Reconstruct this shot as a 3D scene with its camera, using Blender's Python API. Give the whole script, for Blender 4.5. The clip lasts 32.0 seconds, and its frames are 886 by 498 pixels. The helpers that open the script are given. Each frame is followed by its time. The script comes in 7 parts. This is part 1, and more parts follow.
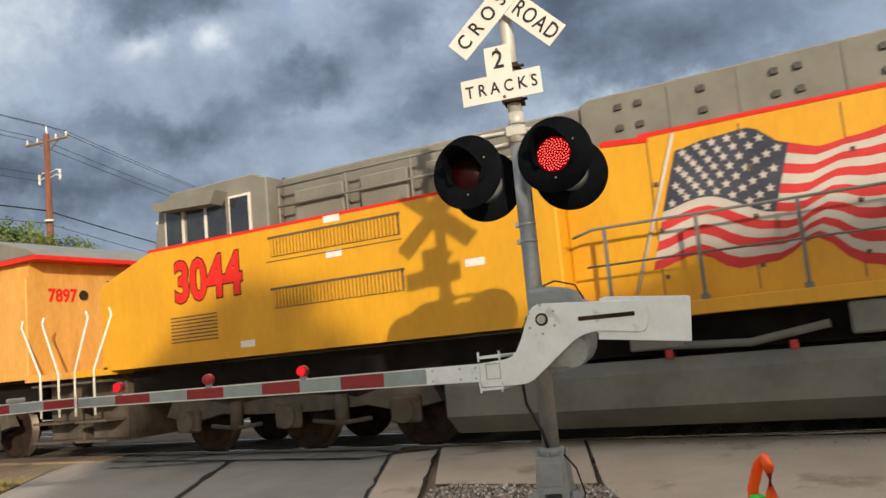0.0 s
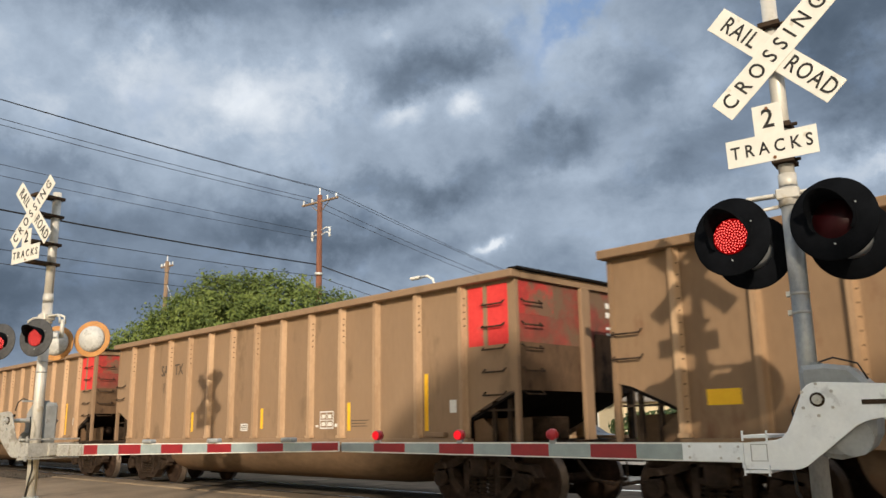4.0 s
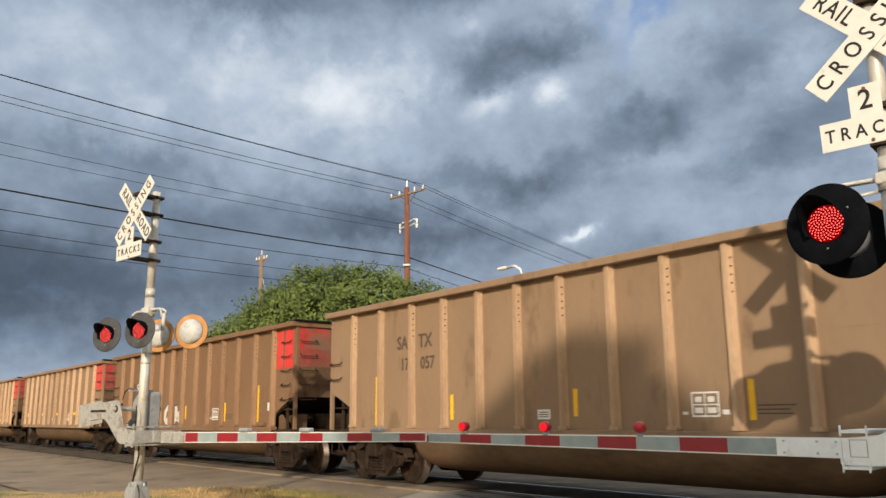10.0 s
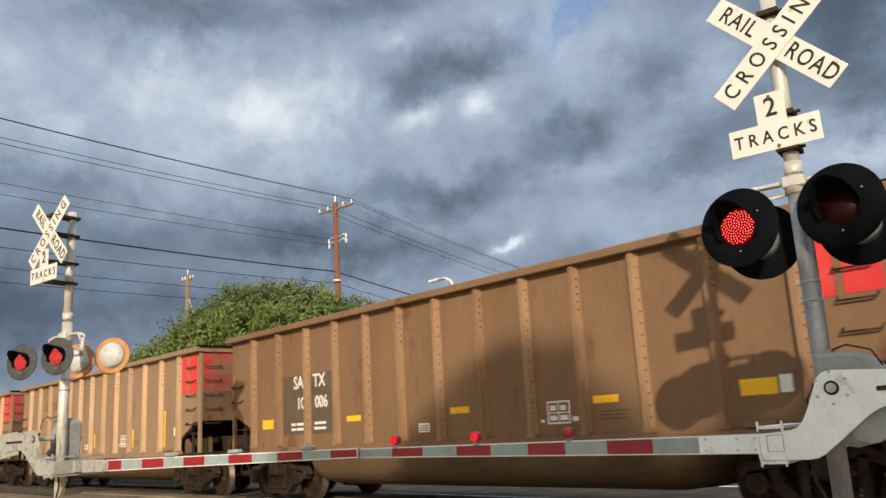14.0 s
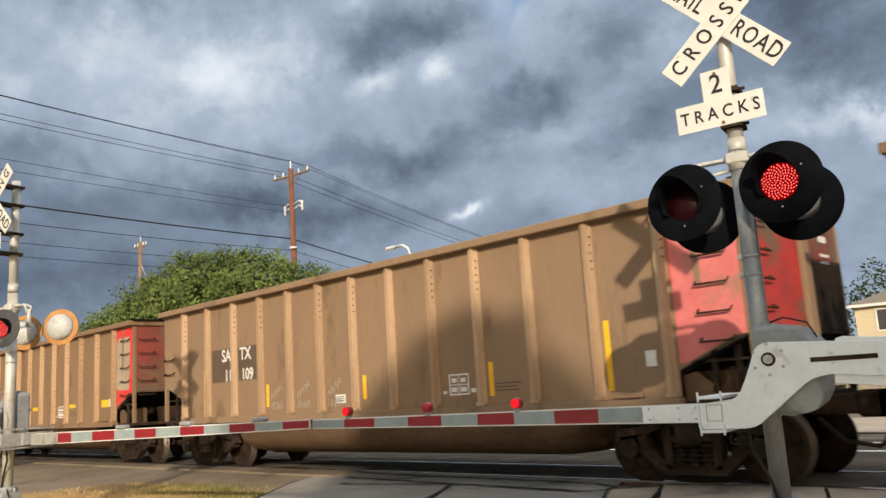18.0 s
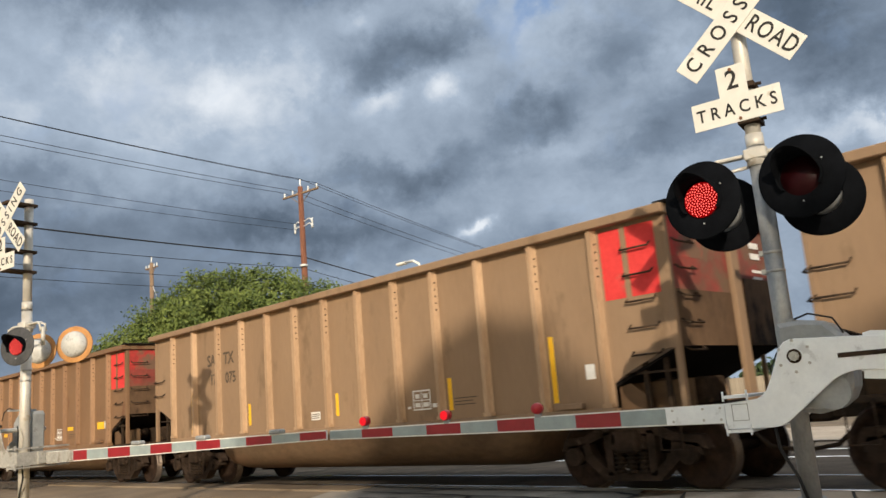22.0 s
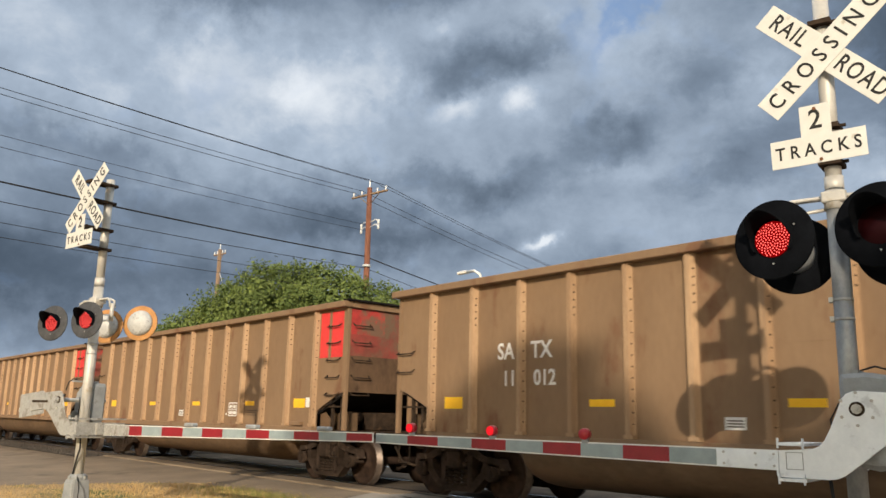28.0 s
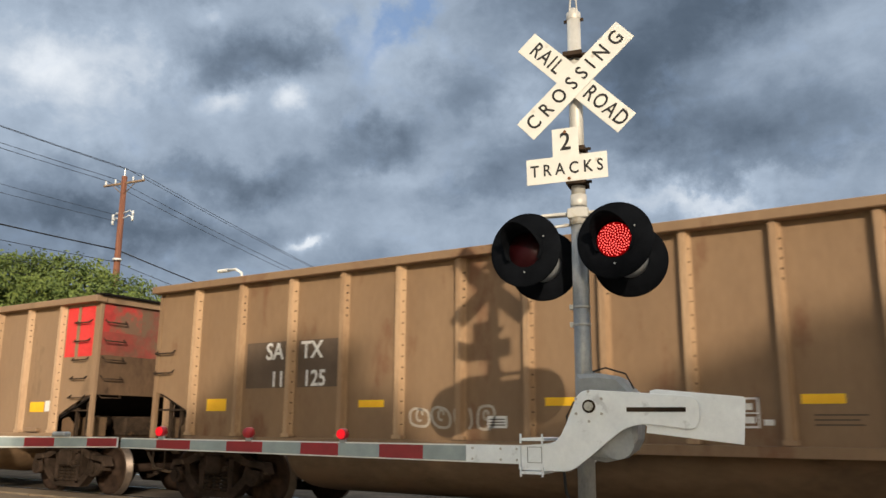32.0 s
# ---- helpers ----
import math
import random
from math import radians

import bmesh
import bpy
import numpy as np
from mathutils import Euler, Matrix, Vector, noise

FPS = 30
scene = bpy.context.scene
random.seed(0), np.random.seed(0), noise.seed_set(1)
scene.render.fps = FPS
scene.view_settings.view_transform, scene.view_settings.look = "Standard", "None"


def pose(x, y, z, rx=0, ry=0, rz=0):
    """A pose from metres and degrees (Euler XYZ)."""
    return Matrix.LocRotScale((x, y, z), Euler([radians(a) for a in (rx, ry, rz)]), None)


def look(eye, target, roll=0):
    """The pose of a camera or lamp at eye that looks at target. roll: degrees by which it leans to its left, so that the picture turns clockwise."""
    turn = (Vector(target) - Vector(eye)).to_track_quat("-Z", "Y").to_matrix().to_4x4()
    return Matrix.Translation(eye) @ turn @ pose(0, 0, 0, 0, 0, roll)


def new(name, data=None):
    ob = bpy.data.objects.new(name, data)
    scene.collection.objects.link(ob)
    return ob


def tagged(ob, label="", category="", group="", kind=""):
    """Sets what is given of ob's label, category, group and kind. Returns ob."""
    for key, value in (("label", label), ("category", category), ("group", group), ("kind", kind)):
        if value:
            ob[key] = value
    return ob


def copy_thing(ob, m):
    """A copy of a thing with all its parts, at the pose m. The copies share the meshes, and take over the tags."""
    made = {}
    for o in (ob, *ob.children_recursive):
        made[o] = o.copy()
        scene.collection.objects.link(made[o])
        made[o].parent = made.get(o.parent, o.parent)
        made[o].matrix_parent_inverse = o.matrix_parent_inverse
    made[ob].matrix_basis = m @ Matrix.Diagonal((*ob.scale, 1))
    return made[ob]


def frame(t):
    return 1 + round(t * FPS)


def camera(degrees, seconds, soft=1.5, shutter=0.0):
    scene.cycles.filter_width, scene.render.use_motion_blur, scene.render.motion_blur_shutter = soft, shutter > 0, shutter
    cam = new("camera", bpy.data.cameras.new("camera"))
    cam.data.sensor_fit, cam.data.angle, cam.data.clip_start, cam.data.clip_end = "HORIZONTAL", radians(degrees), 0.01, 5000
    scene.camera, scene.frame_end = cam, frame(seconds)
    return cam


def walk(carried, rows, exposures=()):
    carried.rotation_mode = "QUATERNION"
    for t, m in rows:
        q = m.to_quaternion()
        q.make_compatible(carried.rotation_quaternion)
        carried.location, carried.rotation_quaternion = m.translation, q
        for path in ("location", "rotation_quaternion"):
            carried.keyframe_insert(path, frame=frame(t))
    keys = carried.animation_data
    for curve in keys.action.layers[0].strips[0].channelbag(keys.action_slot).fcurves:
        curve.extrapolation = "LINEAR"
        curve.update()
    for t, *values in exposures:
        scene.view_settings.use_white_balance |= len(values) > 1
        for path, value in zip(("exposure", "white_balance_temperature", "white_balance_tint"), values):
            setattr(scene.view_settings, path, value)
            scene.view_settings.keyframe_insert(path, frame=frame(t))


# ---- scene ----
cam = camera(57.1, 32.0, shutter=0.06)
PATH = [
    (0, (0.012, -0.012, 1.384), (-2.3824, 4.3320, 2.0139), -5.37),
    (0.5, (-0.023, -0.033, 1.394), (-3.0008, 3.9371, 2.0001), -4.71),
    (1, (-0.047, -0.023, 1.362), (-3.2380, 3.7945, 1.8597), -7.12),
    (1.5, (-0.039, -0.022, 1.354), (-3.2453, 3.7922, 1.7693), -7.71),
    (2, (-0.042, -0.011, 1.352), (-3.1869, 3.8556, 1.7514), -7.54),
    (2.5, (-0.048, -0.030, 1.348), (-3.2006, 3.8273, 1.7756), -6.34),
    (3, (-0.049, -0.049, 1.359), (-3.4127, 3.5889, 2.0311), -2.93),
    (3.5, (-0.077, -0.061, 1.426), (-3.6558, 3.2897, 2.4087), -0.49),
    (5.5, (-0.002, -0.041, 1.375), (-3.0122, 3.7470, 2.6353), -5.67),
    (6, (0.002, -0.017, 1.366), (-2.8654, 3.9122, 2.5233), -6.64),
    (6.5, (-0.003, -0.011, 1.345), (-2.7787, 4.0090, 2.4127), -6.99),
    (7, (-0.007, -0.005, 1.343), (-2.7479, 4.0639, 2.3066), -7.21),
    (7.5, (-0.002, 0.016, 1.335), (-2.8240, 4.0367, 2.2670), -5.87),
    (8, (-0.020, 0.009, 1.400), (-3.0165, 3.8710, 2.4488), -3.69),
    (8.5, (-0.056, -0.000, 1.458), (-3.2232, 3.6275, 2.8031), 0.02),
    (9, (-0.061, 0.001, 1.484), (-3.3058, 3.5097, 2.9537), 0.07),
    (9.5, (-0.058, -0.019, 1.432), (-3.6950, 3.2043, 2.6054), -0.54),
    (10, (-0.012, -0.045, 1.436), (-3.8791, 2.9576, 2.4500), -0.42),
    (10.5, (0.002, -0.021, 1.448), (-3.8699, 2.9423, 2.5574), -1.71),
    (11, (-0.004, -0.022, 1.441), (-3.8771, 2.9205, 2.5999), -1.50),
    (11.5, (0.005, -0.023, 1.432), (-3.8048, 3.0097, 2.5654), -1.54),
    (12, (0.001, -0.021, 1.436), (-3.7408, 3.0964, 2.5667), -1.88),
    (12.5, (-0.002, -0.012, 1.436), (-3.7101, 3.1455, 2.5666), -2.10),
    (13, (0.005, -0.004, 1.431), (-3.6784, 3.1882, 2.5474), -2.42),
    (13.5, (0.015, 0.002, 1.428), (-3.6227, 3.2518, 2.5246), -2.95),
    (14, (0.020, -0.003, 1.427), (-3.5620, 3.3136, 2.5083), -3.08),
    (14.5, (0.015, 0.007, 1.424), (-3.5110, 3.3877, 2.4911), -2.81),
    (15, (0.023, 0.013, 1.419), (-3.4263, 3.4738, 2.4815), -2.76),
    (15.5, (0.021, 0.017, 1.422), (-3.3676, 3.5478, 2.4469), -2.89),
    (17.5, (0.060, 0.012, 1.488), (-3.3840, 3.5338, 2.3468), -2.97),
    (18, (0.100, 0.021, 1.486), (-3.3436, 3.5424, 2.3476), -3.57),
    (18.5, (0.043, 0.030, 1.436), (-3.3393, 3.5959, 2.3567), -4.20),
    (19, (0.038, 0.030, 1.419), (-3.3286, 3.6088, 2.3422), -4.31),
    (19.5, (0.005, 0.030, 1.410), (-3.3741, 3.5995, 2.3252), -4.00),
    (20, (0.025, 0.012, 1.410), (-3.3942, 3.5442, 2.3230), -3.88),
    (20.5, (0.040, 0.004, 1.433), (-3.4126, 3.5109, 2.3167), -3.07),
    (21, (-0.020, -0.013, 1.437), (-3.4575, 3.5145, 2.2959), -3.08),
    (21.5, (-0.010, -0.001, 1.414), (-3.4551, 3.5083, 2.3177), -4.17),
    (22, (-0.009, 0.036, 1.392), (-3.4741, 3.5085, 2.3598), -4.65),
    (22.5, (0.004, 0.042, 1.398), (-3.4528, 3.5221, 2.3683), -5.26),
    (23, (0.034, 0.058, 1.405), (-3.4355, 3.5336, 2.3428), -5.75),
    (23.5, (-0.043, 0.057, 1.368), (-3.4876, 3.5596, 2.2989), -5.87),
    (24, (-0.079, 0.056, 1.342), (-3.4973, 3.5792, 2.2924), -5.88),
    (24.5, (-0.046, 0.057, 1.343), (-3.4612, 3.5743, 2.3264), -6.28),
    (25, (-0.056, 0.056, 1.331), (-3.4469, 3.5843, 2.3581), -6.79),
    (25.5, (-0.089, 0.065, 1.312), (-3.4622, 3.6059, 2.3526), -7.20),
    (27.5, (0.014, 0.003, 1.394), (-3.5313, 3.3552, 2.4859), 0.80),
    (28, (0.022, 0.025, 1.421), (-3.6951, 3.2057, 2.4555), 1.39),
    (28.5, (0.027, 0.041, 1.390), (-3.4632, 3.4617, 2.4477), 1.07),
    (29, (0.019, 0.002, 1.393), (-2.8453, 3.9623, 2.4464), 1.35),
    (29.5, (0.018, -0.004, 1.394), (-2.8767, 3.9359, 2.4423), 0.76),
    (30, (0.016, 0.022, 1.395), (-2.9076, 3.9431, 2.4315), 0.38),
    (30.5, (0.038, -0.012, 1.386), (-2.7970, 3.9757, 2.4168), -0.16),
    (31, (0.036, -0.025, 1.387), (-2.7765, 3.9762, 2.4274), -0.47),
    (31.5, (0.052, -0.038, 1.391), (-2.6831, 4.0114, 2.4491), -0.01),
    (32, (0.020, -0.001, 1.406), (-2.6135, 4.1121, 2.4749), 0.45),
]
walk(cam, [(t, look(eye, target, roll)) for t, eye, target, roll in PATH])
TOY = (-0.86, 4.95, 0.02)

# ---- light: a low warm sun behind the camera under a broken storm sky ----
SUN_WAY = Vector((-0.645, 0.745, -0.318)).normalized()
sun_data = bpy.data.lights.new("sun", "SUN")
sun_data.energy, sun_data.angle, sun_data.color = 4.25, radians(0.8), (1.0, 0.86, 0.68)
sun = new("sun", sun_data)
sun.matrix_world = look((30, -36, 20), Vector((30, -36, 20)) + SUN_WAY)


def link(nt, a, b):
    nt.links.new(a, b)


def node(nt, kind, **sets):
    n = nt.nodes.new(kind)
    for k, v in sets.items():
        if k in n.inputs:
            n.inputs[k].default_value = v
    return n


def maths(nt, op, a, b=None, c=None, clamp=False):
    n = nt.nodes.new("ShaderNodeMath")
    n.operation, n.use_clamp = op, clamp
    for i, v in enumerate((a, b, c)):
        if v is None:
            continue
        if isinstance(v, (int, float)):
            n.inputs[i].default_value = v
        else:
            link(nt, v, n.inputs[i])
    return n.outputs[0]


def ramp(nt, fac, stops, smooth=False):
    n = nt.nodes.new("ShaderNodeValToRGB")
    if smooth:
        n.color_ramp.interpolation = "EASE"
    el = n.color_ramp.elements
    while len(el) < len(stops):
        el.new(0.5)
    for e, (p, c) in zip(el, stops):
        e.position = p
        e.color = (*c, 1) if len(c) == 3 else c
    link(nt, fac, n.inputs[0])
    return n.outputs[0]


def mix(nt, fac, a, b, blend="MIX"):
    n = nt.nodes.new("ShaderNodeMix")
    n.data_type, n.blend_type = "RGBA", blend
    for i, v in ((0, fac), (6, a), (7, b)):
        if isinstance(v, (int, float)):
            n.inputs[i].default_value = v
        elif isinstance(v, tuple):
            n.inputs[i].default_value = (*v, 1)
        else:
            link(nt, v, n.inputs[i])
    return n.outputs[2]


def lobes(nt, u, v, rows, start):
    """Adds soft tilted patches to a value: yaw, height, half-widths in degrees, tilt, weight."""
    total = start
    for yaw, high, a, b, tilt, weight in rows:
        du = maths(nt, "SUBTRACT", yaw, u)
        dv = maths(nt, "SUBTRACT", v, high)
        c, s = math.cos(radians(tilt)), math.sin(radians(tilt))
        p = maths(nt, "MULTIPLY_ADD", du, c / a, maths(nt, "MULTIPLY", dv, s / a))
        q = maths(nt, "MULTIPLY_ADD", du, -s / b, maths(nt, "MULTIPLY", dv, c / b))
        r = maths(nt, "MULTIPLY_ADD", p, p, maths(nt, "MULTIPLY", q, q))
        fall = maths(nt, "EXPONENT", maths(nt, "MULTIPLY", r, -0.9))
        total = maths(nt, "MULTIPLY_ADD", fall, weight, total)
    return total


def build_sky():
    world = bpy.data.worlds.new("storm_sky")
    scene.world = world
    world.use_nodes = True
    nt = world.node_tree
    nt.nodes.clear()
    out = nt.nodes.new("ShaderNodeOutputWorld")
    bg = node(nt, "ShaderNodeBackground", Strength=1.0)
    co = nt.nodes.new("ShaderNodeTexCoord")
    sep = nt.nodes.new("ShaderNodeSeparateXYZ")
    link(nt, co.outputs["Generated"], sep.inputs[0])
    # billows bend the edges of every cloud mass
    warp = node(nt, "ShaderNodeTexNoise", Scale=13.0, Detail=7.0, Roughness=0.6)
    link(nt, co.outputs["Generated"], warp.inputs["Vector"])
    wsep = nt.nodes.new("ShaderNodeSeparateColor")
    link(nt, warp.outputs["Color"], wsep.inputs[0])
    u = maths(nt, "MULTIPLY", maths(nt, "ARCTAN2", maths(nt, "MULTIPLY", sep.outputs[0], -1.0), sep.outputs[1]), 57.296)
    v = maths(nt, "MULTIPLY", maths(nt, "ARCSINE", sep.outputs[2]), 57.296)
    u_mild = maths(nt, "MULTIPLY_ADD", maths(nt, "SUBTRACT", wsep.outputs[0], 0.5), 4.5, u)
    v_mild = maths(nt, "MULTIPLY_ADD", maths(nt, "SUBTRACT", wsep.outputs[1], 0.5), 3.0, v)
    u = maths(nt, "MULTIPLY_ADD", maths(nt, "SUBTRACT", wsep.outputs[0], 0.5), 9.5, u)
    v = maths(nt, "MULTIPLY_ADD", maths(nt, "SUBTRACT", wsep.outputs[1], 0.5), 7.0, v)
    # texture of the deck itself, drawn out along the horizon
    mp = nt.nodes.new("ShaderNodeMapping")
    mp.inputs["Scale"].default_value = (1.0, 1.0, 1.45)
    link(nt, co.outputs["Generated"], mp.inputs[0])
    broad = node(nt, "ShaderNodeTexNoise", Scale=7.0, Detail=6.0, Roughness=0.5, Distortion=0.5)
    fine = node(nt, "ShaderNodeTexNoise", Scale=15.0, Detail=6.0, Roughness=0.6, Distortion=0.3)
    link(nt, mp.outputs[0], broad.inputs["Vector"])
    link(nt, mp.outputs[0], fine.inputs["Vector"])
    wisp = node(nt, "ShaderNodeTexNoise", Scale=34.0, Detail=5.0, Roughness=0.62, Distortion=0.6)
    link(nt, mp.outputs[0], wisp.inputs["Vector"])
    cloud = maths(nt, "ADD", maths(nt, "MULTIPLY", maths(nt, "SUBTRACT", broad.outputs[0], 0.5), 0.30), 0.63)
    cloud = maths(nt, "MULTIPLY_ADD", maths(nt, "SUBTRACT", fine.outputs[0], 0.5), 0.27, cloud)
    cloud = maths(nt, "MULTIPLY_ADD", maths(nt, "SUBTRACT", wisp.outputs[0], 0.5), 0.08, cloud)
    cloud = lobes(nt, u, v, DARK_CLOUDS, cloud)
    cloud = lobes(nt, u, v, LOW_CLOUDS, cloud)
    cloud = lobes(nt, u, v, PALE_CLOUDS, cloud)
    cloud = lobes(nt, u_mild, v_mild, BRIGHT_TUFTS, cloud)
    # deck brightened overhead, beyond view: added light for the ground
    cloud = maths(nt, "MULTIPLY_ADD", ramp(nt, sep.outputs[2], [(0.56, (0, 0, 0)), (0.85, (1, 1, 1))]), 0.36, cloud)
    shade = ramp(nt, cloud, [(0.05, (0.050, 0.074, 0.107)), (0.28, (0.106, 0.143, 0.196)), (0.50, (0.221, 0.282, 0.369)),
                             (0.72, (0.415, 0.500, 0.615)), (0.95, (0.80, 0.85, 0.91))])
    lift = ramp(nt, sep.outputs[2], [(0.54, (1, 1, 1)), (0.80, tuple(OVERHEAD * c for c in (1.06, 1.0, 0.92)))])
    shade = mix(nt, 1.0, shade, lift, "MULTIPLY")
    sky = nt.nodes.new("ShaderNodeTexSky")
    sky.sky_type, sky.sun_disc = "NISHITA", False
    sky.sun_elevation, sky.sun_rotation = math.asin(-SUN_WAY.z), math.atan2(-SUN_WAY.x, -SUN_WAY.y)
    clear = mix(nt, 1.0, sky.outputs[0], (SKY_GAIN * 1.08, SKY_GAIN, SKY_GAIN * 0.86), "MULTIPLY")
    gap = lobes(nt, u, v, BLUE_GAPS, maths(nt, "MULTIPLY", maths(nt, "SUBTRACT", fine.outputs[0], 0.5), 0.8))
    hollow = ramp(nt, gap, [(0.05, (0, 0, 0)), (0.85, (0.8, 0.8, 0.8))])
    colour = mix(nt, hollow, shade, mix(nt, 1.0, (0.20, 0.33, 0.58), (1.0, 1.0, 1.0), "MULTIPLY"))
    # the deck breaks up towards the sun, behind the viewer
    dot = nt.nodes.new("ShaderNodeVectorMath")
    dot.operation = "DOT_PRODUCT"
    link(nt, co.outputs["Generated"], dot.inputs[0])
    dot.inputs[1].default_value = -SUN_WAY
    open_sky = ramp(nt, maths(nt, "MULTIPLY_ADD", maths(nt, "SUBTRACT", broad.outputs[0], 0.5), 0.5, dot.outputs["Value"]), [(0.0, (0, 0, 0)), (0.45, (1, 1, 1))])
    colour = mix(nt, open_sky, colour, clear)
    ground = mix(nt, ramp(nt, sep.outputs[2], [(0.0, (1, 1, 1)), (0.004, (0, 0, 0))]), colour, (0.10, 0.095, 0.085))
    link(nt, ground, bg.inputs[0])
    link(nt, bg.outputs[0], out.inputs[0])


SKY_GAIN, OVERHEAD = 0.165, 3.0
# soft cloud masses: yaw, height, half-widths in degrees, tilt, weight
DARK_CLOUDS = [(67.2, 28.4, 6.0, 2.5, -2, -0.30), (51.6, 29.6, 4.2, 1.4, -2, -0.20), (48.0, 24.2, 5.6, 1.7, 16, -0.25), (42.8, 25.8, 2.4, 1.3, 28, -0.14), (37.8, 19.9, 3.0, 1.6, 6, -0.25), (45.8, 16.8, 7.5, 1.3, 4, -0.25), (82.0, 9.0, 13.0, 4.0, -2, -0.40), (70.8, 14.0, 6.7, 1.8, -10, -0.20), (58.0, 13.2, 5.2, 1.5, -2, -0.20)]
LOW_CLOUDS = [(75.7, 17.2, 5.6, 1.0, -10, -0.14), (52.3, 12.6, 7.1, 1.3, 2, -0.22), (9.0, 19.6, 7.9, 3.2, 0, -0.22), (13.4, 26.6, 5.0, 2.4, 10, -0.14), (17.6, 21.6, 1.9, 3.2, 0, -0.10), (29.5, 16.8, 4.6, 1.2, 0, -0.16), (62.0, 8.5, 12.0, 2.4, 0, -0.22), (36.0, 10.5, 9.0, 1.6, 0, -0.10),
              (31.0, 24.2, 3.0, 2.4, 15, -0.16), (21.0, 24.5, 4.6, 2.6, 0, -0.20), (25.0, 19.2, 3.8, 1.8, 0, -0.16), (24.0, 29.0, 5.0, 2.0, 0, -0.20), (11.0, 30.5, 8.0, 3.6, 0, -0.30), (16.0, 27.0, 7.0, 2.6, 0, -0.10), (17.0, 19.2, 5.0, 1.7, 4, -0.18), (19.5, 22.8, 5.0, 2.4, 0, -0.12)]
PALE_CLOUDS = [(78.8, 24.6, 6.0, 2.8, -2, 0.14), (68.3, 23.4, 2.6, 1.9, -22, 0.16), (59.2, 21.8, 5.4, 2.6, 4, 0.28), (64.5, 25.6, 2.8, 1.6, -2, 0.10), (36.9, 26.0, 2.4, 2.8, 18, 0.12), (36.6, 17.3, 5.2, 0.9, 4, 0.12), (58.4, 17.6, 6.3, 1.2, 4, 0.12), (55.0, 25.0, 2.4, 1.5, 18, 0.12), (72.3, 20.7, 4.8, 1.6, -6, 0.12), (13.6, 15.5, 6.0, 0.9, 2, 0.28), (27.0, 22.0, 3.0, 2.2, 20, 0.10)]
BRIGHT_TUFTS = [(48.2, 21.8, 2.0, 0.8, 18, 0.24), (43.6, 22.4, 1.3, 1.2, 44, 0.28), (42.0, 27.1, 1.8, 1.4, 38, 0.18), (42.4, 12.55, 0.9, 0.35, 24, 0.40), (43.3, 12.3, 0.5, 0.25, 20, 0.12), (50.3, 27.0, 1.4, 0.6, 14, 0.12)]
BLUE_GAPS = [(35.9, 28.2, 1.0, 4.0, -38, 0.8), (33.6, 31.4, 1.1, 2.4, -40, 0.6), (40.6, 27.0, 1.1, 1.3, 0, 0.35), (66.0, 21.8, 1.8, 1.2, 0, 0.25)]
build_sky()

# ---- materials ----
MATS = {}


def material(name, dark, light, rough=0.7, metal=0.0, scale=3.0, stretch=(1, 1, 1), fine=40.0, fine_amount=0.25, bump=0.15,
             spot=None, spot_at=0.62, spot_scale=1.4, vary=0.0, coat=0.0, band=0.14, shine=0.22):
    """A surface of two tones mixed by broad noise, with fine grain, relief and, where given, stains of a third tone."""
    m = bpy.data.materials.new(name)
    MATS[name] = m
    m.use_nodes = True
    nt = m.node_tree
    bsdf = nt.nodes["Principled BSDF"]
    co = nt.nodes.new("ShaderNodeTexCoord")
    mp = nt.nodes.new("ShaderNodeMapping")
    mp.inputs["Scale"].default_value = stretch
    link(nt, co.outputs["Object"], mp.inputs["Vector"])
    n1 = node(nt, "ShaderNodeTexNoise", Scale=scale, Detail=5.0, Roughness=0.6)
    n2 = node(nt, "ShaderNodeTexNoise", Scale=fine, Detail=3.0, Roughness=0.6)
    link(nt, mp.outputs[0], n1.inputs["Vector"])
    link(nt, mp.outputs[0], n2.inputs["Vector"])
    f = maths(nt, "ADD", n1.outputs[0], maths(nt, "MULTIPLY", maths(nt, "SUBTRACT", n2.outputs[0], 0.5), fine_amount))
    if vary:
        info = nt.nodes.new("ShaderNodeObjectInfo")
        f = maths(nt, "ADD", f, maths(nt, "MULTIPLY", maths(nt, "SUBTRACT", info.outputs["Random"], 0.5), vary))
    col = ramp(nt, f, [(0.5 - band * 1.5, dark), (0.5 + band * 1.5, light)])
    if spot:
        n3 = node(nt, "ShaderNodeTexNoise", Scale=spot_scale, Detail=7.0, Roughness=0.65)
        link(nt, mp.outputs[0], n3.inputs["Vector"])
        col = mix(nt, ramp(nt, n3.outputs[0], [(spot_at - 0.03, (0, 0, 0)), (spot_at + 0.06, (1, 1, 1))]), col, spot)
    link(nt, col, bsdf.inputs["Base Color"])
    r = ramp(nt, n1.outputs[0], [(0.3, (rough * 0.85,) * 3), (0.7, (min(1, rough * 1.12),) * 3)])
    link(nt, r, bsdf.inputs["Roughness"])
    bsdf.inputs["Metallic"].default_value = metal
    bsdf.inputs["Specular IOR Level"].default_value = shine
    bsdf.inputs["Coat Weight"].default_value = coat
    if bump:
        b = node(nt, "ShaderNodeBump", Strength=bump, Distance=0.02)
        link(nt, f, b.inputs["Height"])
        link(nt, b.outputs[0], bsdf.inputs["Normal"])
    return m


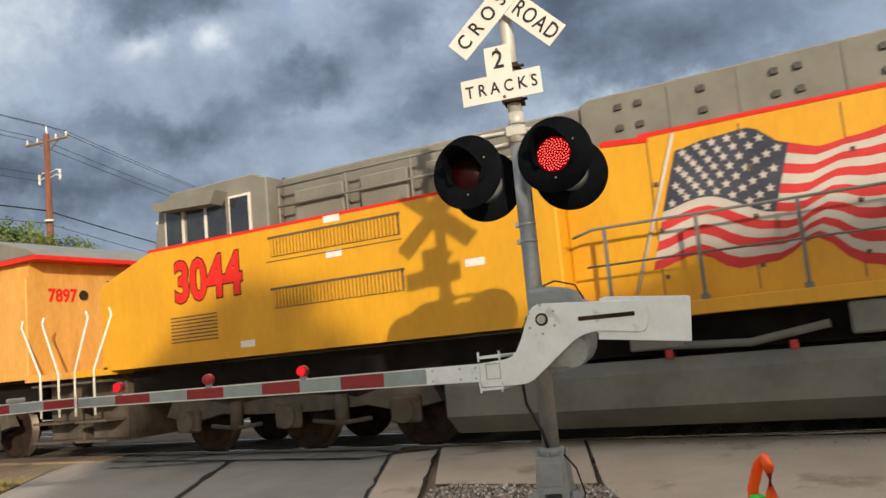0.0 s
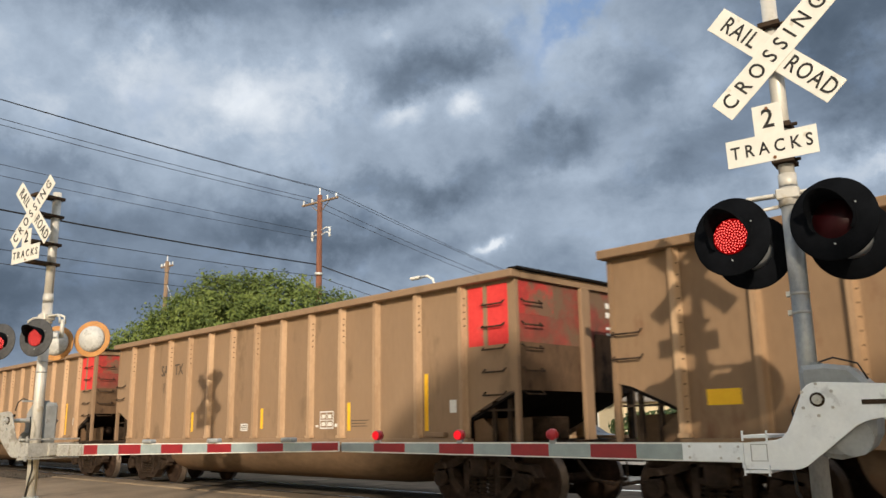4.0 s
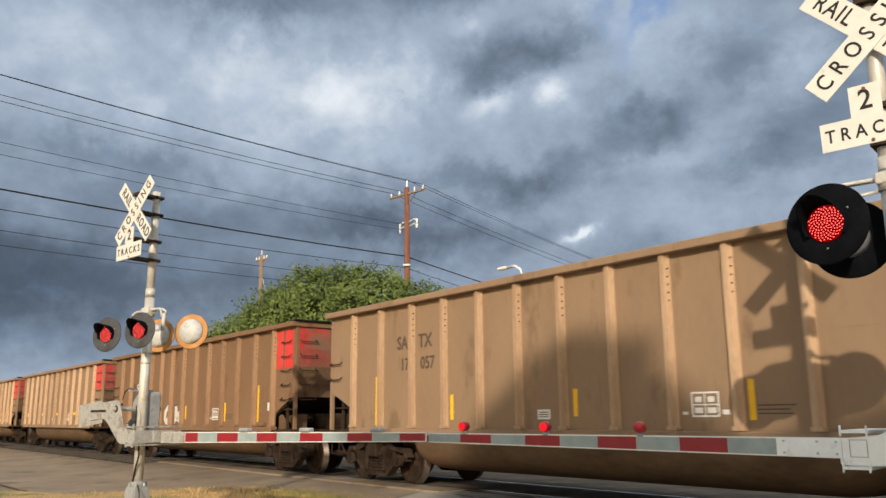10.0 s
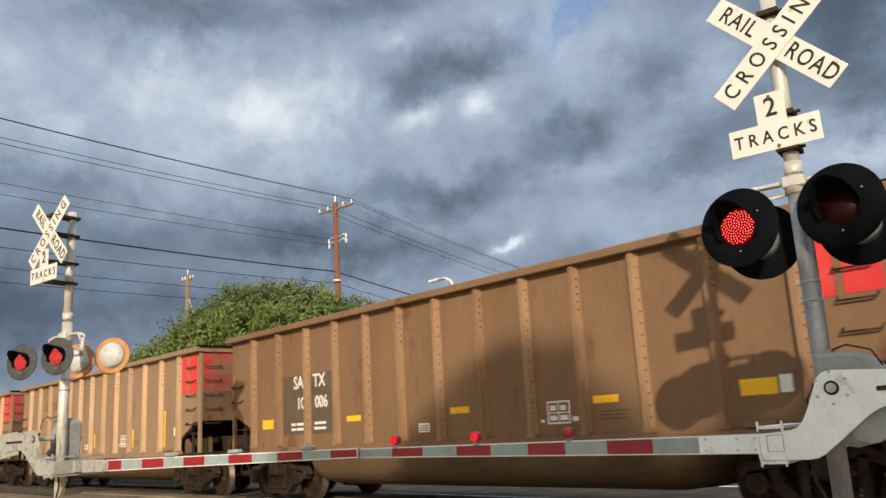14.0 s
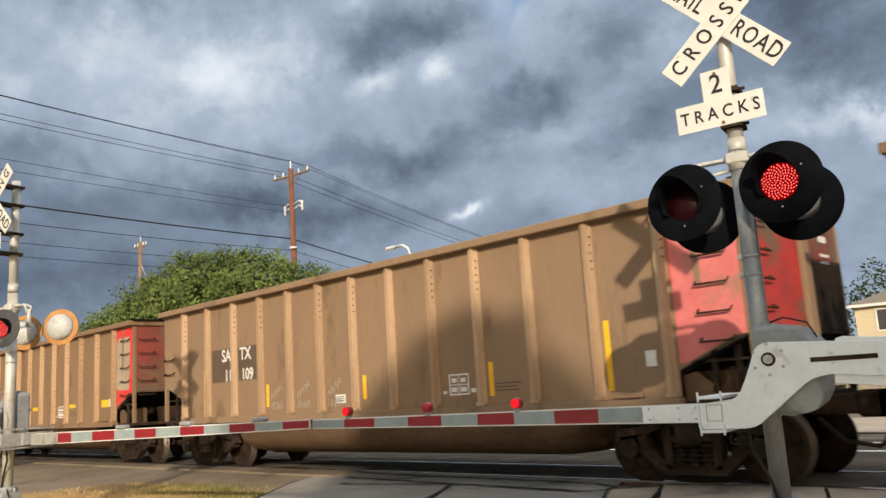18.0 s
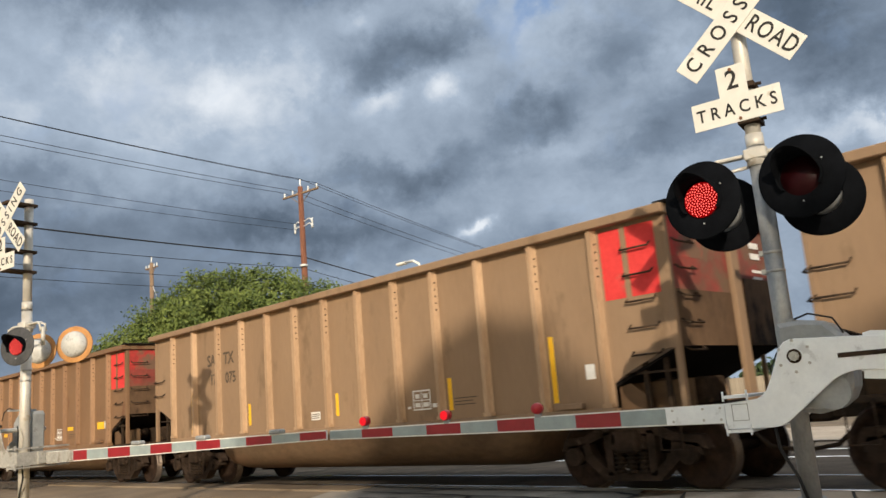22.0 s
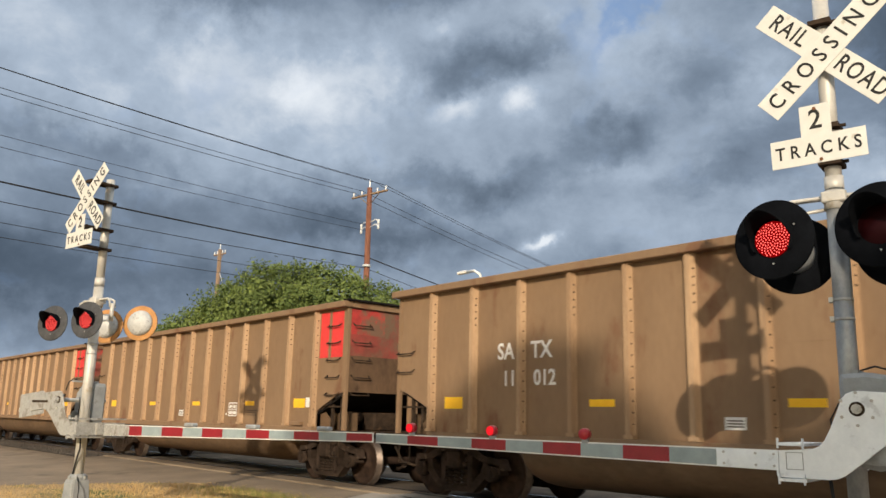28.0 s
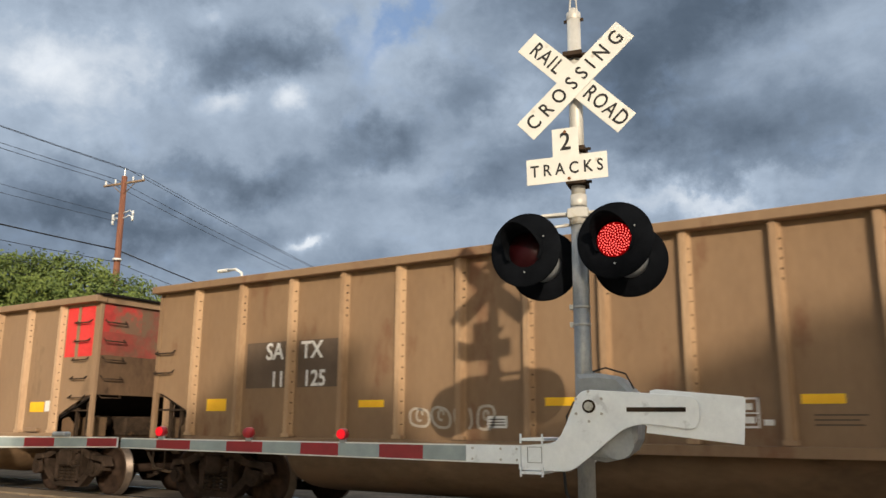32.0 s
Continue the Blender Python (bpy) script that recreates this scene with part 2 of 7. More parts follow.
def glowing(name, colour, strength):
    m = bpy.data.materials.new(name)
    m.use_nodes = True
    b = m.node_tree.nodes["Principled BSDF"]
    b.inputs["Base Color"].default_value = (*[c * 0.02 for c in colour], 1)
    b.inputs["Specular IOR Level"].default_value = 0.0
    b.inputs["Emission Color"].default_value = (*colour, 1)
    b.inputs["Emission Strength"].default_value = strength
    return m


# the dusty paint of coal cars, in three shades, streaked downwards
STREAK = (1.1, 1.1, 0.42)
tan_paint = material("tan_car_paint", (0.225, 0.147, 0.090), (0.296, 0.197, 0.121), 0.78, scale=1.0, stretch=STREAK, fine=11, fine_amount=0.42, bump=0.05, spot=(0.19, 0.125, 0.075), spot_at=0.59, spot_scale=1.2, band=0.2)
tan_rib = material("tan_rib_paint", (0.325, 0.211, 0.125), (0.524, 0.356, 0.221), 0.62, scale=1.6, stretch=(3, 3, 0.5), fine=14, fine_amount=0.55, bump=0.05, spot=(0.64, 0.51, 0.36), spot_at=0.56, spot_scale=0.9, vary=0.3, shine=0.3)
pale_tan_paint = material("pale_tan_car_paint", (0.267, 0.177, 0.110), (0.349, 0.235, 0.147), 0.78, scale=1.0, stretch=STREAK, fine=11, fine_amount=0.42, bump=0.05, spot=(0.23, 0.15, 0.09), spot_at=0.59, spot_scale=1.2, band=0.2)
brown_paint = material("brown_car_paint", (0.186, 0.116, 0.066), (0.256, 0.166, 0.096), 0.78, scale=1.0, stretch=STREAK, fine=11, fine_amount=0.42, bump=0.05, spot=(0.17, 0.09, 0.05), spot_at=0.59, spot_scale=1.2, band=0.2)
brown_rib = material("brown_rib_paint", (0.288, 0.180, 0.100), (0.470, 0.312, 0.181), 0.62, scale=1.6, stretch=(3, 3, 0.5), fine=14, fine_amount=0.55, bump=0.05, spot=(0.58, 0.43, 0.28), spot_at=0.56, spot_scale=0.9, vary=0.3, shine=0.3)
rust_paint = material("rust_car_paint", (0.158, 0.090, 0.049), (0.228, 0.135, 0.074), 0.74, scale=1.0, stretch=STREAK, fine=11, fine_amount=0.42, bump=0.05, spot=(0.14, 0.065, 0.035), spot_at=0.62, spot_scale=1.2, band=0.2)
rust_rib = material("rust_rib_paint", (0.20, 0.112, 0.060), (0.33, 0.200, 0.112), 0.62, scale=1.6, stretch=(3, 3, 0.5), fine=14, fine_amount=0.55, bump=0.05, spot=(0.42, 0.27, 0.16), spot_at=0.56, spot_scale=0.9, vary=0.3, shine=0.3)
rotary_red = material("red_end_paint", (0.50, 0.028, 0.028), (0.70, 0.060, 0.055), 0.6, scale=1.2, fine=14, fine_amount=0.4, bump=0.04, spot=(0.36, 0.12, 0.08), spot_at=0.63, spot_scale=1.0)
rotary_pink = material("faded_red_end_paint", (0.58, 0.130, 0.120), (0.70, 0.22, 0.205), 0.66, scale=1.2, fine=14, fine_amount=0.4, bump=0.04, spot=(0.40, 0.19, 0.13), spot_at=0.60, spot_scale=1.0)
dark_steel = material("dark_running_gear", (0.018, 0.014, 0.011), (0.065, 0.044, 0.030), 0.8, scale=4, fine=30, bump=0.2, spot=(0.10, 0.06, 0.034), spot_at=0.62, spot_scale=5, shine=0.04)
# Truck tone set below its lit brown: shade under the cars in the colour
truck_steel = material("dusty_shaded_truck_casting", (0.012, 0.009, 0.006), (0.054, 0.037, 0.028), 0.9, scale=3, fine=30, bump=0.25, spot=(0.085, 0.060, 0.044), spot_at=0.62, spot_scale=4, shine=0.04)
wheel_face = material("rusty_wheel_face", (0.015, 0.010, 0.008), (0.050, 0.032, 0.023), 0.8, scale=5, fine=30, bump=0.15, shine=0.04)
tread_steel = material("worn_wheel_tread", (0.07, 0.055, 0.045), (0.15, 0.12, 0.10), 0.45, 0.6, scale=6, bump=0.03)
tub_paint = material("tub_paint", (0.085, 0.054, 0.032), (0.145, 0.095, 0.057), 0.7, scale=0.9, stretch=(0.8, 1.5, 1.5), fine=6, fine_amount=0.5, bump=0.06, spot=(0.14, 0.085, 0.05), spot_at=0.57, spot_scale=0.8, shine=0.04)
end_dark = material("dark_end_paint", (0.050, 0.031, 0.020), (0.150, 0.094, 0.057), 0.85, scale=1.3, stretch=(1, 1, 0.6), fine=7, fine_amount=0.6, bump=0.06, spot=(0.030, 0.021, 0.015), spot_at=0.55, spot_scale=1.2, band=0.2, shine=0.1)
# Near-black of slope sheets, sills and underframes also stands in for shade there
black_gap = material("black_steel_and_shade", (0.007, 0.006, 0.006), (0.020, 0.017, 0.015), 0.95, scale=3, shine=0.04)
yellow_tape = material("yellow_reflector", (0.78, 0.42, 0.015), (0.88, 0.52, 0.03), 0.45, scale=5, bump=0.02)
white_paint = material("white_lettering", (0.62, 0.60, 0.56), (0.78, 0.76, 0.72), 0.6, scale=9, fine=60, bump=0)
dark_paint = material("dark_lettering", (0.065, 0.048, 0.034), (0.11, 0.08, 0.055), 0.75, scale=9, fine=60, bump=0)
panel_dark = material("dark_number_panel", (0.085, 0.060, 0.042), (0.135, 0.096, 0.066), 0.75, scale=3, bump=0.02)
dusty_red = material("dusty_red_end_sheet", (0.125, 0.055, 0.038), (0.30, 0.055, 0.045), 0.75, scale=0.9, fine=8, fine_amount=0.5, bump=0.04, spot=(0.155, 0.100, 0.064), spot_at=0.49, spot_scale=0.8)
primer_patch = material("tan_primer_patch", (0.30, 0.245, 0.175), (0.40, 0.325, 0.24), 0.75, scale=1.5, fine=10, bump=0.03, spot=(0.40, 0.10, 0.085), spot_at=0.66, spot_scale=1.6)
# locomotive
loco_truck = material("dusty_engine_truck", (0.050, 0.043, 0.034), (0.125, 0.105, 0.082), 0.82, scale=3, fine=30, bump=0.2, spot=(0.09, 0.055, 0.035), spot_at=0.6, spot_scale=4)
armour_yellow = material("locomotive_yellow", (0.59, 0.280, 0.006), (0.69, 0.345, 0.010), 0.45, scale=1.0, stretch=(2, 2, 0.6), fine=8, fine_amount=0.4, bump=0.02, spot=(0.62, 0.30, 0.02), spot_at=0.66, spot_scale=0.8, shine=0.5)
harbour_grey = material("locomotive_grey", (0.155, 0.148, 0.125), (0.230, 0.220, 0.188), 0.55, scale=1.4, fine=10, bump=0.03)
faded_yellow = material("faded_locomotive_yellow", (0.56, 0.275, 0.055), (0.70, 0.37, 0.095), 0.6, scale=1.0, stretch=(2, 2, 0.6), fine=8, fine_amount=0.4, bump=0.03, spot=(0.50, 0.25, 0.07), spot_at=0.62, spot_scale=0.8, shine=0.3)
smoky_red = material("smoky_red_paint", (0.30, 0.040, 0.034), (0.52, 0.050, 0.045), 0.7, scale=1.6, fine=10, fine_amount=0.5, bump=0.03, spot=(0.17, 0.10, 0.065), spot_at=0.54, spot_scale=1.2)
signal_red = material("locomotive_red", (0.60, 0.020, 0.014), (0.72, 0.030, 0.020), 0.5, scale=6, bump=0)
flag_white = material("flag_white", (0.42, 0.38, 0.33), (0.56, 0.51, 0.45), 0.5, scale=1.5, bump=0)
flag_blue = material("flag_blue", (0.030, 0.033, 0.050), (0.075, 0.078, 0.100), 0.5, scale=1.5, bump=0)
flag_red = material("flag_red", (0.42, 0.030, 0.030), (0.62, 0.05, 0.05), 0.5, scale=1.5, bump=0)
shield_blue = material("shield_blue", (0.02, 0.09, 0.28), (0.03, 0.13, 0.36), 0.5, scale=5, bump=0)
tank_grey = material("fuel_tank_grey", (0.115, 0.115, 0.100), (0.20, 0.195, 0.17), 0.6, scale=1.2, fine=12, bump=0.05)
grille_dark = material("radiator_screen", (0.05, 0.047, 0.040), (0.12, 0.112, 0.095), 0.6, scale=8, stretch=(14, 1, 1), bump=0.2)
window_dark = material("dark_window_glass", (0.018, 0.020, 0.024), (0.035, 0.038, 0.044), 0.08, scale=2, bump=0, coat=0.5, shine=0.5)
rail_white = material("white_handrail", (0.58, 0.56, 0.50), (0.74, 0.72, 0.66), 0.5, scale=8, bump=0)
# signals
galvanised = material("galvanised_pipe", (0.24, 0.25, 0.25), (0.42, 0.425, 0.42), 0.48, 0.55, scale=5, stretch=(1, 1, 0.6), fine=40, bump=0.06, spot=(0.30, 0.27, 0.22), spot_at=0.64, spot_scale=6, shine=0.5)
mast_paint = material("weathered_aluminium_paint", (0.45, 0.43, 0.385), (0.61, 0.585, 0.53), 0.48, 0.2, scale=4, fine=40, bump=0.06, spot=(0.40, 0.35, 0.27), spot_at=0.62, spot_scale=5)
plate_alu = material("brushed_aluminium_plate", (0.74, 0.77, 0.79), (0.86, 0.89, 0.90), 0.5, 0.2, scale=4, stretch=(1, 1, 1), fine=30, fine_amount=0.4, bump=0.05, spot=(0.62, 0.64, 0.65), spot_at=0.62, spot_scale=7, shine=0.5)
box_grey = material("grey_casting", (0.24, 0.25, 0.25), (0.36, 0.37, 0.365), 0.6, 0.1, scale=5, fine=35, bump=0.08, spot=(0.22, 0.21, 0.20), spot_at=0.63, spot_scale=6)
sign_white = material("white_sign_sheet", (0.580, 0.564, 0.508), (0.669, 0.653, 0.596), 0.5, scale=5, fine=50, bump=0.01, spot=(0.44, 0.40, 0.32), spot_at=0.66, spot_scale=6, shine=0.5)
sign_black = material("black_sign_letter", (0.012, 0.012, 0.012), (0.028, 0.026, 0.024), 0.5, scale=20, bump=0, spot=(0.16, 0.15, 0.13), spot_at=0.70, spot_scale=26)
lamp_black = material("flat_black_enamel", (0.003, 0.0035, 0.0045), (0.007, 0.008, 0.010), 0.9, scale=5, bump=0.02, shine=0.03)
# Far discs' black backs coloured orange-brown, as low sun makes them look
disc_back = material("sunlit_disc_back", (0.36, 0.17, 0.06), (0.52, 0.27, 0.10), 0.7, scale=5, bump=0.05)
lens_dark = material("unlit_red_lens", (0.012, 0.0015, 0.002), (0.022, 0.0025, 0.004), 0.45, scale=6, bump=0, shine=0.12)
arm_red = material("red_reflective_sheet", (0.215, 0.009, 0.014), (0.30, 0.014, 0.020), 0.42, scale=7, fine=60, bump=0.01, vary=0.05, shine=0.5)
arm_grey = material("silver_reflective_sheet", (0.235, 0.285, 0.285), (0.315, 0.370, 0.370), 0.42, scale=7, fine=60, bump=0.01, vary=0.05, shine=0.5)
arm_white = material("white_arm_edge", (0.66, 0.66, 0.62), (0.78, 0.78, 0.74), 0.5, scale=7, bump=0)
bolt_steel = material("bolt_steel", (0.36, 0.35, 0.33), (0.52, 0.51, 0.48), 0.42, 0.6, scale=20, bump=0, shine=0.5)
rust_bolt = material("rusty_bolt", (0.10, 0.045, 0.022), (0.20, 0.09, 0.045), 0.8, scale=20, bump=0)
cable_black = material("black_cable", (0.012, 0.012, 0.013), (0.03, 0.03, 0.03), 0.6, scale=9, bump=0)
led_dot = glowing("lit_led", (1.0, 0.12, 0.10), 2.6)
led_field = glowing("lit_lens", (1.0, 0.004, 0.008), 0.22)
gate_lens = material("red_gate_lens", (0.30, 0.010, 0.016), (0.42, 0.018, 0.024), 0.3, scale=8, bump=0, shine=0.5)
faded_black = material("faded_black_enamel", (0.030, 0.031, 0.034), (0.085, 0.086, 0.090), 0.7, scale=4, fine=30, bump=0.03)
plate_worn = material("stained_aluminium_plate", (0.274, 0.266, 0.245), (0.475, 0.468, 0.439), 0.6, 0.2, scale=5, fine=30, fine_amount=0.5, bump=0.08, spot=(0.24, 0.22, 0.19), spot_at=0.56, spot_scale=5)
housing_worn = material("weathered_lamp_housing", (0.40, 0.40, 0.385), (0.58, 0.58, 0.56), 0.6, 0.1, scale=5, fine=30, fine_amount=0.5, bump=0.05, spot=(0.30, 0.29, 0.27), spot_at=0.6, spot_scale=5)
led_small = glowing("lit_gate_lamp", (1.0, 0.02, 0.03), 0.95)
# ground
asphalt = material("old_asphalt", (0.205, 0.190, 0.168), (0.320, 0.298, 0.262), 0.9, scale=0.6, fine=60, fine_amount=0.5, bump=0.3, spot=(0.36, 0.315, 0.258), spot_at=0.57, spot_scale=0.35, shine=0.04)
dusty_paving = material("dusty_tan_paving", (0.150, 0.110, 0.072), (0.27, 0.205, 0.138), 0.92, scale=0.7, fine=40, fine_amount=0.5, bump=0.25, spot=(0.115, 0.086, 0.058), spot_at=0.6, spot_scale=0.6)
tar = material("tar_seam", (0.026, 0.025, 0.024), (0.055, 0.052, 0.049), 0.6, scale=6, bump=0.1, shine=0.04)
concrete = material("worn_concrete", (0.345, 0.278, 0.208), (0.475, 0.392, 0.302), 0.88, scale=0.7, fine=50, fine_amount=0.4, bump=0.18, spot=(0.26, 0.205, 0.152), spot_at=0.6, spot_scale=0.9)
dirt = material("dry_dirt", (0.13, 0.095, 0.062), (0.26, 0.195, 0.128), 0.95, scale=0.8, fine=30, fine_amount=0.6, bump=0.5, spot=(0.085, 0.062, 0.042), spot_at=0.58, spot_scale=1.6)
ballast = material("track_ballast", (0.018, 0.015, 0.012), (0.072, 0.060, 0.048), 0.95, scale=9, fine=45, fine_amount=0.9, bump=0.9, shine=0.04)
gravel_bed = material("gravel_bed", (0.12, 0.104, 0.085), (0.27, 0.235, 0.195), 0.95, scale=6, fine=60, fine_amount=0.9, bump=0.6)
grass_soil = material("dry_turf", (0.22, 0.145, 0.066), (0.46, 0.305, 0.135), 0.95, scale=0.45, fine=40, fine_amount=0.5, bump=0.6, spot=(0.105, 0.125, 0.035), spot_at=0.52, spot_scale=0.35)
rail_steel = material("rail_side", (0.075, 0.045, 0.030), (0.14, 0.085, 0.055), 0.7, scale=6, bump=0.05)
rail_top = material("polished_railhead", (0.55, 0.54, 0.52), (0.70, 0.69, 0.67), 0.22, 1.0, scale=3, stretch=(0.4, 6, 1), bump=0, shine=0.5)
tie_wood = material("weathered_tie", (0.045, 0.034, 0.026), (0.105, 0.082, 0.062), 0.92, scale=3, stretch=(4, 0.6, 1), fine=20, bump=0.4, vary=0.25)
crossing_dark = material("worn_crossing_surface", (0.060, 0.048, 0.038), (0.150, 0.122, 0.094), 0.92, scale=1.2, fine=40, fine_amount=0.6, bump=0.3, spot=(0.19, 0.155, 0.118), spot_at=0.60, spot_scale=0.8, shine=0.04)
# surroundings
pole_wood = material("red_brown_pole", (0.13, 0.055, 0.035), (0.24, 0.105, 0.066), 0.85, scale=3, stretch=(3, 3, 0.3), fine=14, bump=0.2)
old_pole = material("grey_brown_pole", (0.17, 0.115, 0.075), (0.29, 0.205, 0.14), 0.85, scale=3, stretch=(3, 3, 0.3), fine=14, bump=0.2)
insulator = material("pale_insulator", (0.5, 0.52, 0.53), (0.68, 0.70, 0.71), 0.3, scale=9, bump=0, shine=0.5)
bark = material("grey_bark", (0.07, 0.05, 0.035), (0.15, 0.11, 0.08), 0.9, scale=5, stretch=(4, 4, 0.6), fine=20, bump=0.5)
leaf = material("tree_leaf", (0.038, 0.066, 0.014), (0.160, 0.205, 0.052), 0.6, scale=0.9, fine=2.5, fine_amount=0.9, bump=0, vary=0.1)
leaf_far = material("far_foliage", (0.022, 0.042, 0.016), (0.065, 0.095, 0.034), 0.7, scale=0.7, fine=3, fine_amount=0.9, bump=0)
siding = material("cream_siding", (0.50, 0.42, 0.28), (0.60, 0.51, 0.35), 0.75, scale=2, stretch=(0.5, 0.5, 8), fine=12, bump=0.06)
shingle = material("grey_brown_shingle", (0.15, 0.125, 0.098), (0.24, 0.205, 0.165), 0.9, scale=4, stretch=(1, 1, 5), fine=22, bump=0.3)
trim_white = material("white_trim", (0.62, 0.60, 0.55), (0.75, 0.73, 0.68), 0.6, scale=4, bump=0)
fence_wood = material("pale_fence_board", (0.26, 0.215, 0.16), (0.40, 0.335, 0.25), 0.85, scale=3, stretch=(4, 4, 0.5), fine=20, bump=0.2, vary=0.2)
car_white = material("white_car_paint", (0.62, 0.62, 0.61), (0.74, 0.74, 0.73), 0.3, scale=2, bump=0, coat=0.4, shine=0.5)
car_dark = material("dark_car_paint", (0.03, 0.032, 0.035), (0.06, 0.062, 0.066), 0.3, scale=2, bump=0, coat=0.4, shine=0.5)
toy_orange = material("orange_toy_plastic", (0.90, 0.075, 0.008), (0.95, 0.12, 0.012), 0.4, scale=8, bump=0)
toy_green = material("green_toy_plastic", (0.025, 0.42, 0.03), (0.04, 0.52, 0.05), 0.4, scale=8, bump=0)
toy_yellow = material("yellow_toy_plastic", (0.85, 0.62, 0.10), (0.92, 0.72, 0.16), 0.4, scale=8, bump=0)
spray_dark = material("dark_spray_paint", (0.045, 0.032, 0.024), (0.085, 0.062, 0.045), 0.8, scale=6, bump=0)
spray_faint = material("faint_spray_paint", (0.34, 0.29, 0.23), (0.46, 0.41, 0.34), 0.85, scale=6, bump=0)
spray_pale = material("pale_spray_paint", (0.48, 0.44, 0.38), (0.66, 0.62, 0.55), 0.8, scale=6, bump=0)


# ---- mesh helpers ----
def part(name, bm, mat, parent=None, label="", m=None):
    """Links a bmesh (or a mesh) as one object under a thing."""
    if isinstance(bm, bpy.types.Mesh):
        me = bm
    else:
        me = bpy.data.meshes.new(name)
        bm.to_mesh(me)
        bm.free()
        me.materials.append(mat)
    ob = new(name, me)
    if parent is not None:
        ob.parent = parent
    if m is not None:
        ob.matrix_basis = m
    if label:
        ob["label"] = label
    return ob


def raw(name, verts, faces, mat, smooth=False):
    me = bpy.data.meshes.new(name)
    me.from_pydata([tuple(v) for v in verts], [], faces)
    if smooth:
        me.polygons.foreach_set("use_smooth", [True] * len(me.polygons))
    me.materials.append(mat)
    return me


def box(bm, x0, y0, z0, x1, y1, z1, bevel=0.0):
    v = [bm.verts.new((x, y, z)) for z in (z0, z1) for y in (y0, y1) for x in (x0, x1)]
    fs = [bm.faces.new([v[i] for i in f]) for f in ((0, 2, 3, 1), (4, 5, 7, 6), (0, 1, 5, 4), (2, 6, 7, 3), (0, 4, 6, 2), (1, 3, 7, 5))]
    if bevel:
        es = list({e for f in fs for e in f.edges})
        bmesh.ops.bevel(bm, geom=es, offset=bevel, segments=1, affect="EDGES")
    return bm


def cube(x0, y0, z0, x1, y1, z1, bevel=0.0):
    return box(bmesh.new(), x0, y0, z0, x1, y1, z1, bevel)


def rod(bm, a, b, r, seg=10, r2=None, caps=True):
    a, b = Vector(a), Vector(b)
    r2 = r if r2 is None else r2
    d = (b - a).normalized()
    u = d.orthogonal().normalized()
    w = d.cross(u)
    rings = []
    for p, q in ((a, r), (b, r2)):
        rings.append([bm.verts.new(p + (u * math.cos(2 * math.pi * i / seg) + w * math.sin(2 * math.pi * i / seg)) * q) for i in range(seg)])
    for i in range(seg):
        j = (i + 1) % seg
        f = bm.faces.new((rings[0][i], rings[0][j], rings[1][j], rings[1][i]))
        f.smooth = seg > 6
    if caps:
        bm.faces.new(rings[0][::-1])
        bm.faces.new(rings[1])
    return bm


def tube(bm, points, r, seg=8):
    """A bent pipe through points."""
    pts = [Vector(p) for p in points]
    rings = []
    for i, p in enumerate(pts):
        d = (pts[min(i + 1, len(pts) - 1)] - pts[max(i - 1, 0)]).normalized()
        ref = Vector((0, 0, 1)) if abs(d.z) < 0.9 else Vector((0, 1, 0))
        u = d.cross(ref).normalized()
        w = u.cross(d)
        rings.append([bm.verts.new(p + (u * math.cos(2 * math.pi * k / seg) + w * math.sin(2 * math.pi * k / seg)) * r) for k in range(seg)])
    for a, b in zip(rings, rings[1:]):
        for k in range(seg):
            f = bm.faces.new((a[k], a[(k + 1) % seg], b[(k + 1) % seg], b[k]))
            f.smooth = True
    bm.faces.new(rings[0][::-1])
    bm.faces.new(rings[-1])
    return bm


def prism(outline, y0, y1, bevel=0.0):
    """An outline in x and z, pushed out from y0 to y1."""
    bm = bmesh.new()
    a = [bm.verts.new((x, y0, z)) for x, z in outline]
    b = [bm.verts.new((x, y1, z)) for x, z in outline]
    n = len(outline)
    bm.faces.new(a)
    bm.faces.new(b[::-1])
    for i in range(n):
        bm.faces.new((a[i], b[i], b[(i + 1) % n], a[(i + 1) % n]))
    bmesh.ops.recalc_face_normals(bm, faces=bm.faces[:])
    if bevel:
        bmesh.ops.bevel(bm, geom=[e for e in bm.edges if abs(e.verts[0].co.y - e.verts[1].co.y) < 1e-6], offset=bevel, segments=1, affect="EDGES")
    return bm


def slab(outline, z0, z1, bevel=0.0):
    """An outline in x and y, pushed up from z0 to z1."""
    bm = bmesh.new()
    a = [bm.verts.new((x, y, z0)) for x, y in outline]
    b = [bm.verts.new((x, y, z1)) for x, y in outline]
    n = len(outline)
    bm.faces.new(a[::-1])
    bm.faces.new(b)
    for i in range(n):
        bm.faces.new((a[i], a[(i + 1) % n], b[(i + 1) % n], b[i]))
    bmesh.ops.recalc_face_normals(bm, faces=bm.faces[:])
    if bevel:
        bmesh.ops.bevel(bm, geom=[e for e in bm.edges if abs(e.verts[0].co.z - z1) < 1e-6 and abs(e.verts[1].co.z - z1) < 1e-6], offset=bevel, segments=1, affect="EDGES")
    return bm


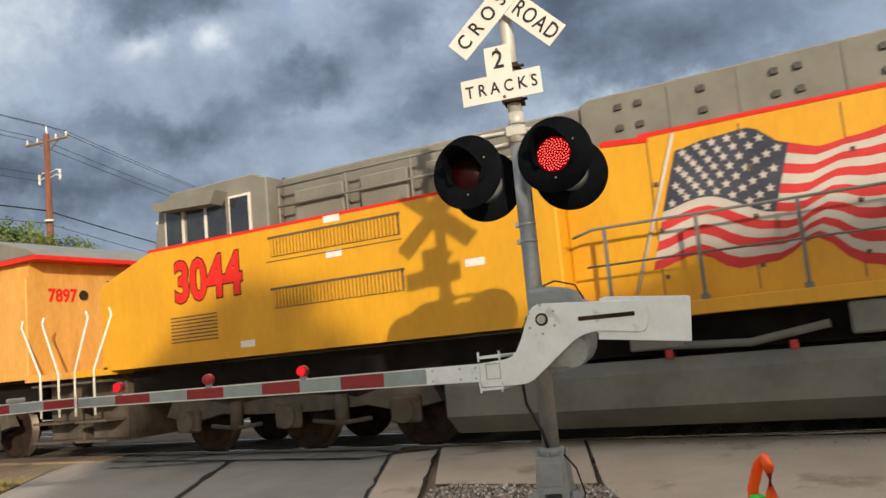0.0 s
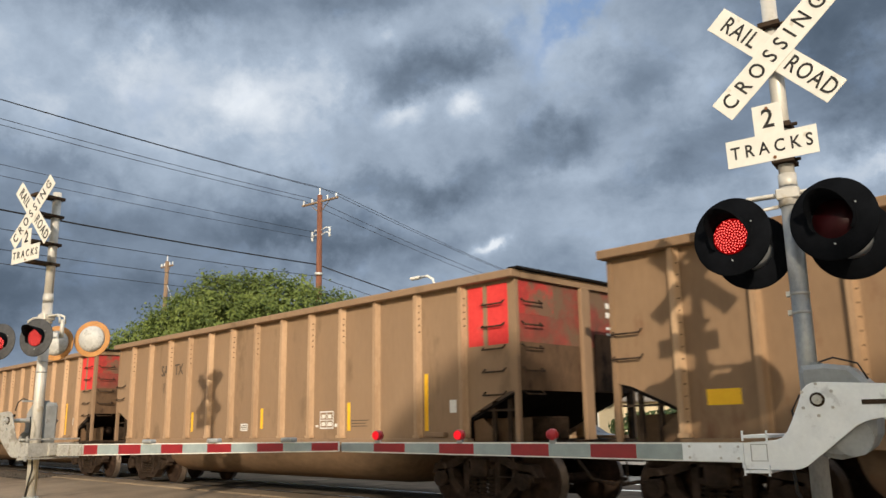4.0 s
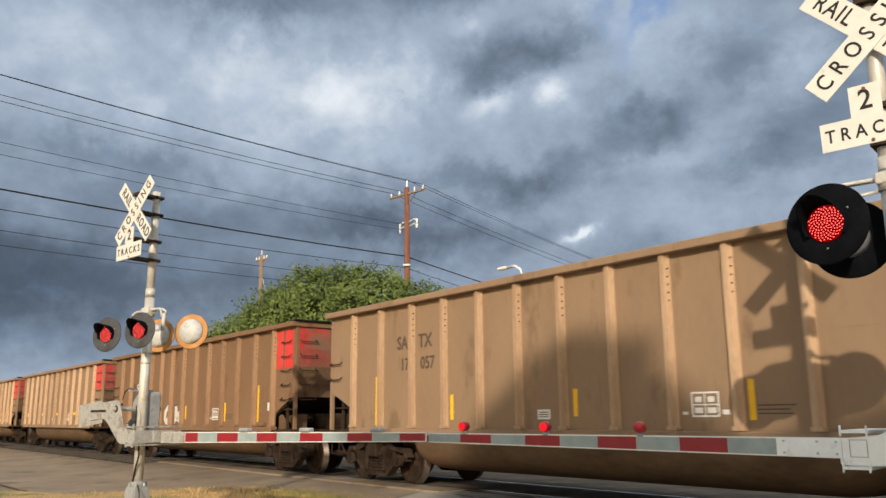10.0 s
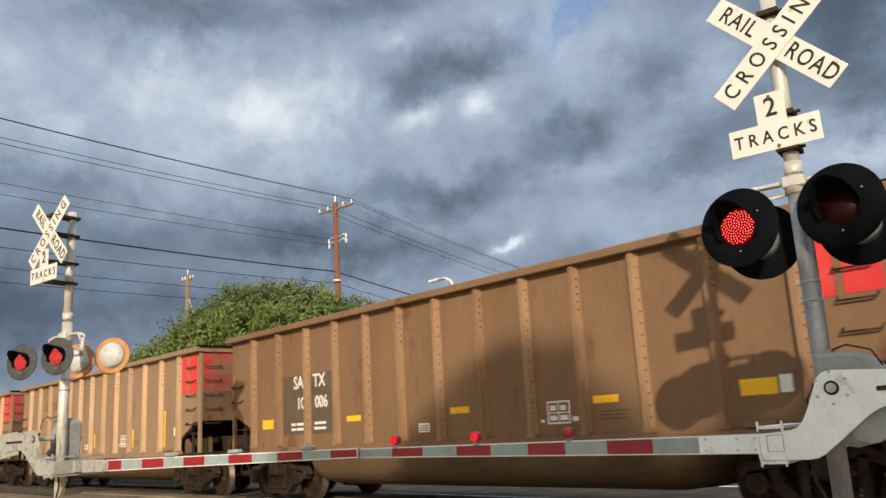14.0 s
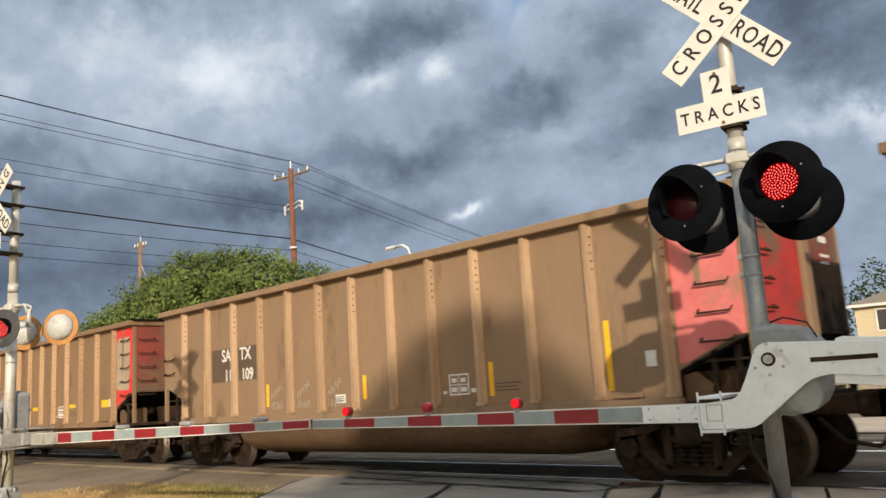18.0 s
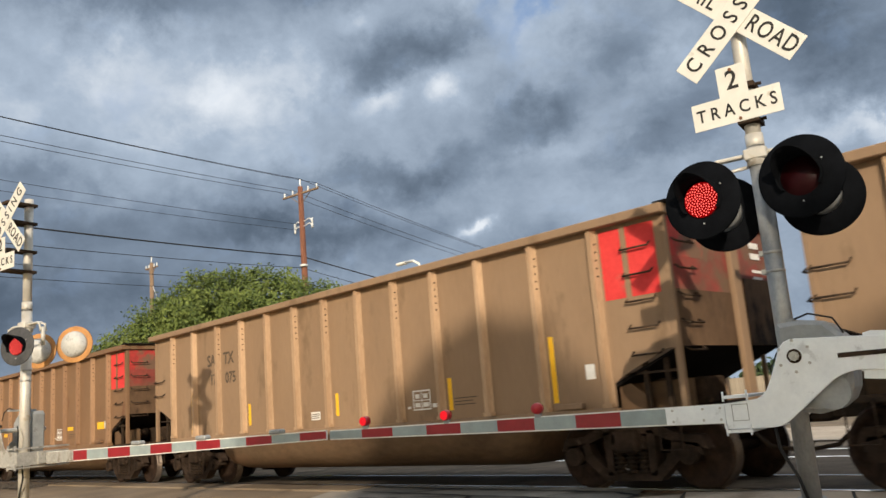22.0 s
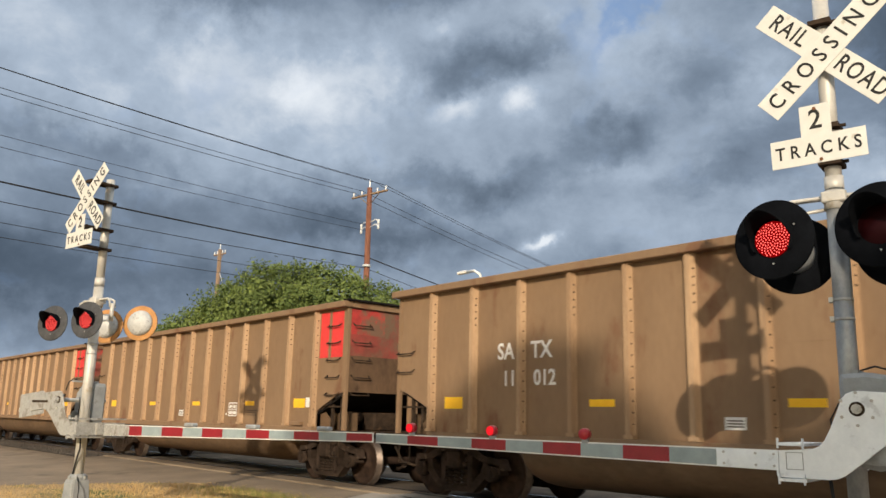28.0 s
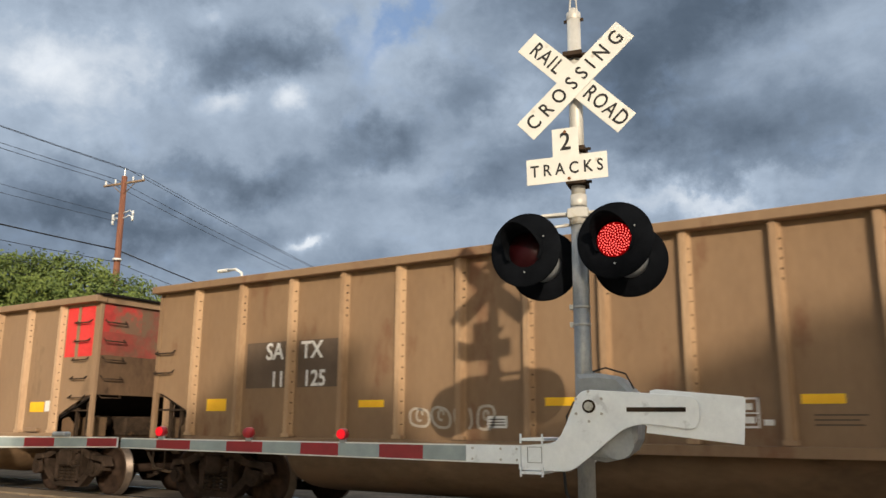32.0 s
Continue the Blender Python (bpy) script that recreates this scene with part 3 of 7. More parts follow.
def lathe(profile, seg=24, axis="z"):
    """A turned shape: profile rows of radius and height along the axis."""
    bm = bmesh.new()
    rings = []
    for r, h in profile:
        ring = []
        for i in range(seg):
            c, s = r * math.cos(2 * math.pi * i / seg), r * math.sin(2 * math.pi * i / seg)
            ring.append(bm.verts.new({"z": (c, s, h), "y": (c, h, s), "x": (h, c, s)}[axis]))
        rings.append(ring)
    for a, b in zip(rings, rings[1:]):
        for i in range(seg):
            f = bm.faces.new((a[i], a[(i + 1) % seg], b[(i + 1) % seg], b[i]))
            f.smooth = True
    bm.faces.new(rings[0][::-1])
    bm.faces.new(rings[-1])
    bmesh.ops.recalc_face_normals(bm, faces=bm.faces[:])
    return bm


def lettering(name, text, size, mat, parent, m, depth=0.002, spread=1.0, wide=1.0, fat=0.0, label=""):
    """Raised characters in the built-in font; they stand in the x-z plane of the pose, facing -y."""
    cu = bpy.data.curves.new(name, "FONT")
    cu.body, cu.size, cu.extrude, cu.space_character, cu.offset = text, size, depth, spread, fat
    cu.align_x, cu.align_y, cu.resolution_u = "CENTER", "CENTER", 3
    tmp = new(name, cu)
    me = bpy.data.meshes.new_from_object(tmp.evaluated_get(bpy.context.evaluated_depsgraph_get()))
    bpy.data.objects.remove(tmp)
    bpy.data.curves.remove(cu)
    me.transform(Matrix.Diagonal((wide, 1, 1, 1)))
    me.transform(pose(0, 0, 0, 90, 0, 0))
    me.materials.clear()
    me.materials.append(mat)
    me.name = name
    return part(name, me, mat, parent, label, m)


def bars(name, rows, mat, parent, m):
    """Writing too small to read: plain bars. Rows of x0, z0, x1, z1."""
    bm = bmesh.new()
    for x0, z0, x1, z1 in rows:
        box(bm, x0, -0.003, z0, x1, 0.0, z1)
    return tagged(part(name, bm, mat, parent, "", m), kind="stuff")


def thing(name, m, label, category, group=""):
    ob = new(name)
    ob.empty_display_size = 0.3
    ob.matrix_basis = m
    return tagged(ob, label, category, group)


def mesh_of(bm, name, mat):
    me = bpy.data.meshes.new(name)
    bm.to_mesh(me)
    bm.free()
    me.materials.append(mat)
    return me


# ---- the train ----
RAIL_Z, SIDE_Y = 0.14, 9.2
BODY, PITCH = 14.38, 16.02
STAKES = [1.04, 2.08, 3.16, 4.17, 5.17, 6.15, 7.14, 8.15, 9.14, 10.12, 11.13, 12.21, 13.27]


def half_tub():
    """The rounded belly between the trucks."""
    prof = [(0.06, 1.04), (0.06, 0.80), (0.12, 0.62), (0.26, 0.47), (0.50, 0.37), (0.85, 0.32), (1.525, 0.30)]
    prof = prof + [(3.05 - y, z) for y, z in prof[-2::-1]]
    xs = [2.90, 2.96, 3.05, 3.18, 3.40, 6.0, 7.19, 8.4, 10.98, 11.22, 11.40, 11.54, 11.62]
    ks = [0.50, 0.72, 0.88, 0.96, 1, 1, 1, 1, 1, 0.96, 0.88, 0.72, 0.50]
    v, f, n = [], [], len(prof)
    for x, k in zip(xs, ks):
        for y, z in prof:
            v.append((x, 1.525 + (y - 1.525) * (0.75 + 0.25 * k), 1.04 + (z - 1.04) * k))
    for i in range(len(xs) - 1):
        for j in range(n - 1):
            f.append((i * n + j, i * n + j + 1, (i + 1) * n + j + 1, (i + 1) * n + j))
    f += [tuple(range(n)), tuple(range((len(xs) - 1) * n, len(xs) * n))]
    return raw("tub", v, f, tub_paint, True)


def build_truck_parts(parent, x, side_mesh, spring_mesh, wheel_mesh, bolster_mesh):
    bolster = part("truck", bolster_mesh, None, parent, "rust-brown cast steel truck", pose(x, 0, 0))
    for y, turn in ((0.50, 0), (2.55, 180)):
        part("side_frame", side_mesh, None, bolster, "", pose(0, y, 0, 0, 0, turn))
        for i in (-1, 0, 1):
            part("spring", spring_mesh[0], None, bolster, "", pose(0.182 * i, y, 0, 0, 0, turn))
        part("bolster_end", spring_mesh[1], None, bolster, "", pose(0, y, 0, 0, 0, turn))
    for dx in (-0.89, 0.89):
        part("wheelset", wheel_mesh, None, bolster, "", pose(dx, 1.525, 0.457))
    return bolster


def truck_meshes():
    bm = bmesh.new()
    # top chord, bottom chord, columns and jaws of the casting
    for pts in ([(-1.14, 0.52), (-1.06, 0.70), (-0.74, 0.72), (-0.42, 0.86), (0.42, 0.86), (0.74, 0.72), (1.06, 0.70), (1.14, 0.52), (0.98, 0.56), (0.80, 0.60), (0.62, 0.64), (0.34, 0.74), (-0.34, 0.74), (-0.62, 0.64), (-0.80, 0.60), (-0.98, 0.56)],
                [(-0.84, 0.62), (-0.76, 0.42), (-0.42, 0.13), (0.42, 0.13), (0.76, 0.42), (0.84, 0.62), (0.66, 0.64), (0.60, 0.46), (0.32, 0.23), (-0.32, 0.23), (-0.60, 0.46), (-0.66, 0.64)],
                [(-0.38, 0.20), (-0.28, 0.20), (-0.28, 0.78), (-0.40, 0.78)], [(0.28, 0.20), (0.38, 0.20), (0.40, 0.78), (0.28, 0.78)],
                [(-1.08, 0.44), (-1.02, 0.60), (-0.78, 0.62), (-0.72, 0.44), (-0.80, 0.50), (-0.98, 0.50)], [(0.72, 0.44), (0.78, 0.62), (1.02, 0.60), (1.08, 0.44), (0.98, 0.50), (0.80, 0.50)]):
        p = prism(pts, -0.09, 0.09)
        tmp = bpy.data.meshes.new("tmp")
        p.to_mesh(tmp)
        p.free()
        bm.from_mesh(tmp)
        bpy.data.meshes.remove(tmp)
    for x in (-0.89, 0.89):
        rod(bm, (x, -0.17, 0.457), (x, 0.0, 0.457), 0.125, 12)
        rod(bm, (x, -0.19, 0.457), (x, -0.17, 0.457), 0.07, 8)
    side = mesh_of(bm, "side_frame", truck_steel)
    prof = [(0.03, 0.22)]
    for z in range(5):
        prof += [(0.052, 0.228 + z * 0.060), (0.084, 0.236 + z * 0.060), (0.084, 0.262 + z * 0.060), (0.052, 0.270 + z * 0.060)]
    bm = lathe(prof + [(0.03, 0.535)], 12)
    bm.transform(Matrix.Translation((0, -0.05, 0)))
    coil = mesh_of(bm, "spring", truck_steel)
    bm = cube(-0.27, -0.12, 0.53, 0.27, 0.2, 0.62, 0.02)
    box(bm, -0.22, -0.06, 0.60, 0.22, 0.2, 0.70, 0.02)
    spring = (coil, mesh_of(bm, "bolster_end", truck_steel))
    bm = bmesh.new()
    for s in (-1, 1):
        w = lathe([(0.02, -0.07), (0.12, -0.075), (0.16, -0.03), (0.36, -0.02), (0.385, -0.06), (0.457, -0.06), (0.457, 0.05), (0.49, 0.055), (0.49, 0.075), (0.10, 0.075)], 32, "y")
        w.transform(pose(0, -0.75 * s, 0, 0, 0, 0 if s > 0 else 180))
        tmp = bpy.data.meshes.new("tmp")
        w.to_mesh(tmp)
        w.free()
        bm.from_mesh(tmp)
        bpy.data.meshes.remove(tmp)
    rod(bm, (0, -1.0, 0), (0, 1.0, 0), 0.08, 10)
    wheel = mesh_of(bm, "wheelset", wheel_face)
    wheel.materials.append(tread_steel)
    for p in wheel.polygons:
        c = p.center
        if (c.x ** 2 + c.z ** 2) ** 0.5 > 0.452:
            p.material_index = 1
    bm = cube(-0.17, 0.30, 0.50, 0.17, 2.75, 0.80, 0.03)
    box(bm, -0.6, 1.3, 0.78, 0.6, 1.75, 0.95)
    for x in (-0.45, 0.45):
        box(bm, x - 0.06, 0.65, 0.36, x + 0.06, 2.4, 0.46)
    bolster = mesh_of(bm, "truck", truck_steel)
    return side, spring, wheel, bolster


TRUCK = truck_meshes()


def gondola(style):
    """One coal gondola: a sheet body with hat-shaped stakes, open slope ends and a round belly."""
    body_mat, rib_mat, red = {"tan": (tan_paint, tan_rib, rotary_red), "brown": (brown_paint, brown_rib, rotary_red),
                              "rust": (rust_paint, rust_rib, rotary_red), "umber": (rust_paint, rust_rib, rotary_red), "amber": (brown_paint, brown_rib, rotary_red), "sand": (tan_paint, tan_rib, rotary_red), "pink": (pale_tan_paint, tan_rib, rotary_red)}[style]
    car = thing("coal_gondola", pose(0, SIDE_Y, RAIL_Z), {
        "tan": "dusty tan steel coal gondola with ribbed sides and red end", "brown": "dusty brown coal gondola with ribbed sides and red end",
        "rust": "dark rust-brown coal gondola with ribbed sides and red end", "umber": "dark umber coal gondola with ribbed sides and short reflectors", "amber": "warm brown coal gondola with ribbed sides and tall reflectors", "sand": "dusty tan coal gondola with ribbed sides and short reflectors", "pink": "dusty tan coal gondola with faded pink-red end"}[style], "railway car", "coal cars of the train")
    out = [(0.02, 3.48), (14.36, 3.48), (14.36, 1.82), (14.1, 1.76), (13.5, 1.50), (13.35, 1.42), (13.34, 1.10),
           (1.04, 1.10), (1.03, 1.42), (0.88, 1.50), (0.28, 1.76), (0.02, 1.82)]
    part("side_sheet", prism(out, 0.0, 0.02), body_mat, car)
    part("side_sheet", prism(out, 3.03, 3.05), body_mat, car)
    bm = bmesh.new()
    for y0, y1 in ((-0.165, 0.06), (2.99, 3.215)):
        box(bm, -0.05, y0, 3.48, 14.43, y1, 3.60, 0.012)
    for x0, x1 in ((-0.05, 0.12), (14.26, 14.43)):
        box(bm, x0, 0.06, 3.48, x1, 2.99, 3.60)
    part("top_chord", bm, body_mat, car)
    # hat-section stakes: steep on one flank, sloped on the other, with rows of bolts
    ring = [(-0.085, 0.0), (-0.085, -0.008), (-0.058, -0.010), (-0.050, -0.105), (0.026, -0.105), (0.064, -0.012), (0.092, -0.008), (0.092, 0.0)]

    def stake(levels, size):
        bm = bmesh.new()
        lo = [bm.verts.new((x, y, 1.11)) for x, y in ring]
        hi = [bm.verts.new((x, y, 3.48)) for x, y in ring]
        for i in range(7):
            bm.faces.new((lo[i], lo[i + 1], hi[i + 1], hi[i]))
        bm.faces.new(hi)
        bm.faces.new(lo[::-1])
        bmesh.ops.recalc_face_normals(bm, faces=bm.faces[:])
        bare = len(bm.faces)
        for z in levels:
            rod(bm, (0.046, -0.056, z), (0.054, -0.0595, z), size, 6)
        box(bm, -0.075, -0.112, 1.11, 0.075, -0.008, 1.16)
        bm.faces.ensure_lookup_table()
        for fc in bm.faces[bare:bare + len(levels) * 8]:
            fc.material_index = 1
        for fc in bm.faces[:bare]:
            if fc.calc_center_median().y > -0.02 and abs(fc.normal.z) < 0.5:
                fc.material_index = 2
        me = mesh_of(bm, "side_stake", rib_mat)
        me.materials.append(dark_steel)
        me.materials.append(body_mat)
        return me
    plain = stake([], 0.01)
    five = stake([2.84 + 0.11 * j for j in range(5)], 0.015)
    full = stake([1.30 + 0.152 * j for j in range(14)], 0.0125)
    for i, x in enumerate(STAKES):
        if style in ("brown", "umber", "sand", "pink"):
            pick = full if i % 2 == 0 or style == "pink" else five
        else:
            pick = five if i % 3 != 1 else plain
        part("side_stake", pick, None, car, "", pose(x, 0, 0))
    far_stake = mesh_of(cube(-0.08, 3.05, 1.11, 0.08, 3.16, 3.48), "far_stake", rib_mat)
    for i in range(7):
        part("far_stake", far_stake, None, car, "", pose(STAKES[2 * i], 0, 0))
    part("weld_seam", cube(1.2, -0.0025, 2.27, 13.18, 0.0, 2.285), body_mat, car)
    # corner posts
    bm = cube(-0.04, -0.018, 1.05, 0.04, 0.06, 3.48, 0.006)
    for j in range(17):
        box(bm, -0.012, -0.028, 1.85 + j * 0.1, 0.010, -0.018, 1.872 + j * 0.1)
    post = mesh_of(bm, "corner_post", body_mat)
    for x in (0.05, 14.33):
        for y, a in ((0, 0), (3.05, 180)):
            part("corner_post", post, None, car, "", pose(x, y, 0, 0, 0, a))
    # sills
    bm = cube(1.0, -0.12, 1.02, 13.38, 0.04, 1.10, 0.008)
    box(bm, 1.0, -0.13, 0.985, 13.38, -0.105, 1.03)
    part("side_sill", bm, body_mat, car)
    part("side_sill", cube(0.2, 3.01, 1.0, 14.18, 3.17, 1.10), rib_mat, car)
    # ends
    for x0, x1, mat, tag in ((0.02, 0.05, body_mat, ""), (14.33, 14.36, dusty_red, "dusty red end sheet")):
        part("end_sheet", cube(x0, 0.05, 1.80, x1, 3.0, 3.48), mat, car, tag)
    if style != "pink":
        part("end_lower_sheet", cube(14.362, 0.06, 1.80, 14.368, 2.98, 2.52), end_dark, car, "dark brown lower end sheet")
    part("end_stake", cube(14.36, 1.55, 1.05, 14.44, 1.78, 3.48, 0.01), body_mat, car)
    part("end_strut", cube(14.32, 2.86, 1.05, 14.4, 2.94, 1.85), dark_steel, car)
    # Thin dark panel laid on the end in place of a shaded recess
    part("brake_recess", cube(14.365, 1.95, 1.80, 14.38, 2.98, 2.75), end_dark, car, "flat dark brown panel standing in for a shaded recess")
    part("end_cap", cube(14.28, -0.10, 3.595, 14.5, 3.15, 3.64, 0.01), black_gap, car)
    zlow = 1.84 if style == "pink" else 2.50
    part("end_red_band", cube(14.3605, 0.07, 2.95 if style != "pink" else 2.3, 14.364, 0.90, 3.45), red if style == "pink" else smoky_red, car)
    part("red_panel", cube(13.36, -0.006, zlow, 13.69, -0.001, 3.43), red, car, "red-painted last side panel")
    part("red_panel", cube(13.78, -0.006, zlow, 14.20, -0.001, 3.43), red, car, "red-painted last side panel")
    # ladders and grab irons
    bm = bmesh.new()
    tube(bm, [(0, 0, 0.05), (0, -0.07, 0.0), (0.42, -0.07, 0.0), (0.42, 0, 0.05)], 0.014, 6)
    rung = mesh_of(bm, "ladder_rung", dark_steel)
    for j in range(5):
        part("ladder_rung", rung, None, car, "", pose(13.70, 0, 1.74 + 0.345 * j))
        part("ladder_rung", rung, None, car, "", pose(14.38, 0.10, 1.74 + 0.345 * j, 0, 0, 90))
    part("ladder_stile", cube(13.70, -0.02, 2.45, 13.77, -0.004, 3.46), body_mat, car)
    for z in (2.12, 2.45):
        part("grab_iron", rung, None, car, "", pose(0.06, 0, z))
        part("grab_iron", rung, None, car, "", pose(-0.02, 0.55, z, 0, 0, 270))
    # slope ends, centre sill, coupler, braces
    for flip in (0, 1):
        def fx(x):
            return BODY - x if flip else x
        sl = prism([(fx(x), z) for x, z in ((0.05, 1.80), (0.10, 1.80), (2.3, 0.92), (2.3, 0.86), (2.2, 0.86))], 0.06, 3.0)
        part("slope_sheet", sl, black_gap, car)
        for x, y in ((0.32, 0.12), (0.62, 0.10), (0.32, 2.9)):
            part("end_post", cube(fx(x) - 0.03, y, 0.95, fx(x) + 0.03, y + 0.05, 1.72), rib_mat if y > 1 else dark_steel, car)
        part("end_brace", cube(min(fx(0.05), fx(1.03)), 0.06, 1.50, max(fx(0.05), fx(1.03)), 0.09, 1.53), dark_steel, car)
        rise = prism([(fx(x), z) for x, z in ((0.62, 1.04), (1.03, 1.04), (1.03, 1.36), (0.86, 1.40), (0.62, 1.22))], 0.10, 0.13)
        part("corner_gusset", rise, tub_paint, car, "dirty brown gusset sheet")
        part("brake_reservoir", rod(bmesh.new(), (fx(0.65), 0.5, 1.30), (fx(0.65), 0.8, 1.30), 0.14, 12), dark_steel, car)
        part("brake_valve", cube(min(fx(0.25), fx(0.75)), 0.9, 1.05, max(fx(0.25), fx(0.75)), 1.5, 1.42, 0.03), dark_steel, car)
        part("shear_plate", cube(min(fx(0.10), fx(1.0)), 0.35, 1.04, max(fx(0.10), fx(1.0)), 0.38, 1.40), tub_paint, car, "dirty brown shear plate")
        bm = cube(min(fx(-0.55), fx(0.3)), 1.40, 0.78, max(fx(-0.55), fx(0.3)), 1.65, 1.02, 0.02)
        box(bm, min(fx(-0.92), fx(-0.5)), 1.36, 0.74, max(fx(-0.92), fx(-0.5)), 1.69, 1.06, 0.04)
        tube(bm, [(fx(-0.1), 1.2, 0.75), (fx(-0.4), 1.15, 0.48), (fx(-0.75), 1.2, 0.42), (fx(-0.85), 1.35, 0.5)], 0.03, 6)
        part("coupler", bm, dark_steel, car)
        part("end_platform", cube(min(fx(0.0), fx(1.2)), 0.02, 0.98, max(fx(0.0), fx(1.2)), 3.0, 1.05), dark_steel, car)
        bm = bmesh.new()
        tube(bm, [(fx(0.15), -0.02, 1.02), (fx(0.15), -0.02, 0.55), (fx(0.45), -0.02, 0.55), (fx(0.45), -0.02, 1.02)], 0.016, 6)
        part("stirrup", bm, dark_steel, car)
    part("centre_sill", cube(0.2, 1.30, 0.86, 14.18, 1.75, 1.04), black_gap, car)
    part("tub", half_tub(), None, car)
    for x in (1.20, 13.18):
        build_truck_parts(car, x, *TRUCK)
    # reflectors and small stencils
    if style not in ("brown", "umber", "sand"):
        for x, z0, z1 in ((1.83, 1.16, 2.12), (4.29, 1.26, 1.70), (7.30, 1.30, 1.71), (10.24, 1.24, 1.74), (12.32, 1.22, 2.14)):
            part("reflector", cube(x, -0.005, z0, x + 0.085, -0.001, z1), yellow_tape, car)
    else:
        for x, w, h in ((1.34, 0.44, 0.19), (4.44, 0.44, 0.10), (7.33, 0.44, 0.10), (10.24, 0.42, 0.10), (12.42, 0.46, 0.19)):
            part("reflector", cube(x, -0.005, 1.68 - h if h > 0.15 else 1.53, x + w, -0.001, 1.68 if h > 0.15 else 1.63), yellow_tape, car)
    part("decal", cube(6.52, -0.004, 1.26, 6.80, -0.001, 1.41), white_paint, car, "small white decal with dark lines")
    bars("decal_lines", [(0.03, 0.03, 0.25, 0.045), (0.03, 0.065, 0.25, 0.08), (0.03, 0.10, 0.25, 0.115)], dark_paint, car, pose(6.52, -0.0045, 1.26))
    bars("stencil", [(0, 0, 0.42, 0.022), (0, 0.30, 0.42, 0.322), (0, 0, 0.022, 0.32), (0.398, 0, 0.42, 0.32), (0.2, 0.02, 0.215, 0.30), (0.02, 0.15, 0.4, 0.165), (0.05, 0.05, 0.17, 0.12), (0.24, 0.05, 0.37, 0.12),
                     (0.06, 0.19, 0.16, 0.26), (0.25, 0.19, 0.35, 0.26), (0.46, 0.03, 0.56, 0.09), (-0.14, 0.03, -0.06, 0.07)], white_paint, car, pose(9.40, -0.001, 1.28))
    part("placard", cube(12.91, -0.006, 1.50, 13.06, -0.001, 1.70), white_paint, car)
    bars("fine_stencil", [(0, 0.09, 0.5, 0.105), (0, 0.04, 0.42, 0.055), (0, -0.01, 0.46, 0.005)], dark_paint, car, pose(10.35, -0.001, 1.32))
    part("jacking_pad", cube(12.45, -0.10, 1.12, 12.85, -0.005, 1.20, 0.01), body_mat, car)
    return car


PROTO = {s: gondola(s) for s in ("tan", "brown", "rust", "umber", "amber", "sand", "pink")}

# each car behind the engines: style, number halves and how they are painted, offset along the train
CARS = {1: ("rust", "80", "04", "panel"), 2: ("pink", "12", "252", "dark"), 3: ("tan", "16", "102", "dark"), 4: ("tan", "17", "", "dark"),
        5: ("brown", "", "", ""), 6: ("pink", "", "", ""), 7: ("brown", "17", "087", "dark"), 8: ("amber", "10", "114", "panel"), 9: ("tan", "", "", "dark"),
        10: ("sand", "", "033", "dark"), 11: ("rust", "", "", "panel"), 12: ("tan", "17", "057", "dark"), 13: ("brown", "17", "079", "dark"),
        14: ("tan", "14", "027", "dark"), 15: ("tan", "15", "032", "dark"), 16: ("tan", "15", "017", "dark"), 17: ("umber", "10", "006", "panel"),
        18: ("tan", "", "020", "dark"), 19: ("rust", "", "", "panel"), 20: ("tan", "", "", ""), 21: ("brown", "", "", ""), 22: ("tan", "11", "109", "panel"),
        23: ("brown", "", "", "dark"), 24: ("brown", "11", "146", "panel"), 25: ("tan", "17", "018", "dark"), 26: ("umber", "80", "23", "panel"),
        27: ("tan", "17", "075", "dark"), 28: ("tan", "17", "010", "dark"), 29: ("rust", "", "23", "panel"), 30: ("brown", "11", "136", "white"),
        31: ("sand", "15", "018", "dark"), 32: ("tan", "16", "151", "dark"), 33: ("brown", "", "", ""), 34: ("brown", "", "", ""), 35: ("brown", "11", "012", "white"),
        36: ("tan", "12", "129", "dark"), 37: ("rust", "90", "82", "panel"), 38: ("tan", "14", "115", "dark"), 39: ("sand", "12", "277", "dark"), 40: ("brown", "11", "125", "panel"),
        41: ("tan", "", "", ""), 42: ("brown", "", "", "")}

def car_start(k):
    return -5.46 + PITCH * k


TRAIN = []


def stroke(bm, pts, t, z_tub=1.0):
    """A sprayed line on the car's side; below the sill it runs on over the belly."""
    def skin(z):
        return -0.004 if z > 1.1 else (-0.135 if z > 0.98 else 0.055 + max(0.0, 0.62 - z) * 0.3)
    prev = None
    for i, (x, z) in enumerate(pts):
        p, n = pts[max(0, i - 1)], pts[min(len(pts) - 1, i + 1)]
        d = Vector((n[0] - p[0], 0, n[1] - p[1]))
        q = Vector((-d.z, 0, d.x)).normalized() * t if d.length > 1e-6 else Vector((t, 0, 0))
        row = [bm.verts.new((x - q.x, skin(z), z - q.z)), bm.verts.new((x + q.x, skin(z), z + q.z))]
        if prev:
            bm.faces.new((prev[0], prev[1], row[1], row[0]))
        prev = row


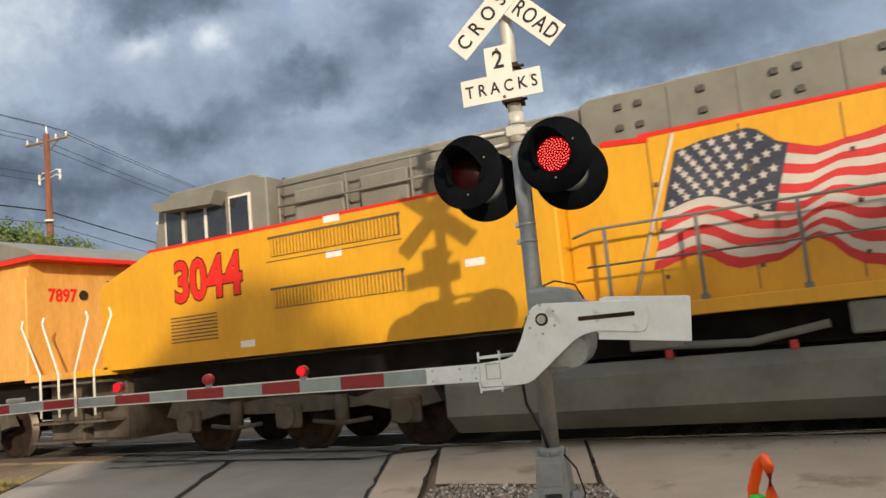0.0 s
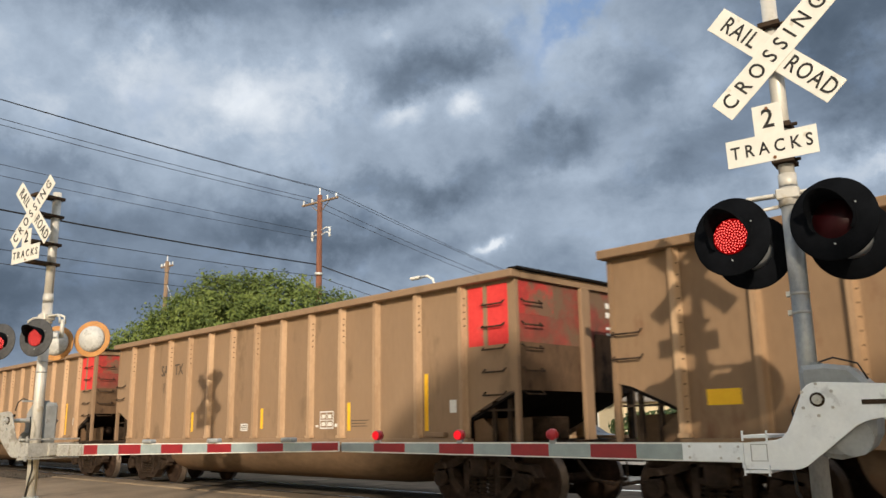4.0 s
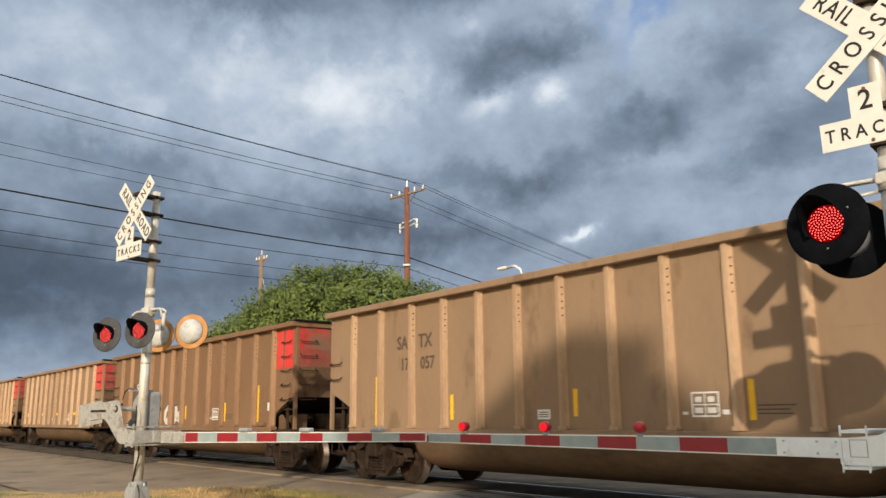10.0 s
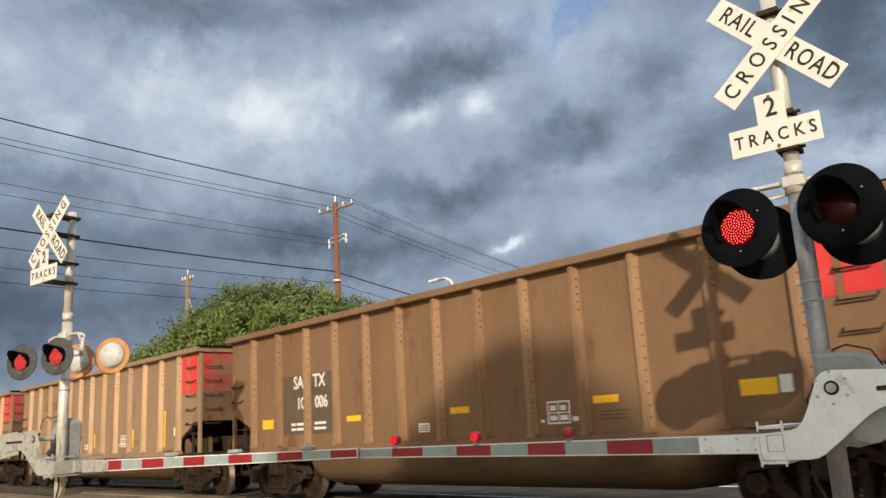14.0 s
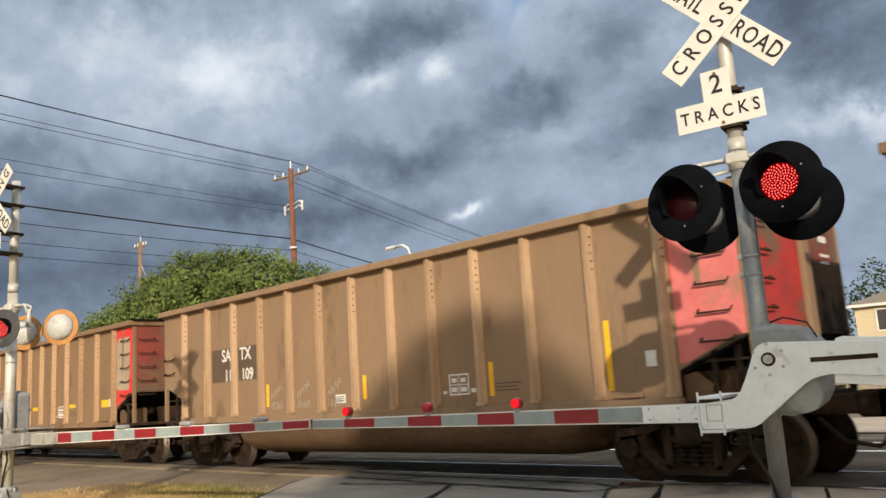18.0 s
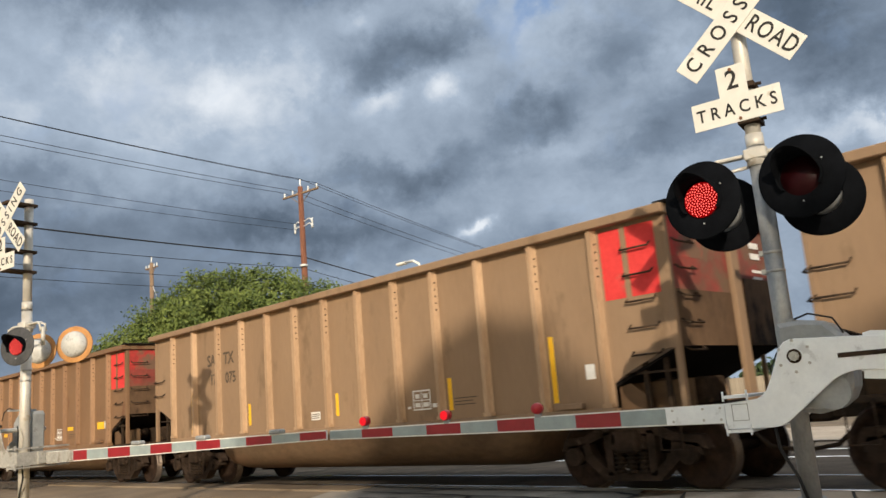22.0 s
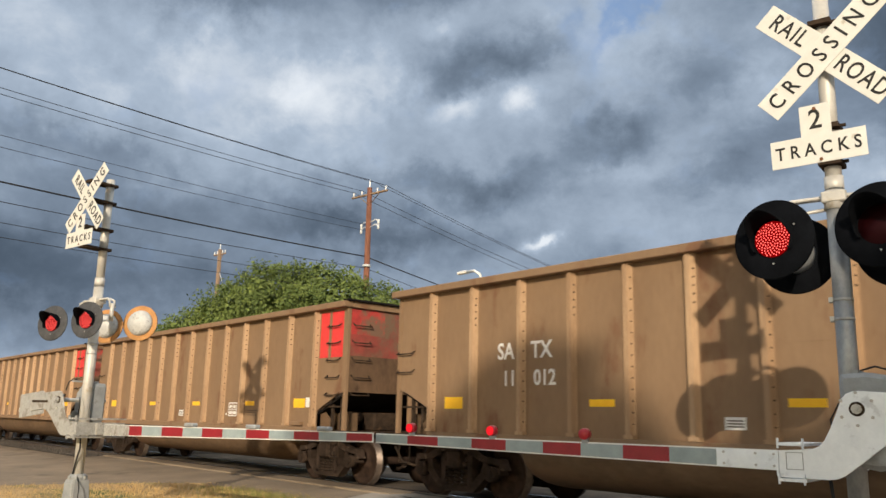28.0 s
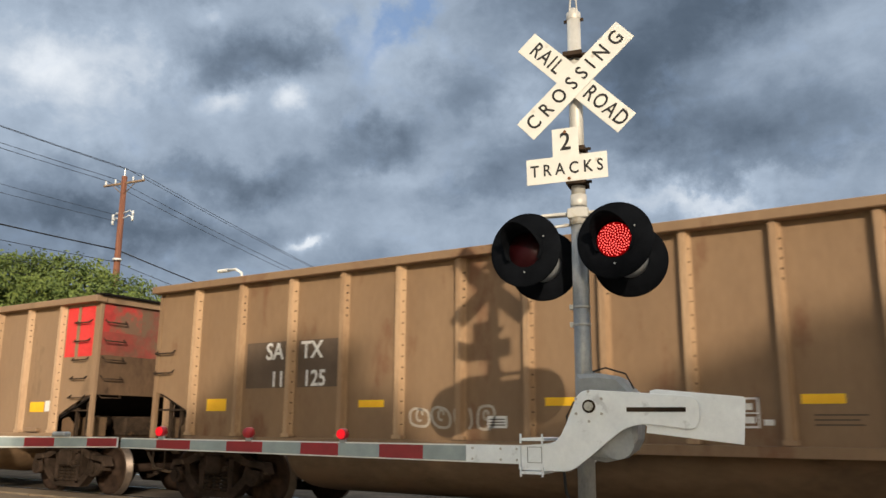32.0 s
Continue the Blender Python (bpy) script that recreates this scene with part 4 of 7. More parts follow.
def bubble(car, x, z, w, h, seed, mat, t=0.022, inner=True):
    """One sprayed balloon shape with a small counter inside."""
    rng = random.Random(seed)
    bm = bmesh.new()
    n = 18
    wob = [rng.uniform(0.84, 1.12) for _ in range(5)]
    gap = rng.randrange(n)
    ring = []
    for i in range(n + 1):
        a = 2 * math.pi * (i + gap) / n
        k = 1 + 0.14 * math.sin(2 * a + seed) + 0.10 * (wob[i % 5] - 1)
        ring.append((x + w * (0.5 + 0.5 * k * math.copysign(abs(math.cos(a)) ** 0.7, math.cos(a))), z + h * (0.5 + 0.5 * k * math.copysign(abs(math.sin(a)) ** 0.8, math.sin(a)))))
    stroke(bm, ring, t)
    part("graffiti", bm, mat, car)
    if inner:
        r = rng.uniform(0.12, 0.2) * w
        bm = bmesh.new()
        stroke(bm, [(x + w * 0.5 + r * math.cos(a * 0.9), z + h * 0.62 + 1.6 * r * math.sin(a * 0.9)) for a in range(7)], t * 0.9)
        part("graffiti", bm, mat, car)


def tag_lines(car, x, z, w, h, seed, mat, t=0.014):
    """Two lines of a quick angular scrawl."""
    rng = random.Random(seed)
    for row in (0, 1):
        n = 4
        for i in range(n):
            bm = bmesh.new()
            x0, z0 = x + w * i / n, z + h * (0.54 if row else 0.0) + 0.06 * i * (1 if row else 0)
            dx, dz = w / n * 0.95, h * 0.44
            stroke(bm, [(x0 + dx * u, z0 + dz * v) for u, v in ((0.0, 0.0), (rng.uniform(0.1, 0.4), 1.0), (rng.uniform(0.4, 0.6), 0.3), (rng.uniform(0.6, 0.9), rng.uniform(0.6, 1.0)), (1.0, rng.uniform(0, 0.2)))], t)
            part("graffiti", bm, mat, car)


def block(car, x, z, w, h, kind, mat, back):
    """A solid sprayed letter form with a dark edge."""
    forms = {"t": [(0, 0.82), (0.1, 1.0), (0.9, 0.94), (1.0, 0.74), (0.66, 0.74), (0.62, 0.15), (0.9, 0.06), (0.85, -0.05), (0.3, 0.0), (0.36, 0.72)],
             "g": [(0.55, 1.05), (0.75, 0.8), (0.45, 0.62), (0.38, 0.35), (0.62, 0.25), (0.62, 0.42), (1.0, 0.42), (0.92, 0.05), (0.45, -0.05), (0.08, 0.18), (0.1, 0.7)],
             "k": [(0, 0.95), (0.3, 0.95), (0.4, 0.6), (0.85, 0.85), (1.0, 0.62), (0.62, 0.45), (0.95, 0.1), (0.72, -0.05), (0.35, 0.25), (0.05, 0.0)]}[kind]
    part("graffiti", prism([(x + w * (u - 0.5) * 1.18 + w * 0.5, z + h * (v - 0.5) * 1.16 + h * 0.5) for u, v in forms], -0.003, -0.001), back, car)
    part("graffiti", prism([(x + w * u, z + h * v) for u, v in forms], -0.006, -0.001), mat, car)


def repaint(car, seed, mat, patched):
    """Red carried down to the slope, with a patch of tan primer over it."""
    rng = random.Random(seed)
    part("red_panel", prism([(13.38, 1.50), (13.52, 1.53), (14.08, 1.78), (14.27, 1.81), (14.27, 3.45), (13.38, 3.45)], -0.0075, -0.001), mat, car, "red-painted last side panel")
    part("end_red_band", cube(14.3605, 0.07, 1.84, 14.3695, 1.54, 3.45), dusty_red if patched else smoky_red, car)
    if not patched:
        return
    ring = []
    for i in range(16):
        a = 2 * math.pi * i / 16
        ring.append((13.76 + 0.39 * math.copysign(abs(math.cos(a)) ** 0.3, math.cos(a)) * rng.uniform(0.9, 1.1), 2.55 + 0.70 * math.copysign(abs(math.sin(a)) ** 0.4, math.sin(a)) * rng.uniform(0.94, 1.06)))
    part("primer_patch", prism(ring, -0.010, -0.0075), primer_patch, car, "tan primer patch")


def build_cars():
    made, used = {}, set()
    for k, (style, *_) in CARS.items():
        if style in used:
            made[k] = copy_thing(PROTO[style], pose(car_start(k), SIDE_Y, RAIL_Z))
        else:
            made[k] = PROTO[style]
            used.add(style)
    for k, (style, left, right, paint) in CARS.items():
        car = made[k]
        car.matrix_basis = pose(car_start(k), SIDE_Y, RAIL_Z)
        TRAIN.append((car, car_start(k)))
        if not paint:
            continue
        ink = dark_paint if paint == "dark" else white_paint
        if paint == "panel":
            low = 1.34 if style in ("rust", "umber", "amber") else 1.83
            part("number_panel", cube(2.19, -0.004, low, 3.06, -0.001, 2.53), panel_dark, car)
            part("number_panel", cube(3.26, -0.004, low, 4.06, -0.001, 2.53), panel_dark, car)
            if low < 1.5:
                bars("stencil", [(0.05, 0.0, 0.2, 0.05), (0.25, 0.0, 0.5, 0.05), (0.05, 0.1, 0.2, 0.15), (0.25, 0.1, 0.5, 0.15), (0.9, 0.0, 1.3, 0.05), (0.9, 0.1, 1.3, 0.15)], white_paint, car, pose(2.45, -0.005, 1.42))
        y, rise = -0.006, 0.36 if paint == "dark" else 0.0
        lettering("mark", "SA", 0.36, ink, car, pose(2.78, y, 2.37 + rise), wide=0.9, fat=0.006)
        lettering("mark", "TX", 0.36, ink, car, pose(3.53, y, 2.37 + rise), wide=0.9, fat=0.006)
        if left:
            lettering("number", left, 0.33, ink, car, pose(2.86, y, 1.95 + rise), wide=0.9, fat=0.006)
        if right:
            lettering("number", right, 0.33, ink, car, pose(3.60, y, 1.95 + rise), wide=0.9, fat=0.006)
        bars("end_stencil", [(0, 0, 0.3, 0.09), (0, 0.16, 0.3, 0.25), (0, -0.2, 0.34, -0.16), (0, -0.3, 0.3, -0.26), (0, -0.4, 0.34, -0.36), (0, -0.5, 0.26, -0.46)],
             white_paint, car, pose(14.374, 2.3, 3.05, 0, 0, 90))
    for i, (x, z, w) in enumerate(((4.6, 1.28, 0.44), (5.55, 1.24, 0.5), (6.5, 1.25, 0.5), (7.5, 1.22, 0.52), (8.6, 1.25, 0.46), (9.6, 1.25, 0.5))):
        bubble(made[1], x, z, w, 0.52, 30 + i, spray_dark, 0.034)
    for x, w, kind in ((4.45, 0.62, "t"), (5.42, 0.62, "g"), (6.40, 0.66, "k")):
        block(made[11], x, 1.16, w, 0.58, kind, spray_pale, spray_dark)
    for i, (x, w) in enumerate(((5.00, 0.42), (5.48, 0.36), (5.90, 0.34), (6.42, 0.36), (6.86, 0.34))):
        bubble(made[37], x, 1.12, w, 0.58, 50 + i, spray_pale, 0.020)
    for i, (x, w) in enumerate(((7.80, 0.62), (8.48, 0.66), (9.20, 0.58), (9.84, 0.56), (10.38, 0.58))):
        bubble(made[37], x, 0.66, w, 1.08, 60 + i, spray_pale, 0.022)
    for i in range(5):
        bubble(made[37], 5.0 + 0.45 * i, 0.70, 0.44, 0.18, 80 + i, spray_pale, 0.018, False)
    tag_lines(made[37], 11.58, 1.14, 0.86, 0.80, 4, spray_pale)
    for i in range(4):
        bubble(made[40], 5.34 + 0.34 * i, 1.26, 0.28, 0.26, 90 + i, spray_faint, 0.018)
    for i, x in enumerate((11.25, 11.95, 12.75)):
        tag_lines(made[9], x, 1.22, 0.36, 0.42, 20 + i, spray_pale, 0.012)
    for i, x in enumerate((4.45, 5.35, 6.3)):
        tag_lines(made[22], x, 1.20, 0.4, 0.34, 30 + i, spray_faint, 0.008)
    bubble(made[38], 9.75, 1.3, 0.22, 0.5, 44, spray_faint, 0.02, False)
    for i in range(3):
        tag_lines(made[36], 0.14, 1.75 + 0.45 * i, 0.56, 0.30, 7 + i, spray_dark, 0.009)
    tag_lines(made[7], 11.1, 2.5, 0.7, 0.4, 11, spray_pale, 0.007)
    for k, mat, patched in ((21, rotary_red, True), (37, rotary_red, True), (1, rotary_red, False), (35, rotary_pink, False), (8, rotary_red, False), (24, rotary_red, False), (22, rotary_pink, False), (30, rotary_pink, False), (29, rotary_red, True)):
        repaint(made[k], k, mat, patched)


build_cars()


def rail_post(h):
    bm = bmesh.new()
    box(bm, -0.02, -0.015, 0, 0.02, 0.015, h)
    box(bm, -0.045, -0.03, 0, 0.045, 0.03, 0.06)
    return bm


def engine(number, flip, label):
    """A six-axle road engine: nose at local x = 0, tail at 22.4; flip turns it about."""
    s = -1 if flip else 1
    yellow = faded_yellow if flip else armour_yellow
    loco = thing("locomotive", pose(0, SIDE_Y, RAIL_Z), label, "locomotive", "engines at the head of the train")

    def fp(outline):
        return [(s * x, z) for x, z in outline]

    def bx(x0, y0, z0, x1, y1, z1, bevel=0.0):
        return cube(min(s * x0, s * x1), y0, z0, max(s * x0, s * x1), y1, z1, bevel)

    # lower body and nose
    front = [(0, 1.47), (0, 3.32)] if flip else [(-0.12, 1.47), (-0.12, 2.80), (0.0, 2.93), (1.15, 3.32)]
    part("nose_body", prism(fp(front + [(8.2, 3.32), (8.2, 1.47)]), 0.0, 3.1, 0.02), yellow, loco, "yellow nose and forward body")
    part("sill_stripe", bx(0.02, -0.012, 1.46, 8.2, -0.002, 1.56), yellow, loco)
    if flip:
        part("cab_end", bx(0.0, 0.08, 3.32, 1.3, 3.02, 3.60), yellow, loco)
        part("roof_stripe", bx(-0.40, -0.06, 3.60, 3.7, 3.16, 3.68), signal_red, loco)
        part("cab", prism(fp([(-0.38, 3.68), (-0.2, 3.82), (0.9, 4.12), (3.35, 4.16), (3.62, 4.1), (3.62, 3.68)]), -0.05, 3.15, 0.02), harbour_grey, loco, "grey overhanging cab roof")
    else:
        part("cab", prism(fp([(1.15, 3.32), (1.32, 4.05), (1.6, 4.22), (3.35, 4.22), (3.62, 4.12), (3.62, 3.32)]), 0.08, 3.02, 0.02), harbour_grey, loco, "grey cab upper half")
        part("red_stripe", bx(1.10, -0.004, 3.30, 8.2, 0.079, 3.345), signal_red, loco)
    for x0, x1, z0, z1 in ((1.50, 1.84, 3.36, 3.92), (1.96, 2.80, 3.36, 3.90), (2.90, 3.26, 3.36, 3.90)):
        part("window_frame", bx(x0 - 0.04, 0.055, z0 - 0.04, x1 + 0.04, 0.079, z1 + 0.04), rail_white if x0 != 1.96 else harbour_grey, loco)
        part("window_pane", bx(x0, 0.045, z0, x1, 0.054, z1), window_dark, loco)
    part("window_post", bx(2.36, 0.03, 3.36, 2.41, 0.06, 3.9), rail_white, loco)
    part("sun_shade", prism(fp([(1.60, 3.88), (1.40, 4.02), (2.86, 4.02), (2.75, 3.82)]), -0.22, 0.06), harbour_grey, loco)
    for x in (1.8, 2.3, 2.9):
        part("roof_box", cube(s * x - 0.12, 0.5, 4.2, s * x + 0.12, 0.8, 4.33, 0.02), grille_dark, loco)
        part("roof_antenna", rod(bmesh.new(), (s * x, 1.4, 4.2), (s * x, 1.4, 4.42), 0.05, 8), grille_dark, loco)
    # grey upper deck behind the cab with its pipework
    part("upper_deck", bx(3.62, 0.45, 3.32, 8.5, 2.65, 4.14, 0.03), harbour_grey, loco)
    bm = bmesh.new()
    for x in (3.75, 5.0, 6.1, 7.3, 8.1):
        rod(bm, (s * x, 0.2, 3.34), (s * x, 0.2, 3.95), 0.02, 6)
    for z in (3.64, 3.95):
        tube(bm, [(s * 3.72, 0.2, z), (s * 8.15, 0.2, z)], 0.02, 6)
    for x0, x1 in ((4.0, 4.9), (5.2, 6.0), (6.3, 7.2)):
        box(bm, min(s * x0, s * x1), 0.25, 3.36, max(s * x0, s * x1), 0.44, 3.85, 0.02)
    part("deck_railing", bm, harbour_grey, loco)
    # louvred grilles on the forward body
    for z0 in (2.12, 2.88):
        g = bmesh.new()
        for i in range(36):
            x = 3.72 + i * 0.062
            box(g, min(s * x, s * (x + 0.036)), -0.022, z0, max(s * x, s * (x + 0.036)), -0.002, z0 + 0.26)
        tagged(part("louvres", g, yellow, loco), kind="stuff")
        # Dark backing sheet stands in for shade between the slats
        part("louvre_back", bx(3.70, -0.005, z0 - 0.01, 5.96, -0.001, z0 + 0.262), panel_dark, loco)
        part("louvre_frame", bx(3.66, -0.022, z0 + 0.262, 5.98, -0.002, z0 + 0.295), panel_dark, loco)
    part("door_seam", bx(3.6, -0.006, 2.80, 5.98, -0.002, 2.815), panel_dark, loco)
    for i in range(8):
        part("side_vent", bx(1.55, -0.008, 1.78 + i * 0.055, 2.55, -0.002, 1.80 + i * 0.055), panel_dark, loco)
    for x, z in ((4.7, 2.72), (4.7, 3.22), (6.9, 2.3), (7.3, 3.0), (3.0, 1.6)):
        part("notice", bx(x, -0.005, z, x + 0.28, -0.002, z + 0.10), white_paint, loco)
    if flip:
        lettering("number", number, 0.34, signal_red, loco, pose(0.006, 0.75, 2.98, 0, 0, 90), wide=0.9, fat=0.012)
        part("end_window", cube(0.002, 1.75, 2.6, 0.012, 2.5, 3.3), window_dark, loco)
        part("end_door", cube(0.002, 2.6, 1.6, 0.012, 3.05, 3.2), grille_dark, loco)
    else:
        lettering("number_edge", number, 0.88, black_gap, loco, pose(2.38, -0.004, 2.70), depth=0.001, wide=0.82, fat=0.05, label="black edge of the number")
        lettering("number", number, 0.88, signal_red, loco, pose(2.38, -0.006, 2.70), wide=0.82, fat=0.03)
    # long hood
    part("long_hood", bx(8.2, 0.34, 1.55, 21.3, 2.76, 3.58, 0.02), yellow, loco, "yellow long hood")
    part("hood_roof", prism(fp([(8.5, 3.58), (8.5, 4.14), (8.62, 4.20), (21.1, 4.20), (21.3, 4.10), (21.3, 3.58)]), 0.40, 2.70, 0.02), harbour_grey, loco, "grey hood roof")
    part("red_stripe", bx(9.2, 0.330, 3.56, 13.8, 0.338, 3.61), signal_red, loco)
    part("red_stripe", bx(18.95, 0.330, 3.56, 21.3, 0.338, 3.61), signal_red, loco)
    part("red_arrow", prism(fp([(8.75, 3.62), (9.32, 3.56), (9.32, 3.50), (8.72, 3.55)]), 0.326, 0.338), signal_red, loco)
    # flared radiator
    v = [(13.8, 0.36, 3.05), (19.0, 0.36, 3.05), (18.7, 0.02, 3.72), (14.1, 0.02, 3.72), (14.1, 0.02, 3.90), (18.7, 0.02, 3.90), (13.8, 0.42, 4.20), (19.0, 0.42, 4.20),
         (13.8, 0.36, 3.72), (19.0, 0.36, 3.72)]
    v = [(s * x, y, z) for x, y, z in v]
    part("radiator_wing", raw("radiator_wing", v, [(0, 1, 2, 3), (3, 2, 5, 4), (4, 5, 7, 6), (0, 3, 4, 6), (1, 7, 5, 2), (0, 6, 7, 1)], yellow), None, loco, "flared yellow radiator wing")
    cap = [(s * x, y, z) for x, y, z in ((14.08, 0.008, 3.82), (18.72, 0.008, 3.82), (18.72, 0.008, 3.905), (14.08, 0.008, 3.905), (19.02, 0.41, 4.210), (13.78, 0.41, 4.210), (13.78, 0.37, 3.66), (19.02, 0.37, 3.66))]
    part("wing_roof", raw("wing_roof", cap, [(0, 1, 2, 3), (3, 2, 4, 5), (0, 3, 5, 6), (1, 7, 4, 2), (0, 6, 7, 1), (6, 5, 4, 7)], harbour_grey), None, loco, "grey radiator roof")
    v2 = [(14.35, 0.275, 3.10), (18.45, 0.275, 3.10), (18.45, 0.020, 3.66), (14.35, 0.020, 3.66)]
    v2 = [(s * x, y - 0.012, z - 0.006) for x, y, z in v2]
    part("radiator_screen", raw("radiator_screen", v2, [(0, 1, 2, 3)], grille_dark), None, loco, "dark slatted radiator screen")
    g = bmesh.new()
    for i in range(56):
        x = 14.4 + i * 0.073
        rod(g, (s * x, 0.255, 3.11), (s * x, 0.0, 3.655), 0.012, 4)
    tagged(part("screen_slats", g, tank_grey, loco), kind="stuff")
    part("red_stripe", bx(14.1, 0.006, 3.745, 18.7, 0.0195, 3.805), signal_red, loco)
    part("roof_screen", prism(fp([(13.9, 4.19), (14.3, 4.26), (18.5, 4.26), (18.9, 4.19)]), 0.6, 2.5), harbour_grey, loco)
    # tail louvres, vents, handholds
    for x0, n, z0 in ((19.15, 9, 1.95), (18.35, 12, 1.95)):
        for i in range(n):
            w = 1.05 if x0 > 19 else 0.42
            st = 1.25 / n
            part("louvre_blade", bx(x0, 0.285, z0 + i * st, x0 + w, 0.338, z0 + i * st + 0.035), yellow, loco)
            part("louvre_gap", bx(x0, 0.325, z0 + i * st - 0.05, x0 + w, 0.338, z0 + i * st), panel_dark, loco)
    for i in range(2):
        part("vent_door", bx(14.35 + i * 0.42, 0.325, 2.15, 14.62 + i * 0.42, 0.338, 2.85), tank_grey, loco)
    for i in range(7):
        part("roof_louvre", bx(19.3, 0.385, 3.72 + i * 0.055, 20.7, 0.399, 3.745 + i * 0.055), tank_grey, loco)
    for x in (9.0, 9.25, 10.0, 10.8, 11.05, 11.9, 12.7, 13.0):
        for z in (3.72, 3.98):
            part("hatch_latch", cube(s * x - 0.04, 0.36, z, s * x + 0.04, 0.40, z + 0.07), grille_dark, loco)
    for x in (9.6, 10.4, 11.5, 12.4):
        part("door_joint", cube(s * x - 0.008, 0.392, 3.62, s * x + 0.008, 0.40, 4.14), tank_grey, loco)
    for x in (9.3, 10.35, 11.4, 12.45, 13.5):
        part("door_joint", cube(s * x - 0.006, 0.335, 1.62, s * x + 0.006, 0.341, 3.5), panel_dark, loco)
        for z in (1.85, 2.4, 2.95):
            part("door_latch", cube(s * x + 0.03, 0.325, z, s * x + 0.08, 0.341, z + 0.05), panel_dark, loco)
    bm = bmesh.new()
    tube(bm, [(s * 13.95, 0.8, 4.2), (s * 14.0, 0.8, 4.45), (s * 14.25, 0.8, 4.45), (s * 14.3, 0.8, 4.2)], 0.03, 8)
    part("lifting_eye", bm, dark_steel, loco)
    for j in range(4):
        bm = tube(bmesh.new(), [(s * 20.85, 0.34, 2.3 + j * 0.36), (s * 20.85, 0.27, 2.3 + j * 0.36), (s * 21.15, 0.27, 2.3 + j * 0.36), (s * 21.15, 0.34, 2.3 + j * 0.36)], 0.014, 6)
        part("tail_handhold", bm, panel_dark, loco)
    if not flip:
        lettering("number", number, 0.24, signal_red, loco, pose(20.95, 0.325, 3.36), wide=0.9, fat=0.01)
        bars("slogan", [(i * 0.135, 0, i * 0.135 + 0.09, 0.13) for i in range(16) if i != 8], panel_dark, loco, pose(15.3, 0.335, 2.46))
        # shield badge as plain shapes
        sh = [(17.36, 2.72), (17.40, 2.98), (17.68, 2.93), (17.96, 2.98), (18.0, 2.72), (17.94, 2.30), (17.68, 2.08), (17.42, 2.30)]
        part("badge", prism(sh, 0.322, 0.338), flag_white, loco, "shield badge in blue, white and red")
        part("badge_top", prism([(17.36, 2.66), (17.40, 2.98), (17.68, 2.93), (17.96, 2.98), (18.0, 2.66)], 0.314, 0.321), shield_blue, loco)
        for i in range(4):
            x = 17.44 + i * 0.135
            part("badge_stripe", cube(x, 0.314, 2.24, x + 0.06, 0.321, 2.62), signal_red, loco)
        # the waving flag
        top_edge = [(0.0, 3.33), (0.12, 3.40), (0.245, 3.43), (0.37, 3.17), (0.46, 3.07), (0.57, 3.12), (0.70, 3.18), (0.85, 3.34), (1.0, 3.20)]
        low_edge = [(0.0, 1.97), (0.16, 2.09), (0.29, 1.87), (0.41, 1.90), (0.54, 2.10), (0.67, 1.76), (0.78, 1.65), (0.9, 1.85), (1.0, 1.95)]

        def level(rows, u):
            for (a, p), (b, q) in zip(rows, rows[1:]):
                if u <= b + 1e-9:
                    k = (u - a) / (b - a)
                    return p + (q - p) * (0.5 - 0.5 * math.cos(math.pi * k))
            return rows[-1][1]

        def wave(u, w):
            sway = 0.05 * math.sin(9.0 * u + 2.0 * w) * math.sin(math.pi * w)
            return 9.20 + 0.42 * w + 3.3 * u, level(low_edge, u) * (1 - w) + level(top_edge, u) * w + sway

        for i in range(13):
            v, f = [], []
            for j in range(25):
                for w in (i / 13, (i + 1) / 13):
                    x, z = wave(j / 24, w)
                    v.append((x, 0.334, z))
            f = [(2 * j, 2 * j + 2, 2 * j + 3, 2 * j + 1) for j in range(24)]
            part("flag_stripe", raw("flag_stripe", v, f, flag_red if i % 2 == 0 else flag_white), None, loco)
        v, f = [], []
        for j in range(13):
            for w in (6 / 13, 1.0):
                x, z = wave(0.37 * j / 12, w)
                v.append((x, 0.330, z))
        part("flag_canton", raw("flag_canton", v, [(2 * j, 2 * j + 2, 2 * j + 3, 2 * j + 1) for j in range(12)], flag_blue), None, loco, "dark blue flag field with white stars")
        bm = bmesh.new()
        for r in range(7):
            for c in range(7 - r % 2):
                x, z = wave(0.37 * (c + 0.6 + 0.5 * (r % 2)) / 7.2, 6 / 13 + 7 / 13 * (r + 0.6) / 7.2)
                vs = [bm.verts.new((x + 0.058 * (1 if q % 2 == 0 else 0.42) * math.sin(q * math.pi / 5), 0.326, z + 0.058 * (1 if q % 2 == 0 else 0.42) * math.cos(q * math.pi / 5))) for q in range(10)]
                bm.faces.new(vs)
        tagged(part("flag_stars", bm, flag_white, loco), kind="stuff")
        bm = bmesh.new()
        tube(bm, [(8.98, 0.325, 1.72), (9.62, 0.325, 3.54)], 0.022, 6)
        part("flag_pole", bm, flag_white, loco)
    # walkway and railings
    part("walkway", bx(8.2, 0.0, 1.40, 21.3, 3.1, 1.56, 0.01), yellow, loco, "yellow frame and walkway edge")
    post = mesh_of(rail_post(0.95), "railing_post", tank_grey)
    for i in range(11):
        part("railing_post", post, None, loco, "", pose(s * (8.75 + i * 1.06), 0.04, 1.56))
    bm = bmesh.new()
    tube(bm, [(s * 8.35, 0.04, 2.45), (s * 8.6, 0.04, 2.52), (s * 19.9, 0.04, 2.52)], 0.018, 6)
